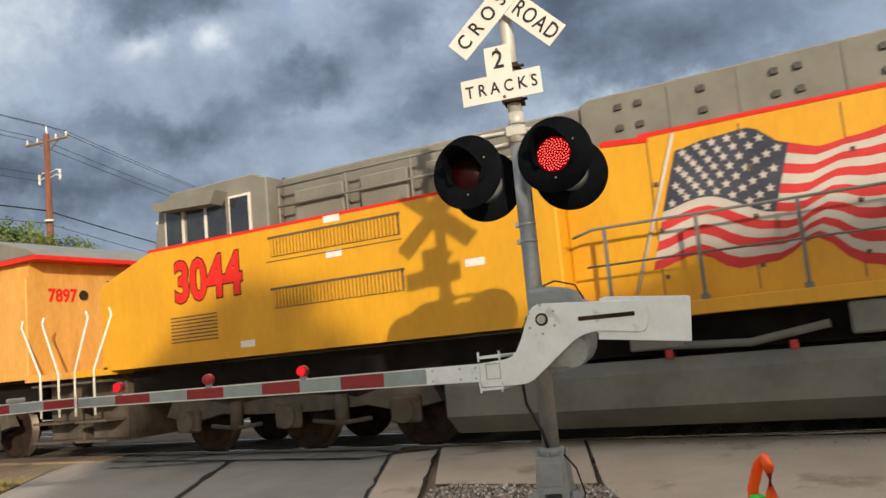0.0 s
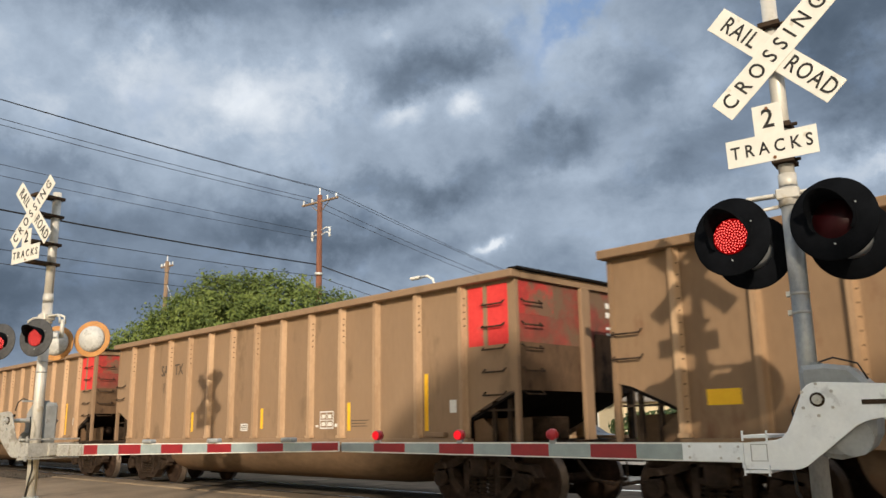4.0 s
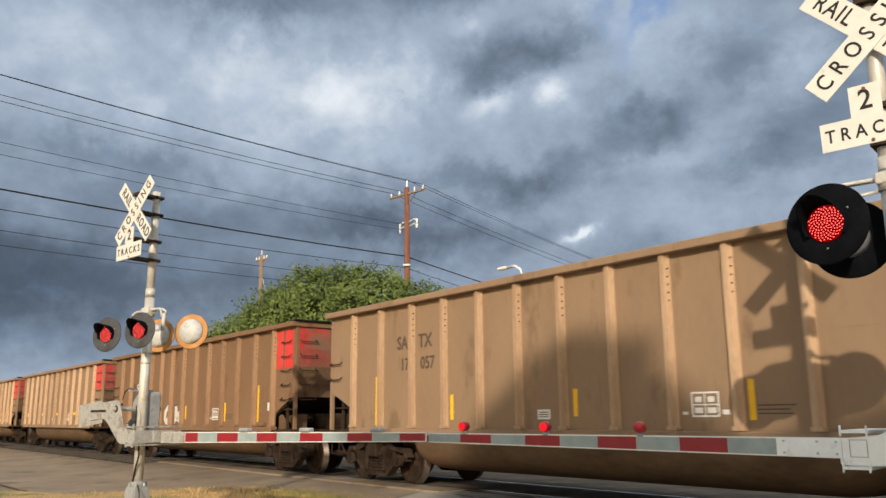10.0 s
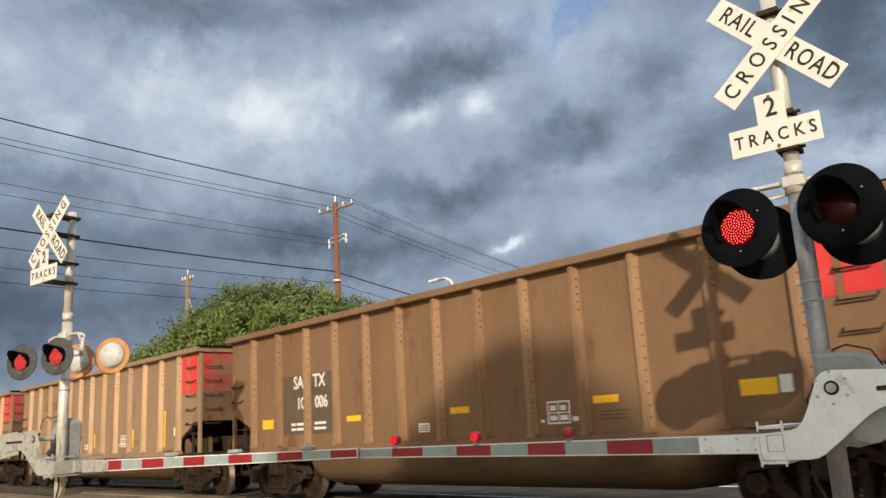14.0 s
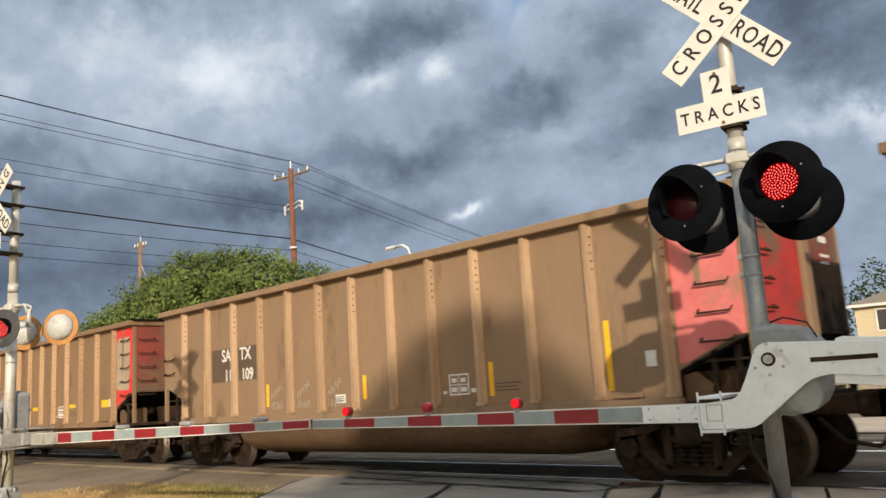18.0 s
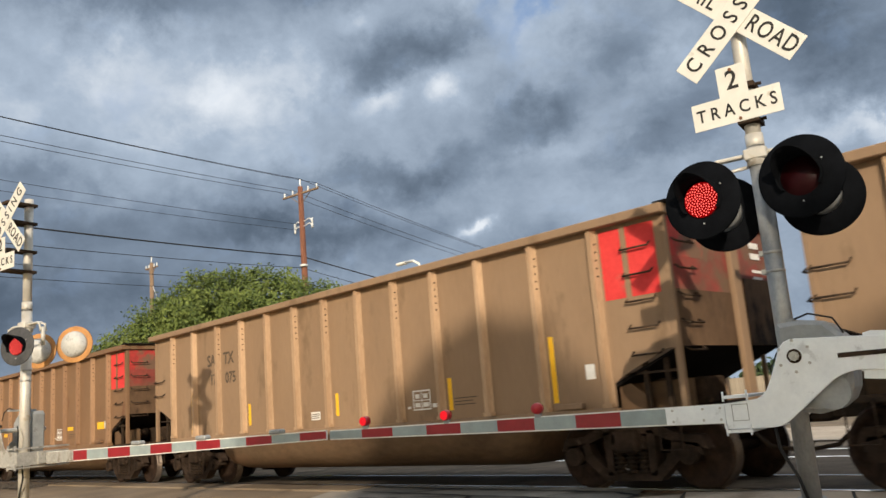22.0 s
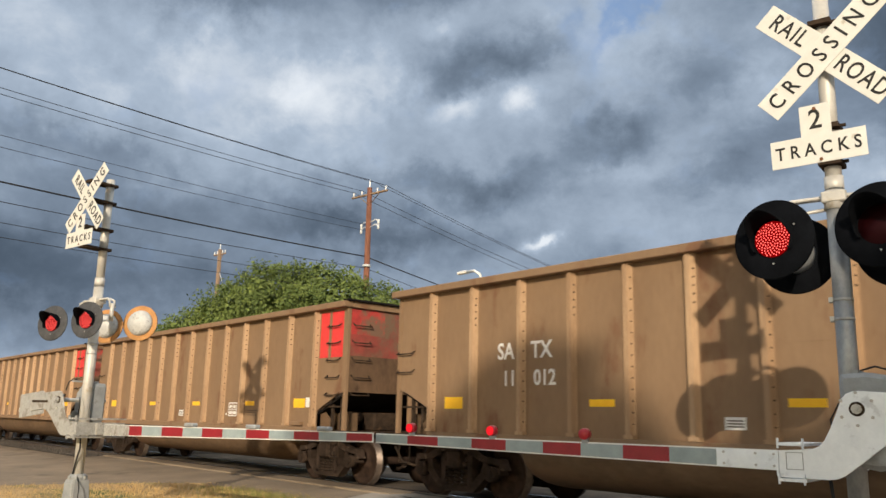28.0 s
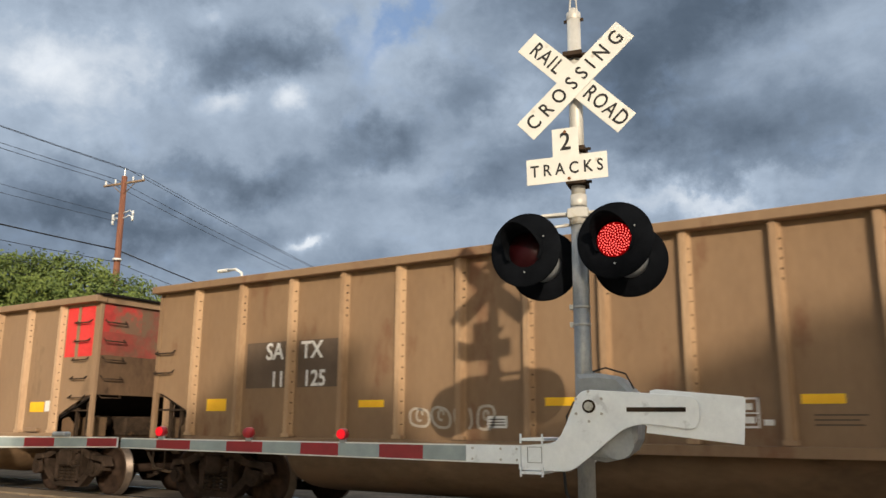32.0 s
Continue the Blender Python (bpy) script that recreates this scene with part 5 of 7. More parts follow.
    tube(bm, [(s * 8.5, 0.04, 2.08), (s * 19.5, 0.04, 2.08)], 0.014, 6)
    part("handrail", bm, tank_grey, loco)
    for x0, x1 in ((19.9, 20.2), (21.1, 21.6)):
        bm = bmesh.new()
        tube(bm, [(s * x0, 0.02, 2.52), (s * (x0 + 0.1), 0.02, 2.50), (s * (x0 + 0.12), 0.02, 1.7), (s * x1, 0.02, 0.9)], 0.022, 6)
        part("tail_grab_rail", bm, rail_white, loco)
    for x0, x1 in ((0.15, -0.35), (-0.45, -0.85)):
        bm = bmesh.new()
        tube(bm, [(s * (x0 - 0.05), 0.0, 2.52), (s * x0, 0.0, 2.40), (s * x1, 0.0, 1.5), (s * x1, 0.0, 0.75)], 0.022, 6)
        part("step_grab_rail", bm, rail_white, loco)
    for i in range(4):
        part("step", bx(-0.9, 0.0, 0.30 + i * 0.33, -0.1, 0.45, 0.34 + i * 0.33), loco_truck, loco)
        part("step", bx(21.2, 0.0, 0.30 + i * 0.33, 21.9, 0.45, 0.34 + i * 0.33), loco_truck, loco)
    part("step_well", bx(-0.95, 0.42, 0.28, -0.05, 2.7, 1.45), loco_truck, loco)
    part("front_platform", bx(-0.95, 0.0, 1.40, 0.1, 3.1, 1.52), yellow, loco)
    for y in (1.2, 1.75):
        part("headlight", rod(bmesh.new(), (s * 21.3, y, 4.12), (s * 21.45, y, 4.12), 0.12, 12), dark_steel, loco)
        part("headlight", rod(bmesh.new(), (s * -0.02, y, 3.0), (s * 0.3, y, 3.0), 0.1, 12), dark_steel, loco)
    part("tail_platform", bx(20.9, 0.0, 1.40, 22.2, 3.1, 1.54), yellow, loco)
    bm = bx(22.0, 1.25, 0.70, 22.75, 1.85, 1.05, 0.04)
    part("coupler", bm, dark_steel, loco)
    part("coupler", bx(-1.6, 1.25, 0.70, -0.9, 1.85, 1.05, 0.04), dark_steel, loco)
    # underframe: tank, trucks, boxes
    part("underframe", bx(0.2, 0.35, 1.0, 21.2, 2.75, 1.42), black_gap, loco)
    prof = [(0.12, 0.95), (0.05, 0.80), (0.05, 0.42), (0.35, 0.18), (2.75, 0.18), (3.05, 0.42), (3.05, 0.80), (2.95, 0.95)]
    v = [(s * x, y, z) for x in (6.4, 14.2) for y, z in prof]
    n = len(prof)
    part("fuel_tank", raw("fuel_tank", v, [(j, (j + 1) % n, n + (j + 1) % n, n + j) for j in range(n)] + [tuple(range(n)), tuple(range(n, 2 * n))], tank_grey), None, loco, "grey faceted fuel tank")
    for x, w in ((8.9, 0.6), (11.2, 0.9), (15.0, 0.5)):
        part("equipment_box", bx(x, 0.02, 1.05, x + w, 0.35, 1.38, 0.02), tank_grey, loco)
    bm = tube(bmesh.new(), [(s * 9.0, 0.1, 1.1), (s * 10.2, 0.1, 1.05), (s * 11.0, 0.1, 1.18)], 0.05, 6)
    part("air_pipe", bm, tank_grey, loco)
    for x in (9.3, 10.6):
        part("red_valve", bx(x, -0.02, 0.94, x + 0.08, 0.05, 1.04, 0.01), gate_lens, loco)
    for cx in (3.6, 17.4):
        truck = part("truck", cube(s * cx - 2.3, 0.6, 0.72, s * cx + 2.3, 2.5, 0.92), dark_steel, loco, "three-axle truck")
        fr = [(-2.6, 0.62), (-2.45, 0.86), (-1.9, 0.90), (-1.2, 0.74), (-0.5, 0.82), (0.5, 0.82), (1.2, 0.74), (1.9, 0.90), (2.45, 0.86), (2.6, 0.62), (2.0, 0.50), (1.4, 0.62), (0.6, 0.58), (-0.6, 0.58), (-1.4, 0.62), (-2.0, 0.50)]
        for y in (0.30, 2.62):
            part("side_frame", prism(fr, y, y + 0.18, 0.01), loco_truck, truck, "", pose(s * cx, 0, 0))
        for dx in (-2.05, 0.0, 2.05):
            part("wheelset", TRUCK[2], None, truck, "", pose(s * cx + dx, 1.55, 0.53) @ Matrix.Diagonal((1.16, 1, 1.16, 1)))
            bm = bmesh.new()
            rod(bm, (s * cx + dx, 0.16, 0.53), (s * cx + dx, 0.36, 0.53), 0.17, 12)
            box(bm, s * cx + dx - 0.24, 0.22, 0.36, s * cx + dx + 0.24, 0.32, 0.72, 0.03)
            part("axle_box", bm, loco_truck, truck)
        for dx in (-1.0, 1.0):
            bm = bmesh.new()
            rod(bm, (s * cx + dx, 0.24, 0.38), (s * cx + dx, 0.24, 0.80), 0.10, 10)
            tube(bm, [(s * cx + dx - 0.5, 0.22, 0.45), (s * cx + dx, 0.2, 0.40), (s * cx + dx + 0.5, 0.22, 0.45)], 0.035, 6)
            part("coil_spring", bm, loco_truck, truck)
    return loco


ENGINE = engine("3044", False, "yellow and grey road engine with waving flag painted on its hood")
LEAD = engine("7897", True, "weathered yellow lead engine running tail first")
TRAIN.append((ENGINE, -11.66))
TRAIN.append((LEAD, -13.80))


# ---- the two crossing signals ----
LEDS = {"left": [], "right": []}


def led_meshes(r):
    bm = bmesh.new()
    c = bm.verts.new((0, 0, 0))
    ring = [bm.verts.new((r * math.cos(a * math.pi / 16), 0, r * math.sin(a * math.pi / 16))) for a in range(32)]
    for i in range(32):
        bm.faces.new((c, ring[(i + 1) % 32], ring[i]))
    k, g = 0, math.pi * (3 - 5 ** 0.5)
    n = 120
    dots = []
    for i in range(n):
        q, a = r * 0.94 * ((i + 0.5) / n) ** 0.5, i * g
        b = [bm.verts.new((q * math.cos(a) + 0.0062 * math.cos(j * math.pi / 3), -0.003, q * math.sin(a) + 0.0062 * math.sin(j * math.pi / 3))) for j in range(6)]
        dots.append(bm.faces.new(b))
    me = bpy.data.meshes.new("light_emitter")
    for fce in dots:
        fce.material_index = 1
    bm.to_mesh(me)
    bm.free()
    me.materials.append(led_field)
    me.materials.append(led_dot)
    return me


LED = led_meshes(0.148)
disc_bm = lathe([(0.155, -0.004), (0.318, -0.012), (0.325, -0.006), (0.325, 0.006), (0.318, 0.010), (0.12, 0.014)], 48, "y")
DISC = mesh_of(disc_bm, "background_disc", lamp_black)
FADED_DISC = DISC.copy()
FADED_DISC.materials[0] = faded_black
# disc whose back face carries the sunlit colour
SUNLIT_DISC = DISC.copy()
SUNLIT_DISC.materials.append(disc_back)
for pg in SUNLIT_DISC.polygons:
    if pg.normal.y > 0.5:
        pg.material_index = 1
HOUSING = mesh_of(lathe([(0.158, 0.015), (0.152, 0.09), (0.135, 0.15), (0.09, 0.19), (0.03, 0.20)], 28, "y"), "lamp_housing", galvanised)
WIDE_HOUSING = mesh_of(lathe([(0.235, 0.015), (0.232, 0.035), (0.222, 0.06), (0.17, 0.105), (0.10, 0.135), (0.03, 0.145)], 32, "y"), "lamp_housing", housing_worn)


def hood_mesh():
    """A visor: a short tube, longest above, cut away below."""
    bm = bmesh.new()
    n = 28
    front, back = [], []
    for rad in (0.170, 0.163):
        a_row, b_row = [], []
        for i in range(n + 1):
            a = radians(-35 + 250 * i / n)
            long = 0.07 + 0.23 * max(0.0, math.sin(a)) ** 0.9
            a_row.append(bm.verts.new((rad * math.cos(a), -long, rad * math.sin(a) + 0.02 * long)))
            b_row.append(bm.verts.new((rad * math.cos(a), -0.004, rad * math.sin(a))))
        front.append(a_row)
        back.append(b_row)
    for k in range(2):
        for i in range(n):
            bm.faces.new((front[k][i], front[k][i + 1], back[k][i + 1], back[k][i])).smooth = True
    for i in range(n):
        bm.faces.new((front[0][i], front[0][i + 1], front[1][i + 1], front[1][i]))
    bmesh.ops.recalc_face_normals(bm, faces=bm.faces[:])
    return mesh_of(bm, "hood", lamp_black)


HOOD = hood_mesh()
SCREW = mesh_of(rod(bmesh.new(), (0, 0, 0), (0, -0.010, 0), 0.007, 6), "screw", bolt_steel)
BOLT = mesh_of(rod(bmesh.new(), (0, 0, 0), (0, -0.011, 0), 0.0105, 6), "bolt", bolt_steel)
SIGN_BOLT = mesh_of(rod(bmesh.new(), (0, 0, 0), (0, -0.011, 0), 0.014, 8), "bolt", rust_bolt)
LENS = mesh_of(lathe([(0.156, 0.004), (0.154, -0.004), (0.02, -0.014)], 32, "y"), "lens", lens_dark)


def lamp(parent, m, phase, disc_mesh):
    """A flasher: disc, visor, lens and the light cluster, which shows only while it is alight."""
    disc = part("flasher_lamp", disc_mesh, None, parent, "black round flasher with visor", m)
    part("lamp_housing", WIDE_HOUSING if disc_mesh is SUNLIT_DISC else HOUSING, None, disc, "silver lamp housing")
    part("hood", HOOD, None, disc)
    part("lens", LENS, None, disc, "dark red lens")
    led = part("light_emitter", LED, None, disc, "bright red light emitter", pose(0, -0.017 if phase == "steady" else 0.006, 0))
    if phase in LEDS:
        LEDS[phase].append(led)
    for a in (30, 150, 270):
        part("screw", SCREW, None, disc, "", pose(0.2 * math.cos(radians(a)), -0.012, 0.2 * math.sin(radians(a))))
    return disc


def board(name, parent, text_rows, length, width, tilt, centre, y):
    m = pose(centre[0], y, centre[1]) @ pose(0, 0, 0, 0, -tilt, 0)
    b = part(name, cube(-length / 2, -0.004, -width / 2, length / 2, 0.004, width / 2, 0.002), sign_white, parent, "white crossbuck board", m)
    for text, x, size, wide in text_rows:
        lettering("letters", text, size, sign_black, b, pose(x, -0.0055, 0), spread=1.66 if len(text) > 5 else 1.16, wide=wide, fat=0.002)
    return b


def gate_plate(flip, y0, y1):
    s = -1 if flip else 1
    out = [(-0.452, 1.078), (-0.115, 1.074), (-0.06, 1.082), (-0.012, 1.104), (0.105, 1.195), (0.22, 1.290), (0.331, 1.378), (0.385, 1.408), (0.435, 1.426), (0.50, 1.438), (0.57, 1.436), (0.855, 1.404),
           (0.895, 1.412), (0.922, 1.455), (0.936, 1.52), (0.930, 1.595), (0.905, 1.635), (0.869, 1.652), (0.50, 1.678), (0.121, 1.702), (0.075, 1.698), (0.035, 1.682), (0.0, 1.645), (-0.029, 1.566),
           (-0.085, 1.435), (-0.128, 1.352), (-0.17, 1.306), (-0.21, 1.290), (-0.251, 1.284), (-0.452, 1.270)]
    return prism([(s * x, z) for x, z in out], y0, y1, 0.004)


def gate_arm(parent, flip, edges, first, z0, z1, zdrop, y):
    """The striped arm: a thin tapering beam with reflective sheets and three lamps."""
    s = 1 if flip else -1
    a, b = edges[0], edges[-1]

    def zc(x):
        return z0 + (z1 - z0) * (x - a) / (b - a)

    def half(x):
        return 0.078 + (0.05 - 0.078) * (x - a) / (b - a)
    core = prism([(s * a, zc(a) - half(a)), (s * b, zc(b) - half(b)), (s * b, zc(b) + half(b)), (s * a, zc(a) + half(a))], y - 0.012, y + 0.012)
    arm = part("gate_arm", core, arm_white, parent, "red and silver striped gate arm, lowered")
    root = prism([(s * a, zc(a) - 0.074), (s * edges[1], zc(edges[1]) - half(edges[1]) + 0.004), (s * edges[1], zc(edges[1]) + half(edges[1]) - 0.004), (s * a, zc(a) + 0.074)], y - 0.018, y - 0.012)
    part("root_plate", root, plate_worn if flip else plate_alu, arm, "bare metal root plate")
    for x in (a + 0.06, a + 0.20, edges[1] - 0.06):
        for dz in (-0.045, 0.045):
            part("bolt", BOLT, None, arm, "", pose(s * x, y - 0.0178, zc(x) + dz))
    for i, (u, v) in enumerate(zip(edges[1:], edges[2:])):
        e = 0.011
        out = [(s * u, zc(u) - half(u) + e), (s * v, zc(v) - half(v) + e), (s * v, zc(v) + half(v) - e), (s * u, zc(u) + half(u) - e)]
        part("stripe", prism(out, y - 0.0155, y - 0.0125), arm_red if (i + first) % 2 else arm_grey, arm)
    return arm, zc, half, s


GATE_LEDS = {"left": [], "right": [], "steady": []}
BULB = mesh_of(lathe([(0.002, -0.055), (0.045, -0.05), (0.052, -0.02), (0.052, 0.02)], 20, "y"), "gate_lamp", gate_lens)
BULB_LIT = mesh_of(lathe([(0.002, -0.006), (0.03, -0.005), (0.045, 0.0)], 20, "y"), "lit_glass", led_small)


def gate_lamp(arm, x, z, y, phase):
    ob = part("gate_lamp", BULB, None, arm, "small round red gate lamp", pose(x, y, z))
    bm = cube(x - 0.03, y - 0.015, z - 0.085, x + 0.03, y + 0.015, z - 0.045)
    part("lamp_foot", bm, box_grey, arm)
    lit = part("lit_glass", BULB_LIT, None, arm, "", pose(x, y - 0.052, z))
    GATE_LEDS[phase].append((lit, x, y, z))
    return ob


def signal(m, near, label):
    sig = thing("crossing_signal", m, label, "crossing signal", "crossing signals")
    up, drop, top = (0.0, 0.0, 5.07) if near else (0.15, 0.17, 4.95)
    sign_z = 3.62 if near else 3.96
    # foundation and mast
    part("foundation", cube(-0.24, -0.24, -0.3, 0.24, 0.24, 0.07, 0.02), concrete, sig, "square concrete footing")
    bm = cube(-0.21, -0.21, 0.07, 0.21, 0.21, 0.125, 0.01)
    for x in (-0.18, 0.18):
        for y in (-0.18, 0.18):
            rod(bm, (x, y, 0.10), (x, y, 0.19), 0.018, 8)
            rod(bm, (x, y, 0.10), (x, y, 0.135), 0.035, 6)
    part("base_plate", bm, box_grey, sig)
    bm = bmesh.new()
    lo = [(-0.14, -0.14), (0.14, -0.14), (0.14, 0.14), (-0.14, 0.14)]
    va = [bm.verts.new((x, y, 0.17)) for x, y in lo]
    vb = [bm.verts.new((x * 0.86, y * 0.86, 0.46)) for x, y in lo]
    for i in range(4):
        bm.faces.new((va[i], va[(i + 1) % 4], vb[(i + 1) % 4], vb[i]))
    bm.faces.new(vb)
    bmesh.ops.bevel(bm, geom=bm.edges[:], offset=0.015, segments=2, affect="EDGES")
    box(bm, -0.105, -0.142, 0.22, 0.105, -0.12, 0.42, 0.01)
    for x in (-0.1, 0.1):
        box(bm, x - 0.03, -0.13, 0.12, x + 0.03, -0.08, 0.18)
        box(bm, x - 0.03, 0.08, 0.12, x + 0.03, 0.13, 0.18)
    part("junction_box", bm, box_grey, sig, "grey cast junction box")
    collar = part("mast_collar", rod(bmesh.new(), (0, 0, 0.455), (0, 0, 0.53), 0.105, 20), box_grey, sig)
    for a in range(6):
        q = radians(60 * a + 20)
        part("collar_bolt", rod(bmesh.new(), (0.12 * math.cos(q), 0.12 * math.sin(q), 0.46), (0.12 * math.cos(q), 0.12 * math.sin(q), 0.51), 0.02, 6), box_grey, collar)
    bm = bmesh.new()
    rod(bm, (0, 0, 0.5), (0, 0, 3.30), 0.072, 24)
    part("mast", bm, galvanised if near else mast_paint, sig, "galvanised steel mast")
    # Paler tone above 3.3 m puts the sunlit part of the mast into colour
    bm = bmesh.new()
    rod(bm, (0, 0, 3.30), (0, 0, top), 0.062, 24)
    rod(bm, (0, 0, 3.26), (0, 0, 3.40), 0.072, 24)
    part("upper_mast", bm, mast_paint, sig, "pale upper mast, coloured as lit by the sun")
    for z in (2.40, 2.25):
        bm = rod(bmesh.new(), (0, 0, z), (0, 0, z + 0.022), 0.076, 24)
        box(bm, -0.10, -0.03, z - 0.005, -0.06, 0.03, z + 0.035)
        part("mast_band", bm, bolt_steel, sig)
    if near:
        bm = lathe([(0.058, 5.06), (0.066, 5.08), (0.066, 5.14), (0.03, 5.17), (0.03, 5.19)], 20)
        for x in (-0.035, 0.035):
            rod(bm, (x, 0, 5.16), (x * 0.6, 0, 5.34), 0.008, 6)
        part("bell_stem", bm, mast_paint, sig)
        part("bell", lathe([(0.03, 5.30), (0.082, 5.33), (0.088, 5.36), (0.084, 5.52), (0.09, 5.525), (0.09, 5.555), (0.02, 5.57)], 24), mast_paint, sig, "pale round crossing bell")
        bm = bmesh.new()
        box(bm, -0.09, -0.01, 5.06, 0.09, 0.01, 5.085)
        part("bell_clamp", bm, dark_steel, sig)
    # crossbuck
    yb = -0.13 if near else -0.37
    board("crossbuck_board", sig, [("RAIL", -0.36, 0.20, 0.78), ("ROAD", 0.375, 0.20, 0.76)], 1.25, 0.225, -45.5, (0.02, 4.42 + up), yb + 0.010)
    board("crossbuck_board", sig, [("CROSSING", 0.0, 0.19, 0.84)], 1.25, 0.225, 43.0, (0.02, 4.42 + up), yb)
    t_out = [(-0.355, 3.50), (0.355, 3.50), (0.355, 3.735), (0.115, 3.735), (0.115, 3.99), (-0.115, 3.99), (-0.115, 3.735), (-0.355, 3.735)]
    tr = part("track_sign", prism([(x, z - 3.62) for x, z in t_out], -0.004, 0.004), sign_white, sig, "white sign reading two tracks", pose(-0.075, yb + 0.005, sign_z, 0, -1.2, 0))
    lettering("letters", "TRACKS", 0.15, sign_black, tr, pose(0, -0.0055, -0.005), spread=1.56, wide=0.84, fat=0.002)
    lettering("letters", "2", 0.23, sign_black, tr, pose(0.0, -0.0055, 0.24), wide=0.9, fat=0.003)
    for x, z in ((0.0, 0.335), (0.02, -0.095)):
        part("bolt", SIGN_BOLT, None, tr, "", pose(x, -0.0038, z))
    for z in (4.42, 4.70, 3.80, 3.50):
        z = z + up if z > 4 else z + sign_z - 3.62
        bm = bmesh.new()
        box(bm, -0.085, yb + 0.005, z - 0.02, 0.085, 0.09, z + 0.02)
        rod(bm, (0.07, -0.06, z), (0.13, -0.06, z), 0.014, 6)
        part("sign_clamp", bm, dark_steel, sig)
    # flashers on their cross arm
    bm = bmesh.new()
    for y, d in ((-0.02, -1), (0.02, 1)):
        tube(bm, [(-0.42, y + 0.02 * d, 3.10), (-0.40, y + 0.02 * d, 3.20), (-0.32, y, 3.235), (0.32, y, 3.235), (0.40, y + 0.02 * d, 3.20), (0.42, y + 0.02 * d, 3.10)], 0.017, 8)
    box(bm, -0.09, -0.09, 3.18, 0.09, 0.09, 3.27, 0.01)
    rod(bm, (0, 0, 3.13), (0, 0, 3.28), 0.085, 20)
    tube(bm, [(-0.09, 0, 3.14), (-0.2, -0.05, 3.12), (-0.3, -0.03, 3.0)], 0.016, 6)
    bm.transform(Matrix.Translation((0, 0, -drop)))
    part("lamp_bracket", bm, mast_paint, sig, "pale pipe cross arm")
    spots = (("left", -0.435, -0.20, 2.90), ("right", 0.333, -0.24, 2.925)) if near else (("left", -0.49, -0.39, 2.70), ("right", 0.42, -0.37, 2.70))
    size = Matrix.Scale(1.0 if near else 0.82, 4)
    for side, x, y, z in spots:
        lamp(sig, pose(x, y, z, -3, 0, -10 if near else 20) @ size, side if near else "steady", DISC if near else FADED_DISC)
        lamp(sig, pose(x + 0.06, 0.24 if near else 0.45, 2.84 if near else 2.74, 3, 0, 180 if near else 212) @ size, "off", DISC if near else SUNLIT_DISC)
        bm = bmesh.new()
        rod(bm, (x, 0.0, 2.9 - drop), (x, 0.0, 3.16 - drop), 0.03, 10)
        part("lamp_hanger", bm, mast_paint, sig)
    # gate mechanism
    flip = not near
    s = -1 if flip else 1
    plate_mat = plate_alu if near else plate_worn
    part("gate_plate", gate_plate(flip, -0.37, -0.352), plate_mat, sig, "curved aluminium gate support plate")
    if near:
        part("gate_plate", gate_plate(flip, 0.352, 0.37), plate_mat, sig, "curved aluminium gate support plate")
    x0, x1 = sorted((s * 0.56, s * 1.24))
    for y0 in (-0.348, 0.332)[: 2 if near else 1]:
        cw = prism([(s * 0.53, 1.375), (s * 0.57, 1.692), (s * 0.62, 1.704), (s * 1.245, 1.645), (s * 1.258, 1.630), (s * 1.228, 1.296)], y0, y0 + 0.016, 0.003)
        part("counterweight", cw, plate_mat, sig, "pale flat counterweight plate")
    bm = cube(min(s * 0.39, s * 0.83), -0.376, 1.533, max(s * 0.39, s * 0.83), -0.371, 1.567)
    part("slot", bm, dark_steel, sig)
    bm = prism([(s * x, z) for x, z in ((0.845, 1.412), (0.893, 1.415), (0.925, 1.47), (0.933, 1.56), (0.905, 1.63), (0.855, 1.650), (0.885, 1.58), (0.88, 1.48))], -0.3745, -0.371)
    part("slot_lug", bm, plate_mat, sig)
    bm = bmesh.new()
    rod(bm, (s * 0.10, -0.37, 1.575), (s * 0.10, -0.40, 1.575), 0.036, 8)
    rod(bm, (s * 0.10, -0.40, 1.575), (s * 0.10, -0.425, 1.575), 0.018, 8)
    for a in range(6):
        q = radians(60 * a + 30)
        rod(bm, (s * 0.10 + 0.115 * math.cos(q), -0.37, 1.575 + 0.115 * math.sin(q)), (s * 0.10 + 0.115 * math.cos(q), -0.386, 1.575 + 0.115 * math.sin(q)), 0.012, 6)
    rod(bm, (s * 0.10, -0.36, 1.575), (s * 0.10, 0.36, 1.575), 0.03, 10)
    part("pivot_shaft", bm, bolt_steel, sig)
    part("pivot_washer", rod(bmesh.new(), (s * 0.10, -0.3705, 1.575), (s * 0.10, -0.375, 1.575), 0.052, 20), dark_steel, sig)
    bm = bmesh.new()
    body = [(-0.02, 1.30), (0.02, 1.22), (0.09, 1.165), (0.20, 1.145), (0.31, 1.170), (0.40, 1.235), (0.445, 1.32), (0.46, 1.44), (0.45, 1.60), (0.43, 1.70), (0.32, 1.815), (0.16, 1.840), (-0.01, 1.830), (-0.03, 1.78)]
    mech = prism([(s * x, z) for x, z in body], -0.27 if near else 0.07, 0.30, 0.035)
    part("mechanism_case", mech, box_grey, sig, "grey cast gate mechanism case")
    bm = bmesh.new()
    rod(bm, (s * 0.30, -0.31 if near else 0.0, 1.30), (s * 0.30, -0.20 if near else 0.1, 1.30), 0.13, 16)
    part("motor_cover", bm, box_grey, sig)
    bm = cube(min(s * 0.05, s * 0.1), -0.2, 1.836, max(s * 0.05, s * 0.1), 0.2, 1.86)
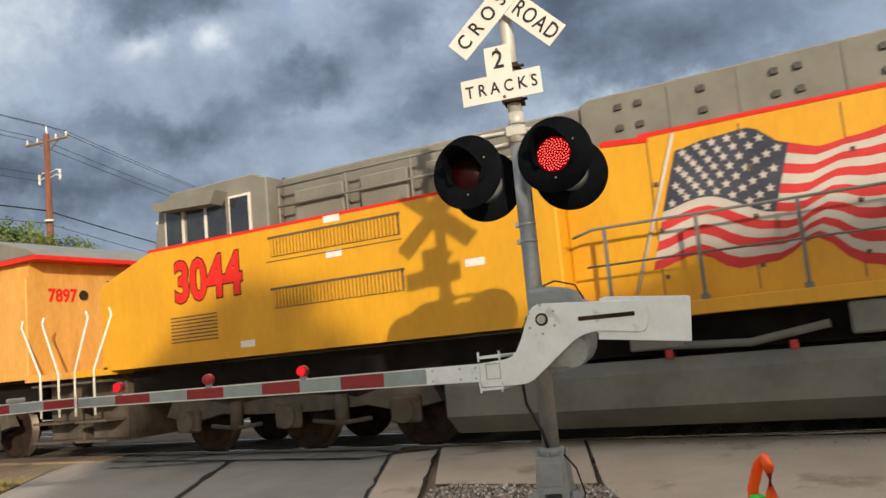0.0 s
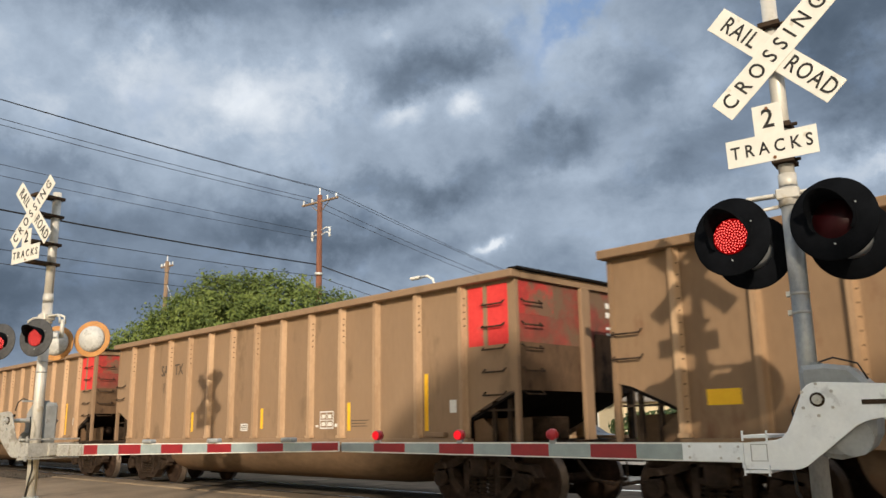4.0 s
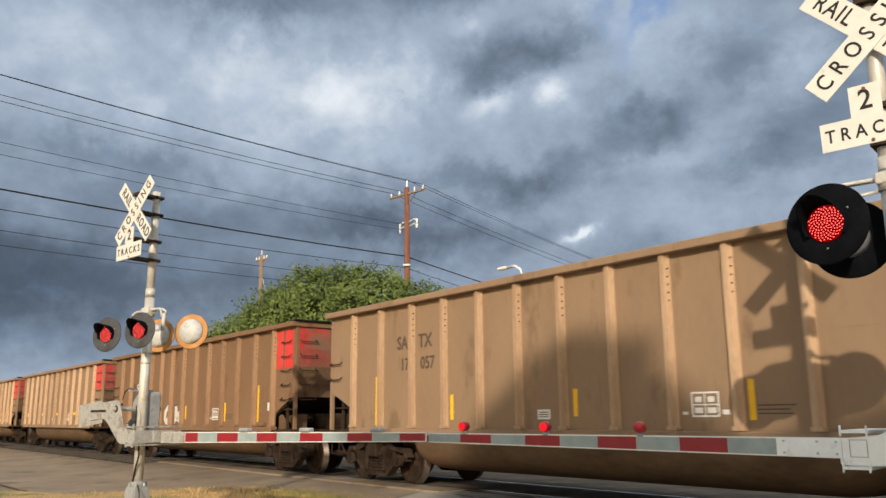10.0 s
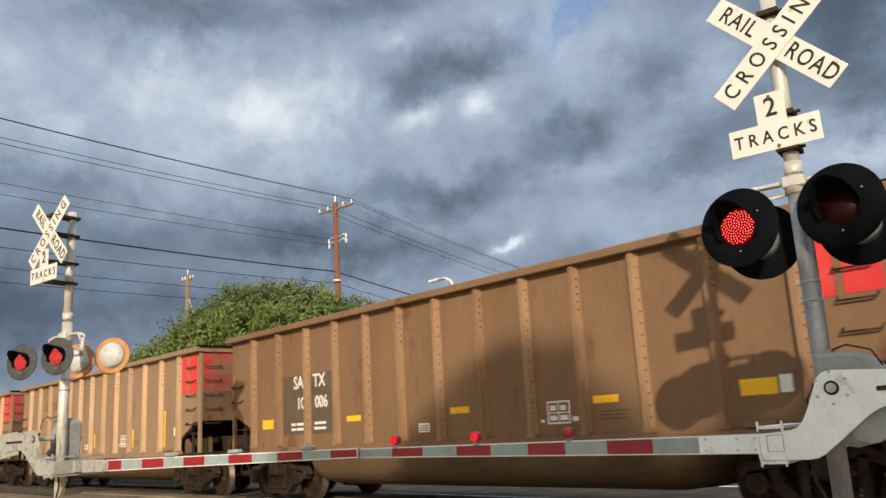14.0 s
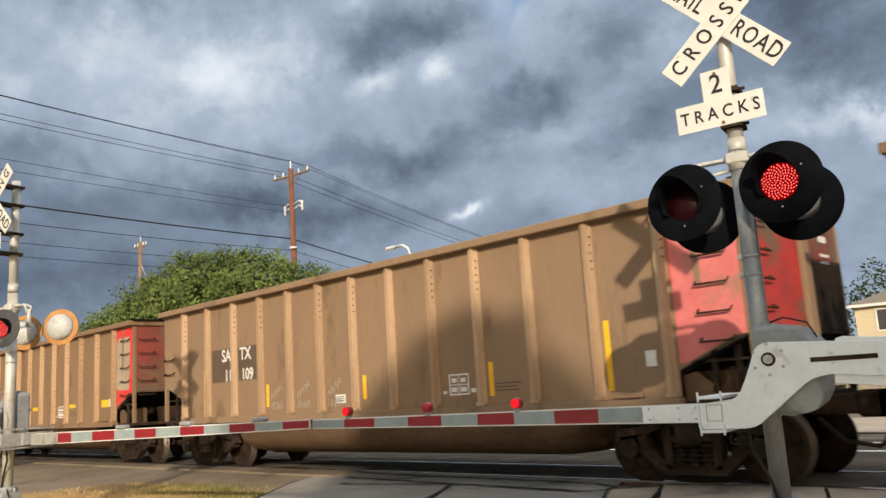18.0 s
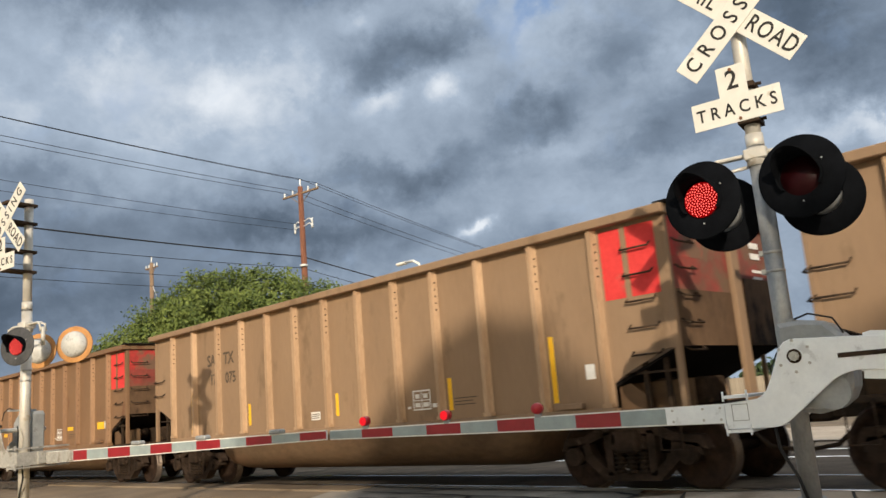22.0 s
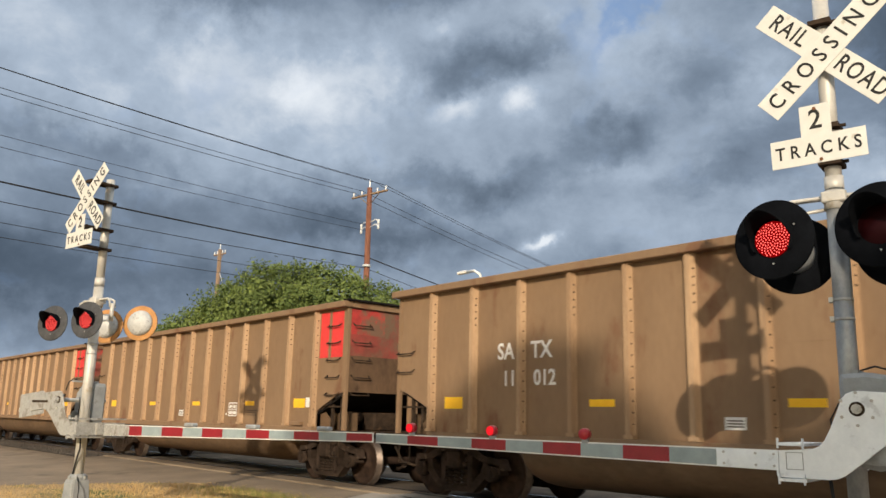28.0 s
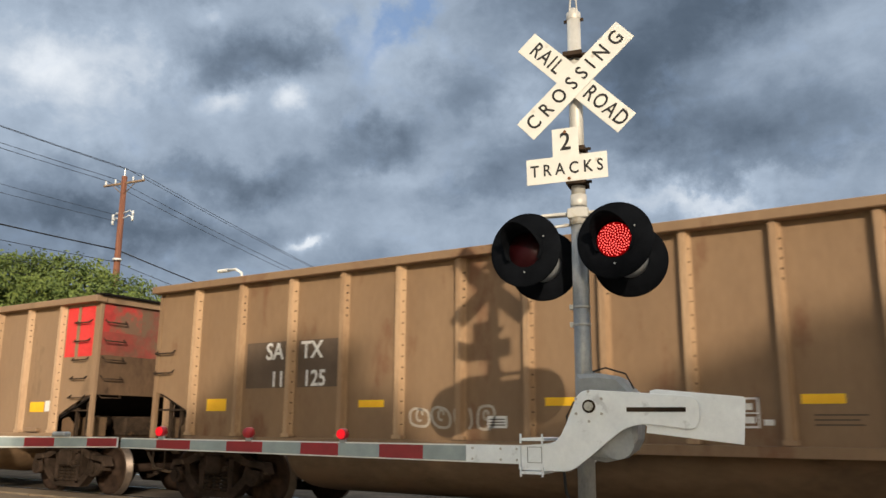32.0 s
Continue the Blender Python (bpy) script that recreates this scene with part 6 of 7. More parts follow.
    part("cover_hinge", bm, box_grey, sig)
    bm = tube(bmesh.new(), [(s * 0.06, -0.1, 1.85), (s * 0.2, -0.12, 1.89), (s * 0.36, -0.1, 1.84), (s * 0.42, -0.1, 1.72)], 0.008, 6)
    part("motor_cable", bm, cable_black, sig)
    if not near:
        for z in (1.34, 1.56):
            part("case_knob", rod(bmesh.new(), (s * 0.24, 0.08, z), (s * 0.24, 0.0, z), 0.07, 14), box_grey, sig)
        part("case_latch", cube(-0.26, -0.33, 1.62, -0.06, -0.29, 1.66), dark_steel, sig)
    # arm bracket: channel ends above and below the plate's toe
    bm = bmesh.new()
    for z in (1.305, 1.05):
        box(bm, min(s * -0.45, s * -0.26), -0.40, z, max(s * -0.45, s * -0.26), 0.40, z + 0.022)
        box(bm, min(s * -0.455, s * -0.445), -0.40, z - 0.02, max(s * -0.455, s * -0.445), -0.371, z + 0.055)
        box(bm, min(s * -0.28, s * -0.27), -0.40, z - 0.02, max(s * -0.28, s * -0.27), -0.371, z + 0.055)
    box(bm, min(s * -0.52, s * -0.455), -0.09, 1.10, max(s * -0.52, s * -0.455), 0.09, 1.26)
    box(bm, min(s * -0.47, s * -0.455), -0.37, 1.085, max(s * -0.47, s * -0.455), 0.37, 1.265)
    part("arm_bracket", bm, plate_mat, sig)
    for z in (1.135, 1.255):
        part("plate_rib", cube(min(s * -0.40, s * -0.28), -0.374, z, max(s * -0.40, s * -0.28), -0.3695, z + 0.005), box_grey, sig)
    for x in (-0.40, -0.285):
        part("plate_rib", cube(min(s * x, s * (x + 0.005)), -0.374, 1.135, max(s * x, s * (x + 0.005)), -0.3695, 1.26), box_grey, sig)
    bm = bmesh.new()
    tube(bm, [(s * -0.06, -0.14, 1.62), (s * -0.12, -0.16, 1.5), (s * -0.10, -0.16, 1.36), (s * -0.06, -0.14, 1.3)], 0.008, 6)
    part("cable", bm, cable_black, sig)
    bm = tube(bmesh.new(), [(s * -0.16, -0.12, 1.08), (s * -0.15, -0.10, 0.9), (s * -0.05, -0.09, 0.68), (s * -0.01, -0.09, 0.52)], 0.013, 8)
    part("flexible_conduit", bm, cable_black, sig)
    bm = tube(bmesh.new(), [(0.08, -0.05, 0.5), (0.20, -0.08, 0.36), (0.26, -0.12, 0.16), (0.24, -0.2, 0.06)], 0.008, 6)
    part("cable", bm, cable_black, sig)
    if near:
        edges = [0.52, 1.03, 1.43, 1.85, 2.26, 2.65, 3.06, 3.46, 3.88, 4.28, 4.72]
        arm, zc, half, d = gate_arm(sig, False, edges, 0, 1.185, 1.225, 0, 0.0)
        for x, ph in ((2.22, "right"), (3.22, "left"), (4.23, "steady")):
            gate_lamp(arm, d * x, zc(x) + half(x) + 0.07, 0.0, ph)
    else:
        edges = [0.54, 1.16, 1.46, 1.91, 2.36, 2.76, 3.16, 3.60, 4.01, 4.43, 4.83, 5.25, 5.62]
        arm, zc, half, d = gate_arm(sig, True, edges, 1, 1.165, 1.215, 0, 0.02)
        for x in (2.5, 3.7, 4.9):
            bm = cube(x - 0.09, -0.03, zc(x) + half(x), x + 0.09, 0.07, zc(x) + half(x) + 0.05, 0.015)
            part("gate_lamp_back", bm, box_grey, arm)
    return sig


signal(pose(-2.69, 6.43, 0.0, 0, 0, 12.5), True, "railroad crossing signal with lowered gate, standing in gravel")
signal(pose(-12.64, 4.02, 0.02, 0, 0, 12.5), False, "second crossing signal with lowered gate on the grass verge")


# ---- ground, street and tracks ----
TRACK_Y = (10.75, 15.05)


def lie(y):
    """Height of the ground: it climbs a little to the rails."""
    a = min(1.0, max(0.0, (y - 5.6) / 3.8))
    b = min(1.0, max(0.0, (19.5 - y) / 2.5))
    return -0.06 + 0.17 * a * a * (3 - 2 * a) * b


def sheet(name, left, right, lift, mat, steps=24, label="", kind="structure"):
    """A strip of ground between two edges, each a list of x, y points from near to far."""
    def along(edge, u):
        ls = [0.0]
        for p, q in zip(edge, edge[1:]):
            ls.append(ls[-1] + math.dist(p, q))
        d = u * ls[-1]
        for i in range(len(edge) - 1):
            if d <= ls[i + 1] + 1e-9:
                k = (d - ls[i]) / max(1e-9, ls[i + 1] - ls[i])
                return tuple(edge[i][j] + (edge[i + 1][j] - edge[i][j]) * k for j in (0, 1))
        return edge[-1]
    v, f, n = [], [], 7
    for i in range(steps + 1):
        a, b = along(left, i / steps), along(right, i / steps)
        for j in range(n):
            x, y = (a[0] + (b[0] - a[0]) * j / (n - 1), a[1] + (b[1] - a[1]) * j / (n - 1))
            v.append((x, y, lie(y) + lift))
    for i in range(steps):
        for j in range(n - 1):
            f.append((i * n + j, i * n + j + 1, (i + 1) * n + j + 1, (i + 1) * n + j))
    me = raw(name, v, f, mat)
    if f and (Vector(v[f[0][1]]) - Vector(v[f[0][0]])).cross(Vector(v[f[0][3]]) - Vector(v[f[0][0]])).z < 0:
        me.flip_normals()
    return tagged(new(name, me), label, "", "", kind)


def big_ground():
    ys = [-900, -200, -60, -20, -5, 0, 4, 6, 7.6, 8.0, 8.4, 8.8, 9.2, 9.5, 17.0, 17.8, 18.6, 19.5, 24, 40, 80, 200, 500, 1500]
    xs = [-2500, -600, -150, -60, -30, -15, -5, 5, 20, 60, 200, 800]
    v = [(x, y, lie(y) - 0.035) for y in ys for x in xs]
    n = len(xs)
    f = [(i * n + j, i * n + j + 1, (i + 1) * n + j + 1, (i + 1) * n + j) for i in range(len(ys) - 1) for j in range(n - 1)]
    tagged(new("ground", raw("ground", v, f, dirt)), "dry brown dirt and worn turf", "ground", "", "structure")


big_ground()
ROAD_L = [(-4.4, -6.0), (-8.83, 3.71), (-10.53, 5.88), (-12.3, 8.6), (-16.0, 17.0), (-24.5, 45.0)]
ROAD_R = [(1.6, -6.0), (-3.76, 4.54), (-4.61, 6.26), (-6.2, 9.38), (-9.3, 17.0), (-17.0, 45.0)]
CURB_R = [(2.4, -6.0), (-3.28, 4.62), (-4.05, 6.26), (-5.70, 9.75)]
tagged(sheet("road", ROAD_L, ROAD_R, 0.0, asphalt, 60, "cracked grey asphalt road over the tracks"), category="road")
sheet("side_street", [(-90, 3.6), (-20, 4.0), (-17.5, 4.2)], [(-90, 7.6), (-20, 7.9), (-17.0, 7.0)], 0.0, dusty_paving, 20, "dusty tan paved lane beside the tracks")
sheet("dusty_apron", [(-17.0, 6.9), (-26.8, 7.9), (-27.0, 9.22)], [(-11.7, 7.55), (-12.4, 8.6), (-12.6, 9.22)], -0.012, dusty_paving, 12, "dusty tan paving beside the crossing")
sheet("gutter", ROAD_R[:3] + [(-6.1, 9.2)], CURB_R[:3] + [(-5.62, 9.55)], 0.006, concrete, 20, "worn concrete gutter")
# pavement slabs on the near side of the crossing
sheet("pavement", [(-4.46, 7.46), (-5.62, 9.66)], [(-2.70, 7.46), (-3.72, 9.95)], 0.022, concrete, 12, "tan concrete pavement slab")
sheet("pavement", [(-1.45, 5.0), (-2.18, 6.7), (-2.66, 7.5), (-3.68, 9.95)], [(3.8, 4.2), (4.2, 9.4)], 0.018, concrete, 14, "tan concrete pavement slab")
sheet("pavement", [(0.2, -4.0), (-3.20, 4.62), (-3.30, 4.80)], [(5.0, -4.0), (3.8, 4.1), (-1.45, 4.9)], 0.018, concrete, 14, "tan concrete pavement slab")


brown_kerb = material("brown_kerb", (0.10, 0.078, 0.056), (0.22, 0.175, 0.13), 0.9, scale=1.5, fine=40, fine_amount=0.5, bump=0.3)


def curb(name, line, width, top):
    bm = bmesh.new()
    prev = None
    for i, (x, y) in enumerate(line):
        q = line[min(i + 1, len(line) - 1)]
        p = line[max(i - 1, 0)]
        d = Vector((q[0] - p[0], q[1] - p[1], 0)).normalized()
        s = Vector((d.y, -d.x, 0)) * width
        z = lie(y)
        row = [bm.verts.new((x, y, z - 0.1)), bm.verts.new((x, y, z + top - 0.02)), bm.verts.new((x + s.x * 0.12, y + s.y * 0.12, z + top)), bm.verts.new((x + s.x, y + s.y, z + top)), bm.verts.new((x + s.x, y + s.y, z - 0.1))]
        if prev:
            for a, b, c, e in zip(prev, prev[1:], row[1:], row):
                bm.faces.new((a, b, c, e))
        prev = row
    bmesh.ops.recalc_face_normals(bm, faces=bm.faces[:])
    return tagged(part(name, bm, brown_kerb), "low dark brown concrete kerb", "kerb", "", "structure")


curb("kerb", [(x, y) for x, y in reversed([(-6.6, -0.8), (-8.83, 3.71), (-9.7, 4.75), (-10.53, 5.88), (-11.2, 6.8)])], 0.15, 0.085)
# tar seams and cracks in the road
def seam(points, width):
    bm = bmesh.new()
    rng = random.Random(len(points) * 7 + int(points[0][0] * 10))
    fine = []
    for (xa, ya), (xb, yb) in zip(points, points[1:]):
        n = max(2, int(math.dist((xa, ya), (xb, yb)) / 0.25))
        fine += [(xa + (xb - xa) * i / n + rng.uniform(-0.03, 0.03), ya + (yb - ya) * i / n + rng.uniform(-0.03, 0.03)) for i in range(n)]
    fine.append(points[-1])
    prev = None
    for i, (x, y) in enumerate(fine):
        q, p = fine[min(i + 1, len(fine) - 1)], fine[max(0, i - 1)]
        d = Vector((q[0] - p[0], q[1] - p[1], 0))
        s = Vector((-d.y, d.x, 0)).normalized() * width * rng.uniform(0.5, 1.3)
        row = [bm.verts.new((x - s.x, y - s.y, lie(y) + 0.012)), bm.verts.new((x + s.x, y + s.y, lie(y) + 0.012))]
        if prev:
            bm.faces.new((prev[0], prev[1], row[1], row[0]))
        prev = row
    return tagged(part("tar_seam", bm, tar), "black tar seam in the asphalt", "crack", "tar seams", "structure")


for pts, w in (([(-12.4, 9.85), (-9.5, 9.72), (-6.7, 9.66), (-6.22, 9.42), (-6.12, 9.12), (-6.5, 8.95), (-8.9, 9.05), (-11.6, 9.20)], 0.045), ([(-8.85, 9.05), (-8.1, 7.7), (-7.38, 6.5), (-7.0, 5.6), (-7.4, 4.3)], 0.050),
               ([(-7.0, 5.7), (-6.3, 5.25), (-5.65, 4.95), (-5.2, 5.1), (-4.5, 5.2)], 0.036), ([(-7.05, 5.6), (-7.9, 5.4), (-8.7, 4.6)], 0.034), ([(-6.13, 9.12), (-5.05, 7.07), (-3.92, 4.72), (-2.6, 2.0)], 0.022),
               ([(-5.72, 9.8), (-4.1, 6.4), (-3.36, 4.75), (-2.2, 2.4)], 0.014), ([(-3.70, 9.9), (-2.68, 7.48)], 0.012), ([(-2.0, 6.1), (-0.6, 6.35), (1.2, 6.2)], 0.006), ([(-2.3, 7.0), (-0.4, 7.4), (1.5, 7.3)], 0.005),
               ([(-11.0, 8.6), (-8.85, 9.0)], 0.030), ([(-10.6, 8.95), (-9.9, 9.75)], 0.03), ([(-7.6, 9.0), (-7.2, 9.68)], 0.02)):
    seam(pts, w)


# gravel bed round the signal's foot
def gravel():
    edge = [(-3.33, 4.74), (-4.28, 6.86), (-4.42, 7.30), (-4.30, 7.52), (-3.44, 7.58), (-2.75, 7.50), (-2.45, 7.25), (-2.20, 6.70), (-1.55, 5.0), (-1.60, 4.72)]
    bm = slab(edge, -0.12, 0.0)
    for vert in bm.verts:
        if vert.co.z > -0.01:
            vert.co.z = lie(vert.co.y) - 0.012
    tagged(part("gravel_bed", bm, gravel_bed), "bed of pale river gravel", "gravel", "", "structure")
    rng = random.Random(4)

    def inside(x, y):
        c = False
        for (xa, ya), (xb, yb) in zip(edge, edge[1:] + edge[:1]):
            if (ya > y) != (yb > y) and x < (xb - xa) * (y - ya) / (yb - ya) + xa:
                c = not c
        return c
    v, f = [], []
    n = 0
    while n < 11000:
        x, y = rng.uniform(-4.45, -1.5), rng.uniform(4.7, 7.6)
        if not inside(x, y):
            continue
        n += 1
        r = rng.uniform(0.009, 0.030)
        a, h = rng.uniform(0, 6.28), rng.uniform(0.45, 0.8)
        b = len(v)
        ca, sa = math.cos(a), math.sin(a)
        for px, py, pz in ((1, 0, 0), (0.2, 0.8, 0.1), (-0.9, 0.3, 0), (-0.4, -0.7, 0.1), (0.5, -0.6, 0), (0.1, 0.1, 1)):
            v.append((x + r * (px * ca - py * sa), y + r * (px * sa + py * ca), lie(y) - 0.006 + r * h * pz * 1.4 + r * 0.3))
        f += [(b + i, b + (i + 1) % 5, b + 5) for i in range(5)]
    stone = material("river_gravel", (0.3, 0.3, 0.3), (0.5, 0.5, 0.5), 0.85, scale=16, fine=60, fine_amount=0.9, bump=0.2)
    nt = stone.node_tree
    isle = nt.nodes.new("ShaderNodeNewGeometry")
    tone = ramp(nt, isle.outputs["Random Per Island"], [(0.0, (0.075, 0.062, 0.050)), (0.35, (0.20, 0.165, 0.13)), (0.6, (0.31, 0.27, 0.225)), (0.8, (0.42, 0.31, 0.21)), (1.0, (0.72, 0.67, 0.60))])
    link(nt, tone, nt.nodes["Principled BSDF"].inputs["Base Color"])
    tagged(new("gravel", raw("gravel", v, f, stone)), "loose mixed river gravel", "gravel", "", "stuff")


gravel()


# the two tracks
def railway(y0, label):
    track = thing("railway_track", pose(0, y0, 0), label, "railway track", "tracks")
    for side in (-0.755, 0.755):
        bm = bmesh.new()
        box(bm, -700, side - 0.07, -0.02, 60, side + 0.07, 0.0)
        box(bm, -700, side - 0.012, 0.0, 60, side + 0.012, RAIL_Z - 0.03)
        part("rail", bm, rail_steel, track)
        part("railhead", cube(-700, side - 0.036, RAIL_Z - 0.035, 60, side + 0.036, RAIL_Z, 0.008), rail_top, track, "polished railhead")
    return track


tracks = [railway(TRACK_Y[0], "main track with polished rails"), railway(TRACK_Y[1], "second track beyond the train")]
bm = bmesh.new()
for x0, x1 in ((-700, -27.0), (-3.2, 60)):
    v = [bm.verts.new((x, y, z)) for x in (x0, x1) for y, z in ((8.55, lie(8.55) - 0.03), (9.25, 0.085), (16.6, 0.085), (17.6, lie(17.6) - 0.03))]
    for i in range(3):
        bm.faces.new((v[i], v[i + 1], v[i + 5], v[i + 4]))
bmesh.ops.recalc_face_normals(bm, faces=bm.faces[:])
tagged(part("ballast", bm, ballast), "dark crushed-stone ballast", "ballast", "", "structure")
# crossing panels between and beside the rails, set to the road
for y0, y1 in ((9.25, 9.93), (10.07, 11.43), (11.57, 14.22), (14.37, 15.73), (15.88, 16.6)):
    for i in range(8):
        xa, xb = -27.0 + i * 2.975 + 0.02, -27.0 + (i + 1) * 2.975 - 0.02
        if y0 < 9.5 and i > 4:
            continue
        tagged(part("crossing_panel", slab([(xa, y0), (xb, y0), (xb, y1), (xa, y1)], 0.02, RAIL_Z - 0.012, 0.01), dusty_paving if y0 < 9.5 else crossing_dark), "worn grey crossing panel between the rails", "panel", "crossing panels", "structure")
tie_mesh = mesh_of(cube(-0.11, -1.3, -0.08, 0.11, 1.3, 0.098, 0.012), "tie", tie_wood)
for t_ob in tracks:
    for i in range(70):
        x = -27.3 - i * 0.56
        part("tie", tie_mesh, None, t_ob, "", pose(x, 0, 0))
    for i in range(24):
        part("tie", tie_mesh, None, t_ob, "", pose(-3.0 + i * 0.56, 0, 0))


def loose_stones():
    rng = random.Random(9)
    v, f = [], []
    for i in range(5200):
        x = rng.uniform(-50, -27.0) if i % 4 else rng.uniform(-3.2, 5)
        y = rng.choice((rng.uniform(8.5, 9.95), rng.uniform(8.7, 9.5), rng.uniform(10.1, 11.4), rng.uniform(11.6, 13)))
        z = lie(8.55) - 0.03 + (0.115 - lie(8.55)) * min(1, max(0, (y - 8.55) / 0.7))
        r, a = rng.uniform(0.02, 0.05), rng.uniform(0, 6.3)
        b = len(v)
        for px, py, pz in ((1, 0, 0), (0, 1, 0.2), (-1, 0.2, 0), (0, -0.9, 0.1), (0.1, 0, 1.1)):
            v.append((x + r * (px * math.cos(a) - py * math.sin(a)), y + r * (px * math.sin(a) + py * math.cos(a)), z + r * pz))
        f += [(b + j, b + (j + 1) % 4, b + 4) for j in range(4)]
    m = material("ballast_stone", (0.022, 0.019, 0.016), (0.12, 0.10, 0.082), 0.9, scale=12, fine=50, fine_amount=0.8, bump=0.1, band=0.2)
    tagged(new("ballast_stones", raw("ballast_stones", v, f, m)), "loose grey ballast stones", "ballast", "", "stuff")


loose_stones()
# verge of dry grass round the far signal
VERGE = [(-6.4, -0.6), (-8.95, 3.9), (-9.85, 4.95), (-10.7, 6.05), (-11.6, 7.4), (-12.35, 8.4), (-13.6, 8.8), (-16.2, 8.6), (-17.2, 6.8), (-17.6, 4.2), (-20.0, 3.3), (-24.0, 3.2), (-24.0, -2.0), (-9.0, -6.0)]
tagged(part("verge", slab(VERGE, -0.12, 0.03), grass_soil), "verge of dry yellow and green turf", "grass", "", "structure")


def blades(name, count, seed, spots, mat, height, label):
    rng = random.Random(seed)
    v, f = [], []
    for _ in range(count):
        cx, cy, rx, ry = rng.choice(spots)
        x, y = cx + rng.gauss(0, rx), cy + rng.gauss(0, ry)
        if not inside_poly(x, y, VERGE):
            continue
        h, a, lean = height * rng.uniform(0.5, 1.3), rng.uniform(0, 6.28), rng.uniform(0.1, 0.6)
        w = 0.006
        b = len(v)
        dx, dy = math.cos(a), math.sin(a)
        z = 0.025
        v += [(x - dy * w, y + dx * w, z), (x + dy * w, y - dx * w, z), (x + dx * h * lean * 0.4 + dy * w * 0.7, y + dy * h * lean * 0.4, z + h * 0.6), (x + dx * h * lean, y + dy * h * lean, z + h)]
        f += [(b, b + 1, b + 2), (b, b + 2, b + 3)]
    tagged(new(name, raw(name, v, f, mat)), label, "grass", "", "stuff")


def inside_poly(x, y, edge):
    c = False
    for (xa, ya), (xb, yb) in zip(edge, edge[1:] + edge[:1]):
        if (ya > y) != (yb > y) and x < (xb - xa) * (y - ya) / (yb - ya) + xa:
            c = not c
    return c


dry_blade = material("dry_grass_blade", (0.36, 0.23, 0.085), (0.60, 0.41, 0.18), 0.8, scale=1.2, bump=0)
green_blade = material("green_grass_blade", (0.13, 0.13, 0.035), (0.27, 0.25, 0.075), 0.8, scale=1.2, bump=0)
blades("dry_grass", 16000, 21, [(-12.5, 6.2, 1.6, 1.4), (-15.0, 6.6, 1.6, 1.0), (-11.0, 3.6, 1.4, 1.4), (-14.5, 4.0, 2.2, 1.2)], dry_blade, 0.055, "short dry yellow grass")
blades("green_grass", 12000, 22, [(-12.2, 7.2, 0.9, 0.6), (-10.2, 4.8, 0.8, 0.9), (-9.2, 2.6, 1.0, 1.2), (-14.0, 7.6, 0.9, 0.4)], green_blade, 0.055, "patches of short green grass")


# ---- poles, wires, trees, houses ----
def crossarm(pole, z, length, yaw):
    d = Vector((math.cos(yaw), math.sin(yaw), 0))
    bm = bmesh.new()
    rod(bm, -d * length / 2 + Vector((0, 0, z)), d * length / 2 + Vector((0, 0, z)), 0.06, 6)
    for k in (-1, 1):
        rod(bm, d * length * 0.3 * k + Vector((0, 0, z)), Vector((0, 0, z - 0.6)), 0.02, 5)
    part("crossarm", bm, old_pole, pole)
    tips = []
    for k in (-0.46, -0.22, 0.22, 0.46):
        p = d * length * k + Vector((0, 0, z))
        part("insulator", rod(bmesh.new(), p, p + Vector((0, 0, 0.26)), 0.055, 8, 0.04), insulator, pole, "pale insulator")
        tips.append(p + Vector((0, 0, 0.28)))
    part("pole_top_pin", rod(bmesh.new(), Vector((0, 0, z)), Vector((0, 0, z + 0.75)), 0.035, 6), insulator, pole)
    tips.append(Vector((0, 0, z + 0.78)))
    return tips


def utility_pole(x, y, top, mat, label, arm_yaw, fancy):
    pole = thing("utility_pole", pose(x, y, 0), label, "utility pole", "utility poles")
    bm = bmesh.new()
    rod(bm, (0.12, 0, -0.3), (0, 0, top), 0.20, 12, 0.13)
    part("pole_shaft", bm, mat, pole)
    tips = crossarm(pole, top - 0.35, 2.6 if fancy else 1.4, arm_yaw)
    if fancy:
        for z in (top - 1.9, top - 2.15):
            for k in (-1, 1):
                bm = tube(bmesh.new(), [(0, 0, z), (0.5 * k, 0.1, z + 0.15), (0.75 * k, 0.1, z)], 0.03, 6)
                rod(bm, (0.75 * k, 0.1, z - 0.16), (0.75 * k, 0.1, z + 0.1), 0.06, 8)
                part("cutout_bracket", bm, insulator, pole, "pale fuse bracket")
        for z in (6.2, 9.0):
            part("cable_clamp", rod(bmesh.new(), (0.10, -0.06, z), (0.10, -0.06, z + 0.1), 0.21, 10), insulator, pole)
    return [Vector((x, y, 0)) + t for t in tips]


P1, P2 = Vector((-33.5, 23.6, 0)), Vector((-53.0, 24.7, 0))
WIRE_WAY = Vector((0.183, -0.983, 0))
tips1 = utility_pole(P1.x, P1.y, 13.2, pole_wood, "tall red-brown wooden utility pole with crossarm", radians(8), True)
utility_pole(P2.x, P2.y, 12.9, old_pole, "grey-brown wooden utility pole with a guy wire", radians(8), False)
bm = bmesh.new()
rod(bm, (0, 0, 11.5), (3.2, 0.6, 5.5), 0.02, 5)
bm.transform(Matrix.Translation(P2))
tagged(part("guy_wire", bm, insulator), "pale guy wire of a utility pole", "wire")
NEXT_L, NEXT_R = P1 + WIRE_WAY * 55, P1 - WIRE_WAY * 46
utility_pole(NEXT_L.x, NEXT_L.y, 13.8, pole_wood, "wooden utility pole beside the road", radians(8), False)
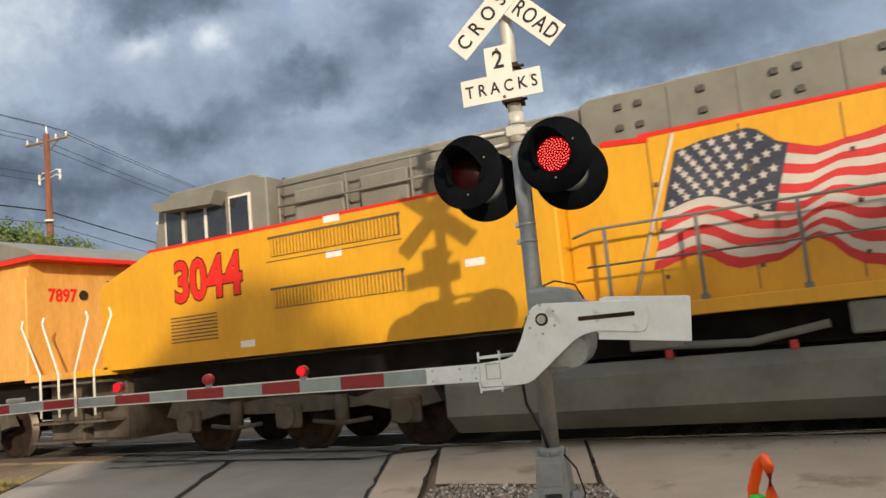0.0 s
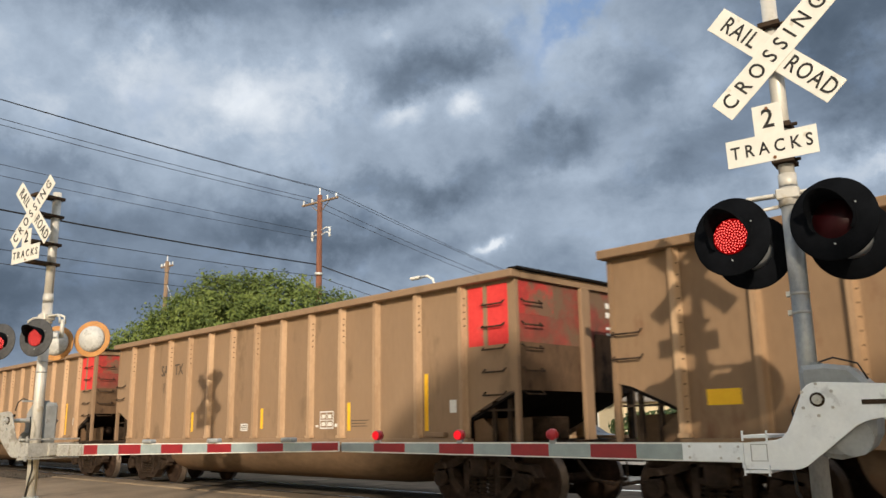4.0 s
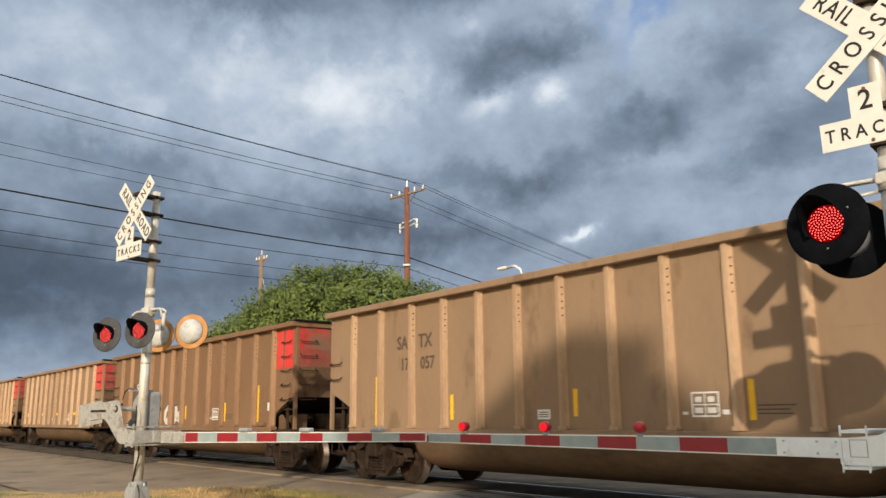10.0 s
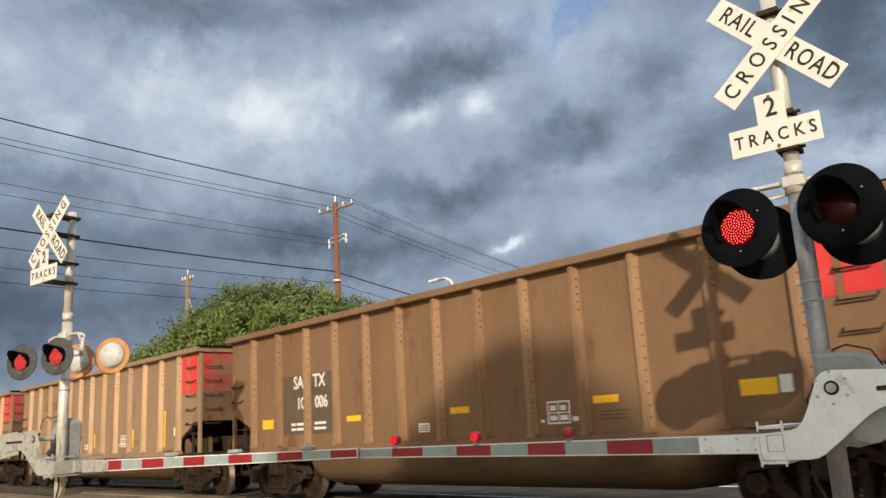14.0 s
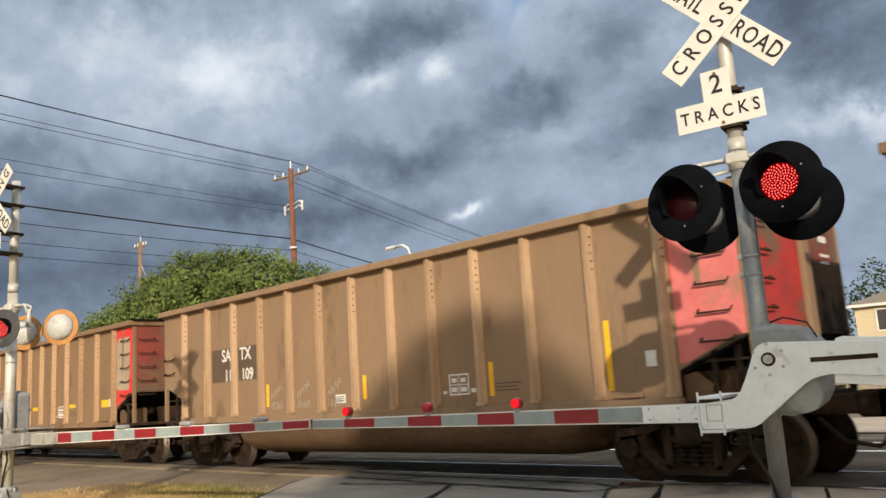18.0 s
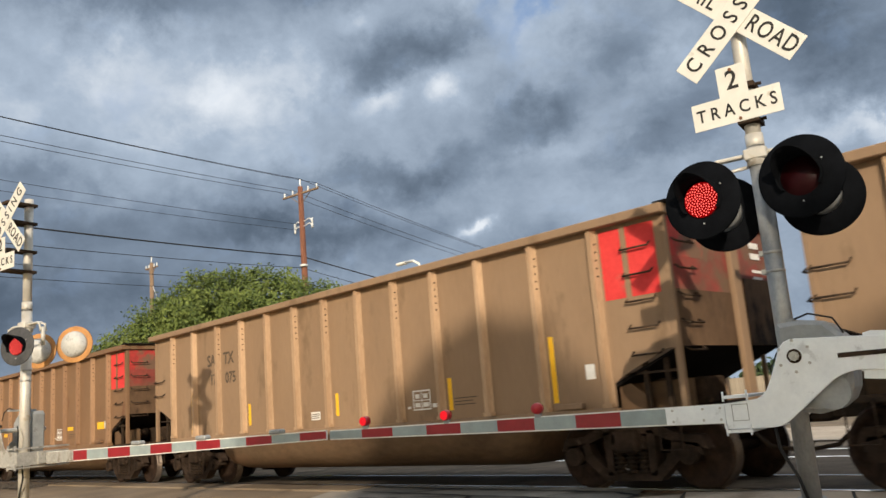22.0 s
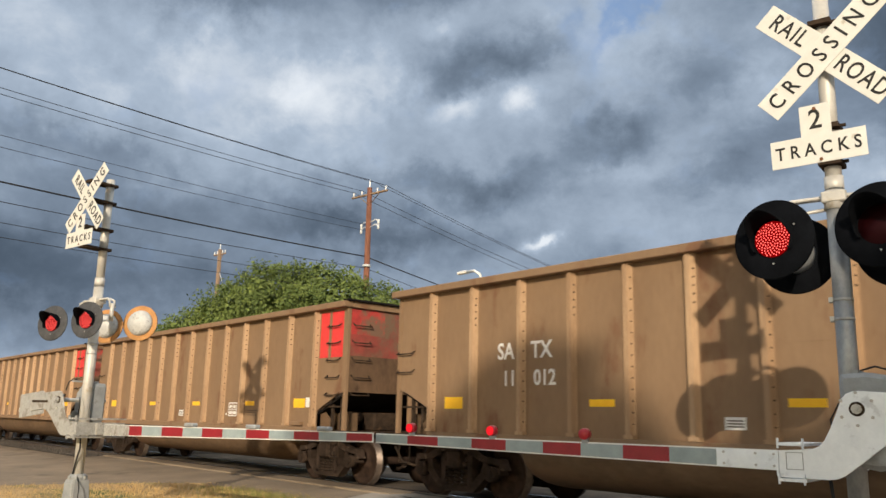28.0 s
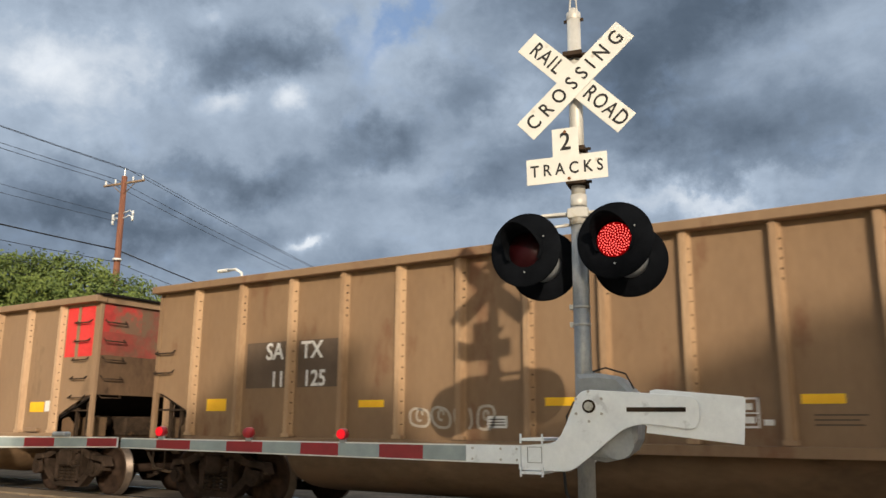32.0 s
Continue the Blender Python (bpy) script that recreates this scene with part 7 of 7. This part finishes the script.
utility_pole(NEXT_R.x, NEXT_R.y, 10.5, pole_wood, "wooden utility pole beside the road beyond the tracks", radians(8), False)


def wire(a, b, sag, r):
    bm = bmesh.new()
    pts = [Vector(a).lerp(Vector(b), i / 22) - Vector((0, 0, sag * 4 * (i / 22) * (1 - i / 22))) for i in range(23)]
    tube(bm, pts, r, 5)
    return tagged(part("power_line", bm, cable_black), "thin black overhead line", "wire", "overhead lines")


off_l, off_r = NEXT_L - P1, NEXT_R - P1
for i in (0, 1, 3, 4):
    t0 = tips1[i]
    wire(t0, t0 + off_l + Vector((0, 0, 0.7)), 0.9, 0.013)
    wire(t0, t0 + off_r + Vector((0, 0, -2.7)), 0.7, 0.013)
for z, r, dz, sag in ((11.2, 0.010, -0.6, 0.8), (10.9, 0.010, -0.7, 0.9), (9.55, 0.032, -0.5, 0.8), (8.95, 0.015, -0.5, 0.9), (8.2, 0.012, -0.4, 0.9), (7.7, 0.012, -0.4, 0.9)):
    p = P1 + Vector((0, -0.12, z))
    wire(p, p + off_l + Vector((0, 0, dz + 1.2)), sag, r)
    if z < 10:
        wire(p, p + off_r + Vector((0, 0, -1.9)), sag, r)


def crown(name, lobes, count, size, mat, seed, parent=None, label="", sprays=0):
    """Leaf clumps: many small folded leaves through and over a cluster of lobes (x, y, z, rx, ry, rz)."""
    rng = random.Random(seed)
    v, f, twigs = [], [], []
    weights = [a[3] * a[4] * a[5] for a in lobes]
    for _ in range(count):
        cx, cy, cz, rx, ry, rz = rng.choices(lobes, weights)[0]
        d = Vector((rng.gauss(0, 1), rng.gauss(0, 1), rng.gauss(0, 1))).normalized()
        q = rng.uniform(0.35, 1.0) ** 0.4 * (1 + 0.16 * noise.noise(d * 2.6 + Vector((cx, cy, cz))))
        p = Vector((cx + d.x * rx * q, cy + d.y * ry * q, cz + d.z * rz * q))
        if sprays:
            # leaves gather in sprays, with gaps between them
            k = rng.randrange(sprays)
            if len(twigs) < sprays:
                twigs.append((p, d))
                k = len(twigs) - 1
            base, d = twigs[k]
            p = base + Vector((rng.gauss(0, 0.20), rng.gauss(0, 0.20), rng.gauss(0, 0.15))) + d * rng.uniform(-0.1, 0.22)
        s = size * rng.uniform(0.6, 1.35)
        n = (d + Vector((rng.gauss(0, 0.6), rng.gauss(0, 0.6), rng.gauss(0, 0.6)))).normalized()
        u = n.orthogonal().normalized()
        u.rotate(Matrix.Rotation(rng.uniform(0, 6.28), 3, n))
        w = n.cross(u)
        b = len(v)
        v += [p - u * s * 0.5, p + w * s * 0.28 + n * s * 0.1, p + u * s * 0.6, p - w * s * 0.28 + n * s * 0.1]
        f += [(b, b + 1, b + 2), (b, b + 2, b + 3)]
    me = raw(name, v, f, mat)
    return part(name, me, None, parent, label)


def tree(x, y, lobes, trunk_h, r, count, size, mat, seed, label, group="", sprays=0):
    t = thing("tree", pose(x, y, 0), label, "tree", group)
    bm = bmesh.new()
    rod(bm, (0, 0, -0.2), (0.1, 0, trunk_h), r, 10, r * 0.7)
    rng = random.Random(seed)
    for cx, cy, cz, *_ in lobes[:6]:
        mid = Vector((cx * 0.45, cy * 0.45, trunk_h + (cz - trunk_h) * 0.5))
        tube(bm, [(0.1, 0, trunk_h - 0.2), mid, (cx, cy, cz)], r * 0.28, 6)
    part("trunk", bm, bark, t)
    crown("crown", lobes, count, size, mat, seed + 1, t, "", sprays)
    return t


# the broad green tree beyond the tracks
tree(-35.2, 19.4, [(-5.7, -0.9, 4.8, 2.7, 2.6, 2.2), (-3.0, 0.2, 5.8, 2.9, 2.8, 2.5), (-0.4, 0.6, 6.2, 2.8, 2.8, 2.65), (2.2, 1.8, 6.0, 2.6, 2.6, 2.6), (4.0, 3.2, 5.5, 2.2, 2.2, 2.3), (-1.5, 0, 3.8, 4.2, 3.0, 2.4), (2.2, 1.5, 3.6, 3.6, 3.0, 2.4), (-4.0, -0.5, 3.2, 3.0, 2.5, 2.0),
                  (-2.0, 0, 7.4, 1.2, 1.2, 1.0), (1.2, 1.2, 7.8, 1.2, 1.2, 0.9), (-4.4, -0.4, 6.6, 1.2, 1.2, 0.9), (-0.6, 0.3, 8.0, 0.8, 0.8, 0.7), (2.9, 2.2, 7.5, 0.8, 0.8, 0.8), (5.2, 4.0, 4.8, 1.8, 1.8, 1.9)], 2.6, 0.35, 120000, 0.17, leaf, 31, "broad leafy green tree behind the tracks", sprays=5200)
# trees behind the viewer that shade the street and the lower half of the train
for i, (x, y, lobes) in enumerate((
        (13.05, -16.4, [(0.2, 0, 11.8, 1.5, 1.6, 1.6), (-0.9, 0, 10.6, 1.5, 1.6, 2.0), (1.3, 0, 10.4, 1.5, 1.7, 2.2), (-0.4, 0, 7.0, 2.2, 2.0, 3.6), (1.2, 0, 6.4, 2.6, 2.2, 3.6), (0.4, 0, 3.0, 2.6, 2.2, 3.0)]),
        (17.6, -16.0, [(0, 0, 10.6, 1.7, 1.7, 1.7), (-1.2, 0, 9.8, 1.8, 1.7, 2.0), (1.6, 0, 10.0, 1.8, 1.7, 2.2), (0, 0, 6.6, 2.8, 2.2, 3.8), (0, 0, 3.0, 3.0, 2.2, 3.0)]),
        (21.6, -16.2, [(0.3, 0, 11.9, 1.3, 1.5, 1.6), (-1.0, 0, 11.7, 0.9, 1.5, 1.6), (-2.2, 0, 11.2, 0.8, 1.3, 1.7), (-1.4, 0, 10.2, 1.8, 1.7, 2.0), (1.8, 0, 10.2, 1.8, 1.7, 2.2), (0, 0, 6.8, 3.0, 2.2, 3.8), (0, 0, 3.0, 3.2, 2.2, 3.0)]),
        (26.6, -16.6, [(-0.6, 0, 11.6, 1.8, 2.0, 1.9), (-1.8, 0, 10.2, 2.0, 1.9, 2.2), (2.2, 0, 10.4, 2.0, 1.9, 2.2), (0, 0, 6.8, 3.4, 2.4, 3.8), (0, 0, 3.0, 3.4, 2.2, 3.0)]),
        (33.0, -16.6, [(0, 0, 11.4, 2.6, 2.2, 2.4), (-2.0, 0, 10.2, 2.4, 1.9, 2.2), (2.2, 0, 10.4, 2.4, 1.9, 2.2), (0, 0, 6.8, 4.0, 2.4, 3.8), (0, 0, 3.0, 4.0, 2.2, 3.0)]))):
    tree(x, y, lobes, 3.0, 0.25, 15000, 0.55, leaf_far, 50 + i, "dense dark green street tree", "street trees behind the crossing")


# hedge, houses and fence beyond the tracks
def bush_row(name, pts, h, count, seed, label):
    lobes = []
    rng = random.Random(seed)
    for (xa, ya), (xb, yb) in zip(pts, pts[1:]):
        n = max(1, int(math.dist((xa, ya), (xb, yb)) / 3))
        for i in range(n):
            k = i / n
            hh = h * rng.uniform(0.75, 1.1)
            lobes.append((xa + (xb - xa) * k, ya + (yb - ya) * k, hh * 0.5, 2.3, 2.0, hh * 0.5))
    ob = crown(name, lobes, count, 0.42, leaf_far, seed, None, label)
    return tagged(ob, label, "bushes", "", "stuff")


bush_row("bushes", [(-30, 47), (-24, 46), (-18, 50), (-17, 66)], 2.6, 7000, 71, "dense green bushes beyond the street")
bush_row("bushes", [(-26, 78), (-14, 80), (4, 78)], 11.5, 9000, 72, "dark green trees behind the houses")
bush_row("bushes", [(-62, 44), (-50, 46), (-42, 44), (-36, 46), (-31, 45)], 3.6, 7000, 73, "green bushes along the far side")


def house(x, y, turn, w, d, h, rise, label):
    ho = thing("house", pose(x, y, 0, 0, 0, turn), label, "house", "houses beyond the tracks")
    part("wall", cube(-w / 2, -d / 2, -0.1, w / 2, d / 2, h), siding, ho)
    o = 0.45
    v = [(-w / 2 - o, -d / 2 - o, h), (w / 2 + o, -d / 2 - o, h), (w / 2 + o, d / 2 + o, h), (-w / 2 - o, d / 2 + o, h), (-w / 2 + d / 2, 0, h + rise), (w / 2 - d / 2, 0, h + rise)]
    part("roof", raw("roof", v, [(0, 1, 5, 4), (1, 2, 5), (2, 3, 4, 5), (3, 0, 4), (3, 2, 1, 0)], shingle), None, ho, "grey-brown hip roof")
    part("fascia", cube(-w / 2 - o, -d / 2 - o - 0.02, h - 0.16, w / 2 + o, -d / 2 - o, h + 0.02), trim_white, ho)
    for i in range(3):
        for z in ((1.0, 2.3), (3.7, 5.0))[: 2 if h > 4 else 1]:
            cx = -w / 2 + w * (i + 0.5) / 3
            wf = part("window", cube(cx - 0.62, -d / 2 - 0.05, z[0] - 0.08, cx + 0.62, -d / 2 - 0.005, z[1] + 0.08), trim_white, ho)
            part("pane", cube(cx - 0.5, -d / 2 - 0.065, z[0], cx + 0.5, -d / 2 - 0.052, z[1]), window_dark, wf)
    return ho


house(-13.4, 62, 6, 11, 8, 5.4, 1.9, "cream two-storey house with a hip roof")
house(-1.0, 66, 4, 10, 8, 5.4, 1.9, "cream two-storey house with a hip roof")
house(-40.0, 56, -20, 16, 8, 3.0, 1.4, "low pale building beyond the tracks")
fence = thing("board_fence", pose(0, 0, 0), "pale wooden board fence beside the street", "fence")
board_mesh = mesh_of(cube(-0.068, -0.01, 0.03, 0.068, 0.01, 1.85), "board", fence_wood)
for i in range(120):
    x = -23.0 + i * 0.145
    part("board", board_mesh, None, fence, "", pose(x, 44.0 - 0.05 * i * 0.145, 0, 0, 0, -3))
bm = bmesh.new()
for z in (0.5, 1.5):
    rod(bm, (-23, 44.05, z), (-5.7, 43.2, z), 0.04, 4)
part("fence_rail", bm, fence_wood, fence)
# a second paved way with pale lane lines and parked cars glimpsed between the railway cars
tagged(sheet("far_street", [(-80, 21.5), (-17, 21.0), (10, 20.5)], [(-80, 27.5), (-17, 27.0), (10, 26.0)], 0.0, concrete, 16, "pale concrete street beyond the tracks"), category="road")
for y in (23.7, 24.0):
    tagged(part("lane_line", slab([(-70, y + 0.5), (-18, y), (-18, y + 0.1), (-70, y + 0.6)], 0.004, 0.008), white_paint), "white painted lane line", "road marking", "lane lines", "structure")


def parked_car(x, y, turn, mat, label):
    c = thing("parked_car", pose(x, y, 0, 0, 0, turn), label, "car", "parked cars")
    out = [(-2.2, 0.35), (-2.25, 0.75), (-2.1, 0.92), (-1.3, 1.0), (-0.75, 1.42), (0.75, 1.45), (1.5, 1.0), (2.15, 0.9), (2.25, 0.6), (2.2, 0.35)]
    part("body", prism(out, -0.88, 0.88, 0.04), mat, c)
    for y0 in (-0.89, 0.88):
        part("side_glass", prism([(-1.15, 1.0), (-0.68, 1.36), (0.68, 1.38), (1.25, 1.0)], y0, y0 + 0.01), window_dark, c)
    for wx in (-1.4, 1.4):
        for wy in (-0.8, 0.8):
            wh = part("wheel", lathe([(0.05, -0.1), (0.32, -0.1), (0.33, 0.1), (0.05, 0.1)], 20, "y"), cable_black, c, "", pose(wx, wy, 0.33))
            part("rim", lathe([(0.02, -0.11), (0.2, -0.105), (0.2, 0.105), (0.02, 0.11)], 14, "y"), plate_alu, wh)
    return c


parked_car(-31.5, 33.0, 12, car_white, "white parked car beyond the tracks")
parked_car(-25.5, 33.5, 8, car_dark, "dark parked car beyond the tracks")
parked_car(-38.5, 34.0, 12, car_white, "white parked car beyond the tracks")
# street lamp reaching over the train's roof line
lamp_post = thing("street_lamp", pose(-31.2, 28.8, 0), "street lamp with a curved white arm", "street lamp")
bm = bmesh.new()
tube(bm, [(1.2, -0.4, 0), (1.2, -0.4, 8.4), (1.0, -0.35, 8.9), (0.3, -0.1, 9.2), (-0.6, 0.15, 9.28)], 0.07, 8)
part("post", bm, trim_white, lamp_post)
part("lamp_head", cube(-1.3, 0.05, 9.2, -0.5, 0.33, 9.36, 0.05), trim_white, lamp_post)

# a child's orange toy standing on the pavement
toy = thing("toy_ride_on", pose(*TOY, 0, 0, 35), "orange and green plastic ride-on toy", "toy")
part("body", cube(-0.26, -0.14, 0.08, 0.24, 0.14, 0.26, 0.05), toy_orange, toy)
arch = bmesh.new()
tube(arch, [(0.02, -0.10, 0.22), (0.04, -0.11, 0.42), (0.07, -0.06, 0.56), (0.08, 0.0, 0.60), (0.07, 0.06, 0.56), (0.04, 0.11, 0.42), (0.02, 0.10, 0.22)], 0.032, 10)
part("handle", arch, toy_orange, toy, "orange arched handle")
part("console", cube(-0.02, -0.065, 0.24, 0.06, 0.065, 0.40, 0.015), toy_green, toy, "green console")
bm = bmesh.new()
tube(bm, [(-0.24, -0.1, 0.26), (-0.15, -0.12, 0.31), (0.0, -0.11, 0.33)], 0.018, 8)
part("trim", bm, toy_yellow, toy)
for wx in (-0.17, 0.17):
    for wy in (-0.15, 0.15):
        part("wheel", lathe([(0.01, -0.03), (0.095, -0.03), (0.1, 0.0), (0.095, 0.03), (0.01, 0.03)], 18, "y"), cable_black, toy, "", pose(wx, wy, 0.10))


# ---- what moves ----
# how far the train has run: it slows a little on the way
RUN = [
    (0, 0.0), (1, 20.24), (2, 40.55), (3, 60.39), (4, 81.03), (5, 101.32), (6, 121.82), (7, 142.18),
    (8, 162.63), (9, 182.49), (10, 202.8), (11, 223.25), (12, 243.5), (13, 263.85), (14, 284.16), (15, 304.49),
    (16, 324.9), (17, 345.2), (18, 365.3), (19, 385.5), (20, 406.37), (21, 426.5), (22, 446.61), (23, 466.81),
    (24, 486.79), (25, 506.85), (26, 527.07), (27, 547.15), (28, 567.13), (29, 587.13), (30, 607.03), (31, 627.17),
    (32, 647.04)]
FLASH, PHASE = 0.5928, 0.9925


def blink(ob, lit_on_right, on, off):
    """The two sides take turns; each change takes one frame."""
    rows, t, k = [], PHASE - 2 * FLASH, -2
    state = None
    rows.append((0.0, on if (int((0.0 - PHASE) // FLASH) % 2 == 0) == lit_on_right else off))
    k = math.ceil((0.0 - PHASE) / FLASH)
    while True:
        t = PHASE + k * FLASH
        if t > 31.9:
            break
        if t > 0.1:
            right = k % 2 == 0
            now, before = (on, off) if right == lit_on_right else (off, on)
            rows += [(t - 0.034, before), (t, now)]
        k += 1
    rows.append((32.0, rows[-1][1]))
    walk(ob, rows)


def motions():
    for ob, x in TRAIN:
        walk(ob, [(t, pose(x - gone, SIDE_Y, RAIL_Z)) for t, gone in RUN])
    for side in ("left", "right"):
        for ob in LEDS[side]:
            blink(ob, side == "right", pose(0, -0.017, 0), pose(0, 0.006, 0))
        for ob, x, y, z in GATE_LEDS[side]:
            blink(ob, side == "right", pose(x, y - 0.052, z), pose(x, y - 0.03, z))


motions()
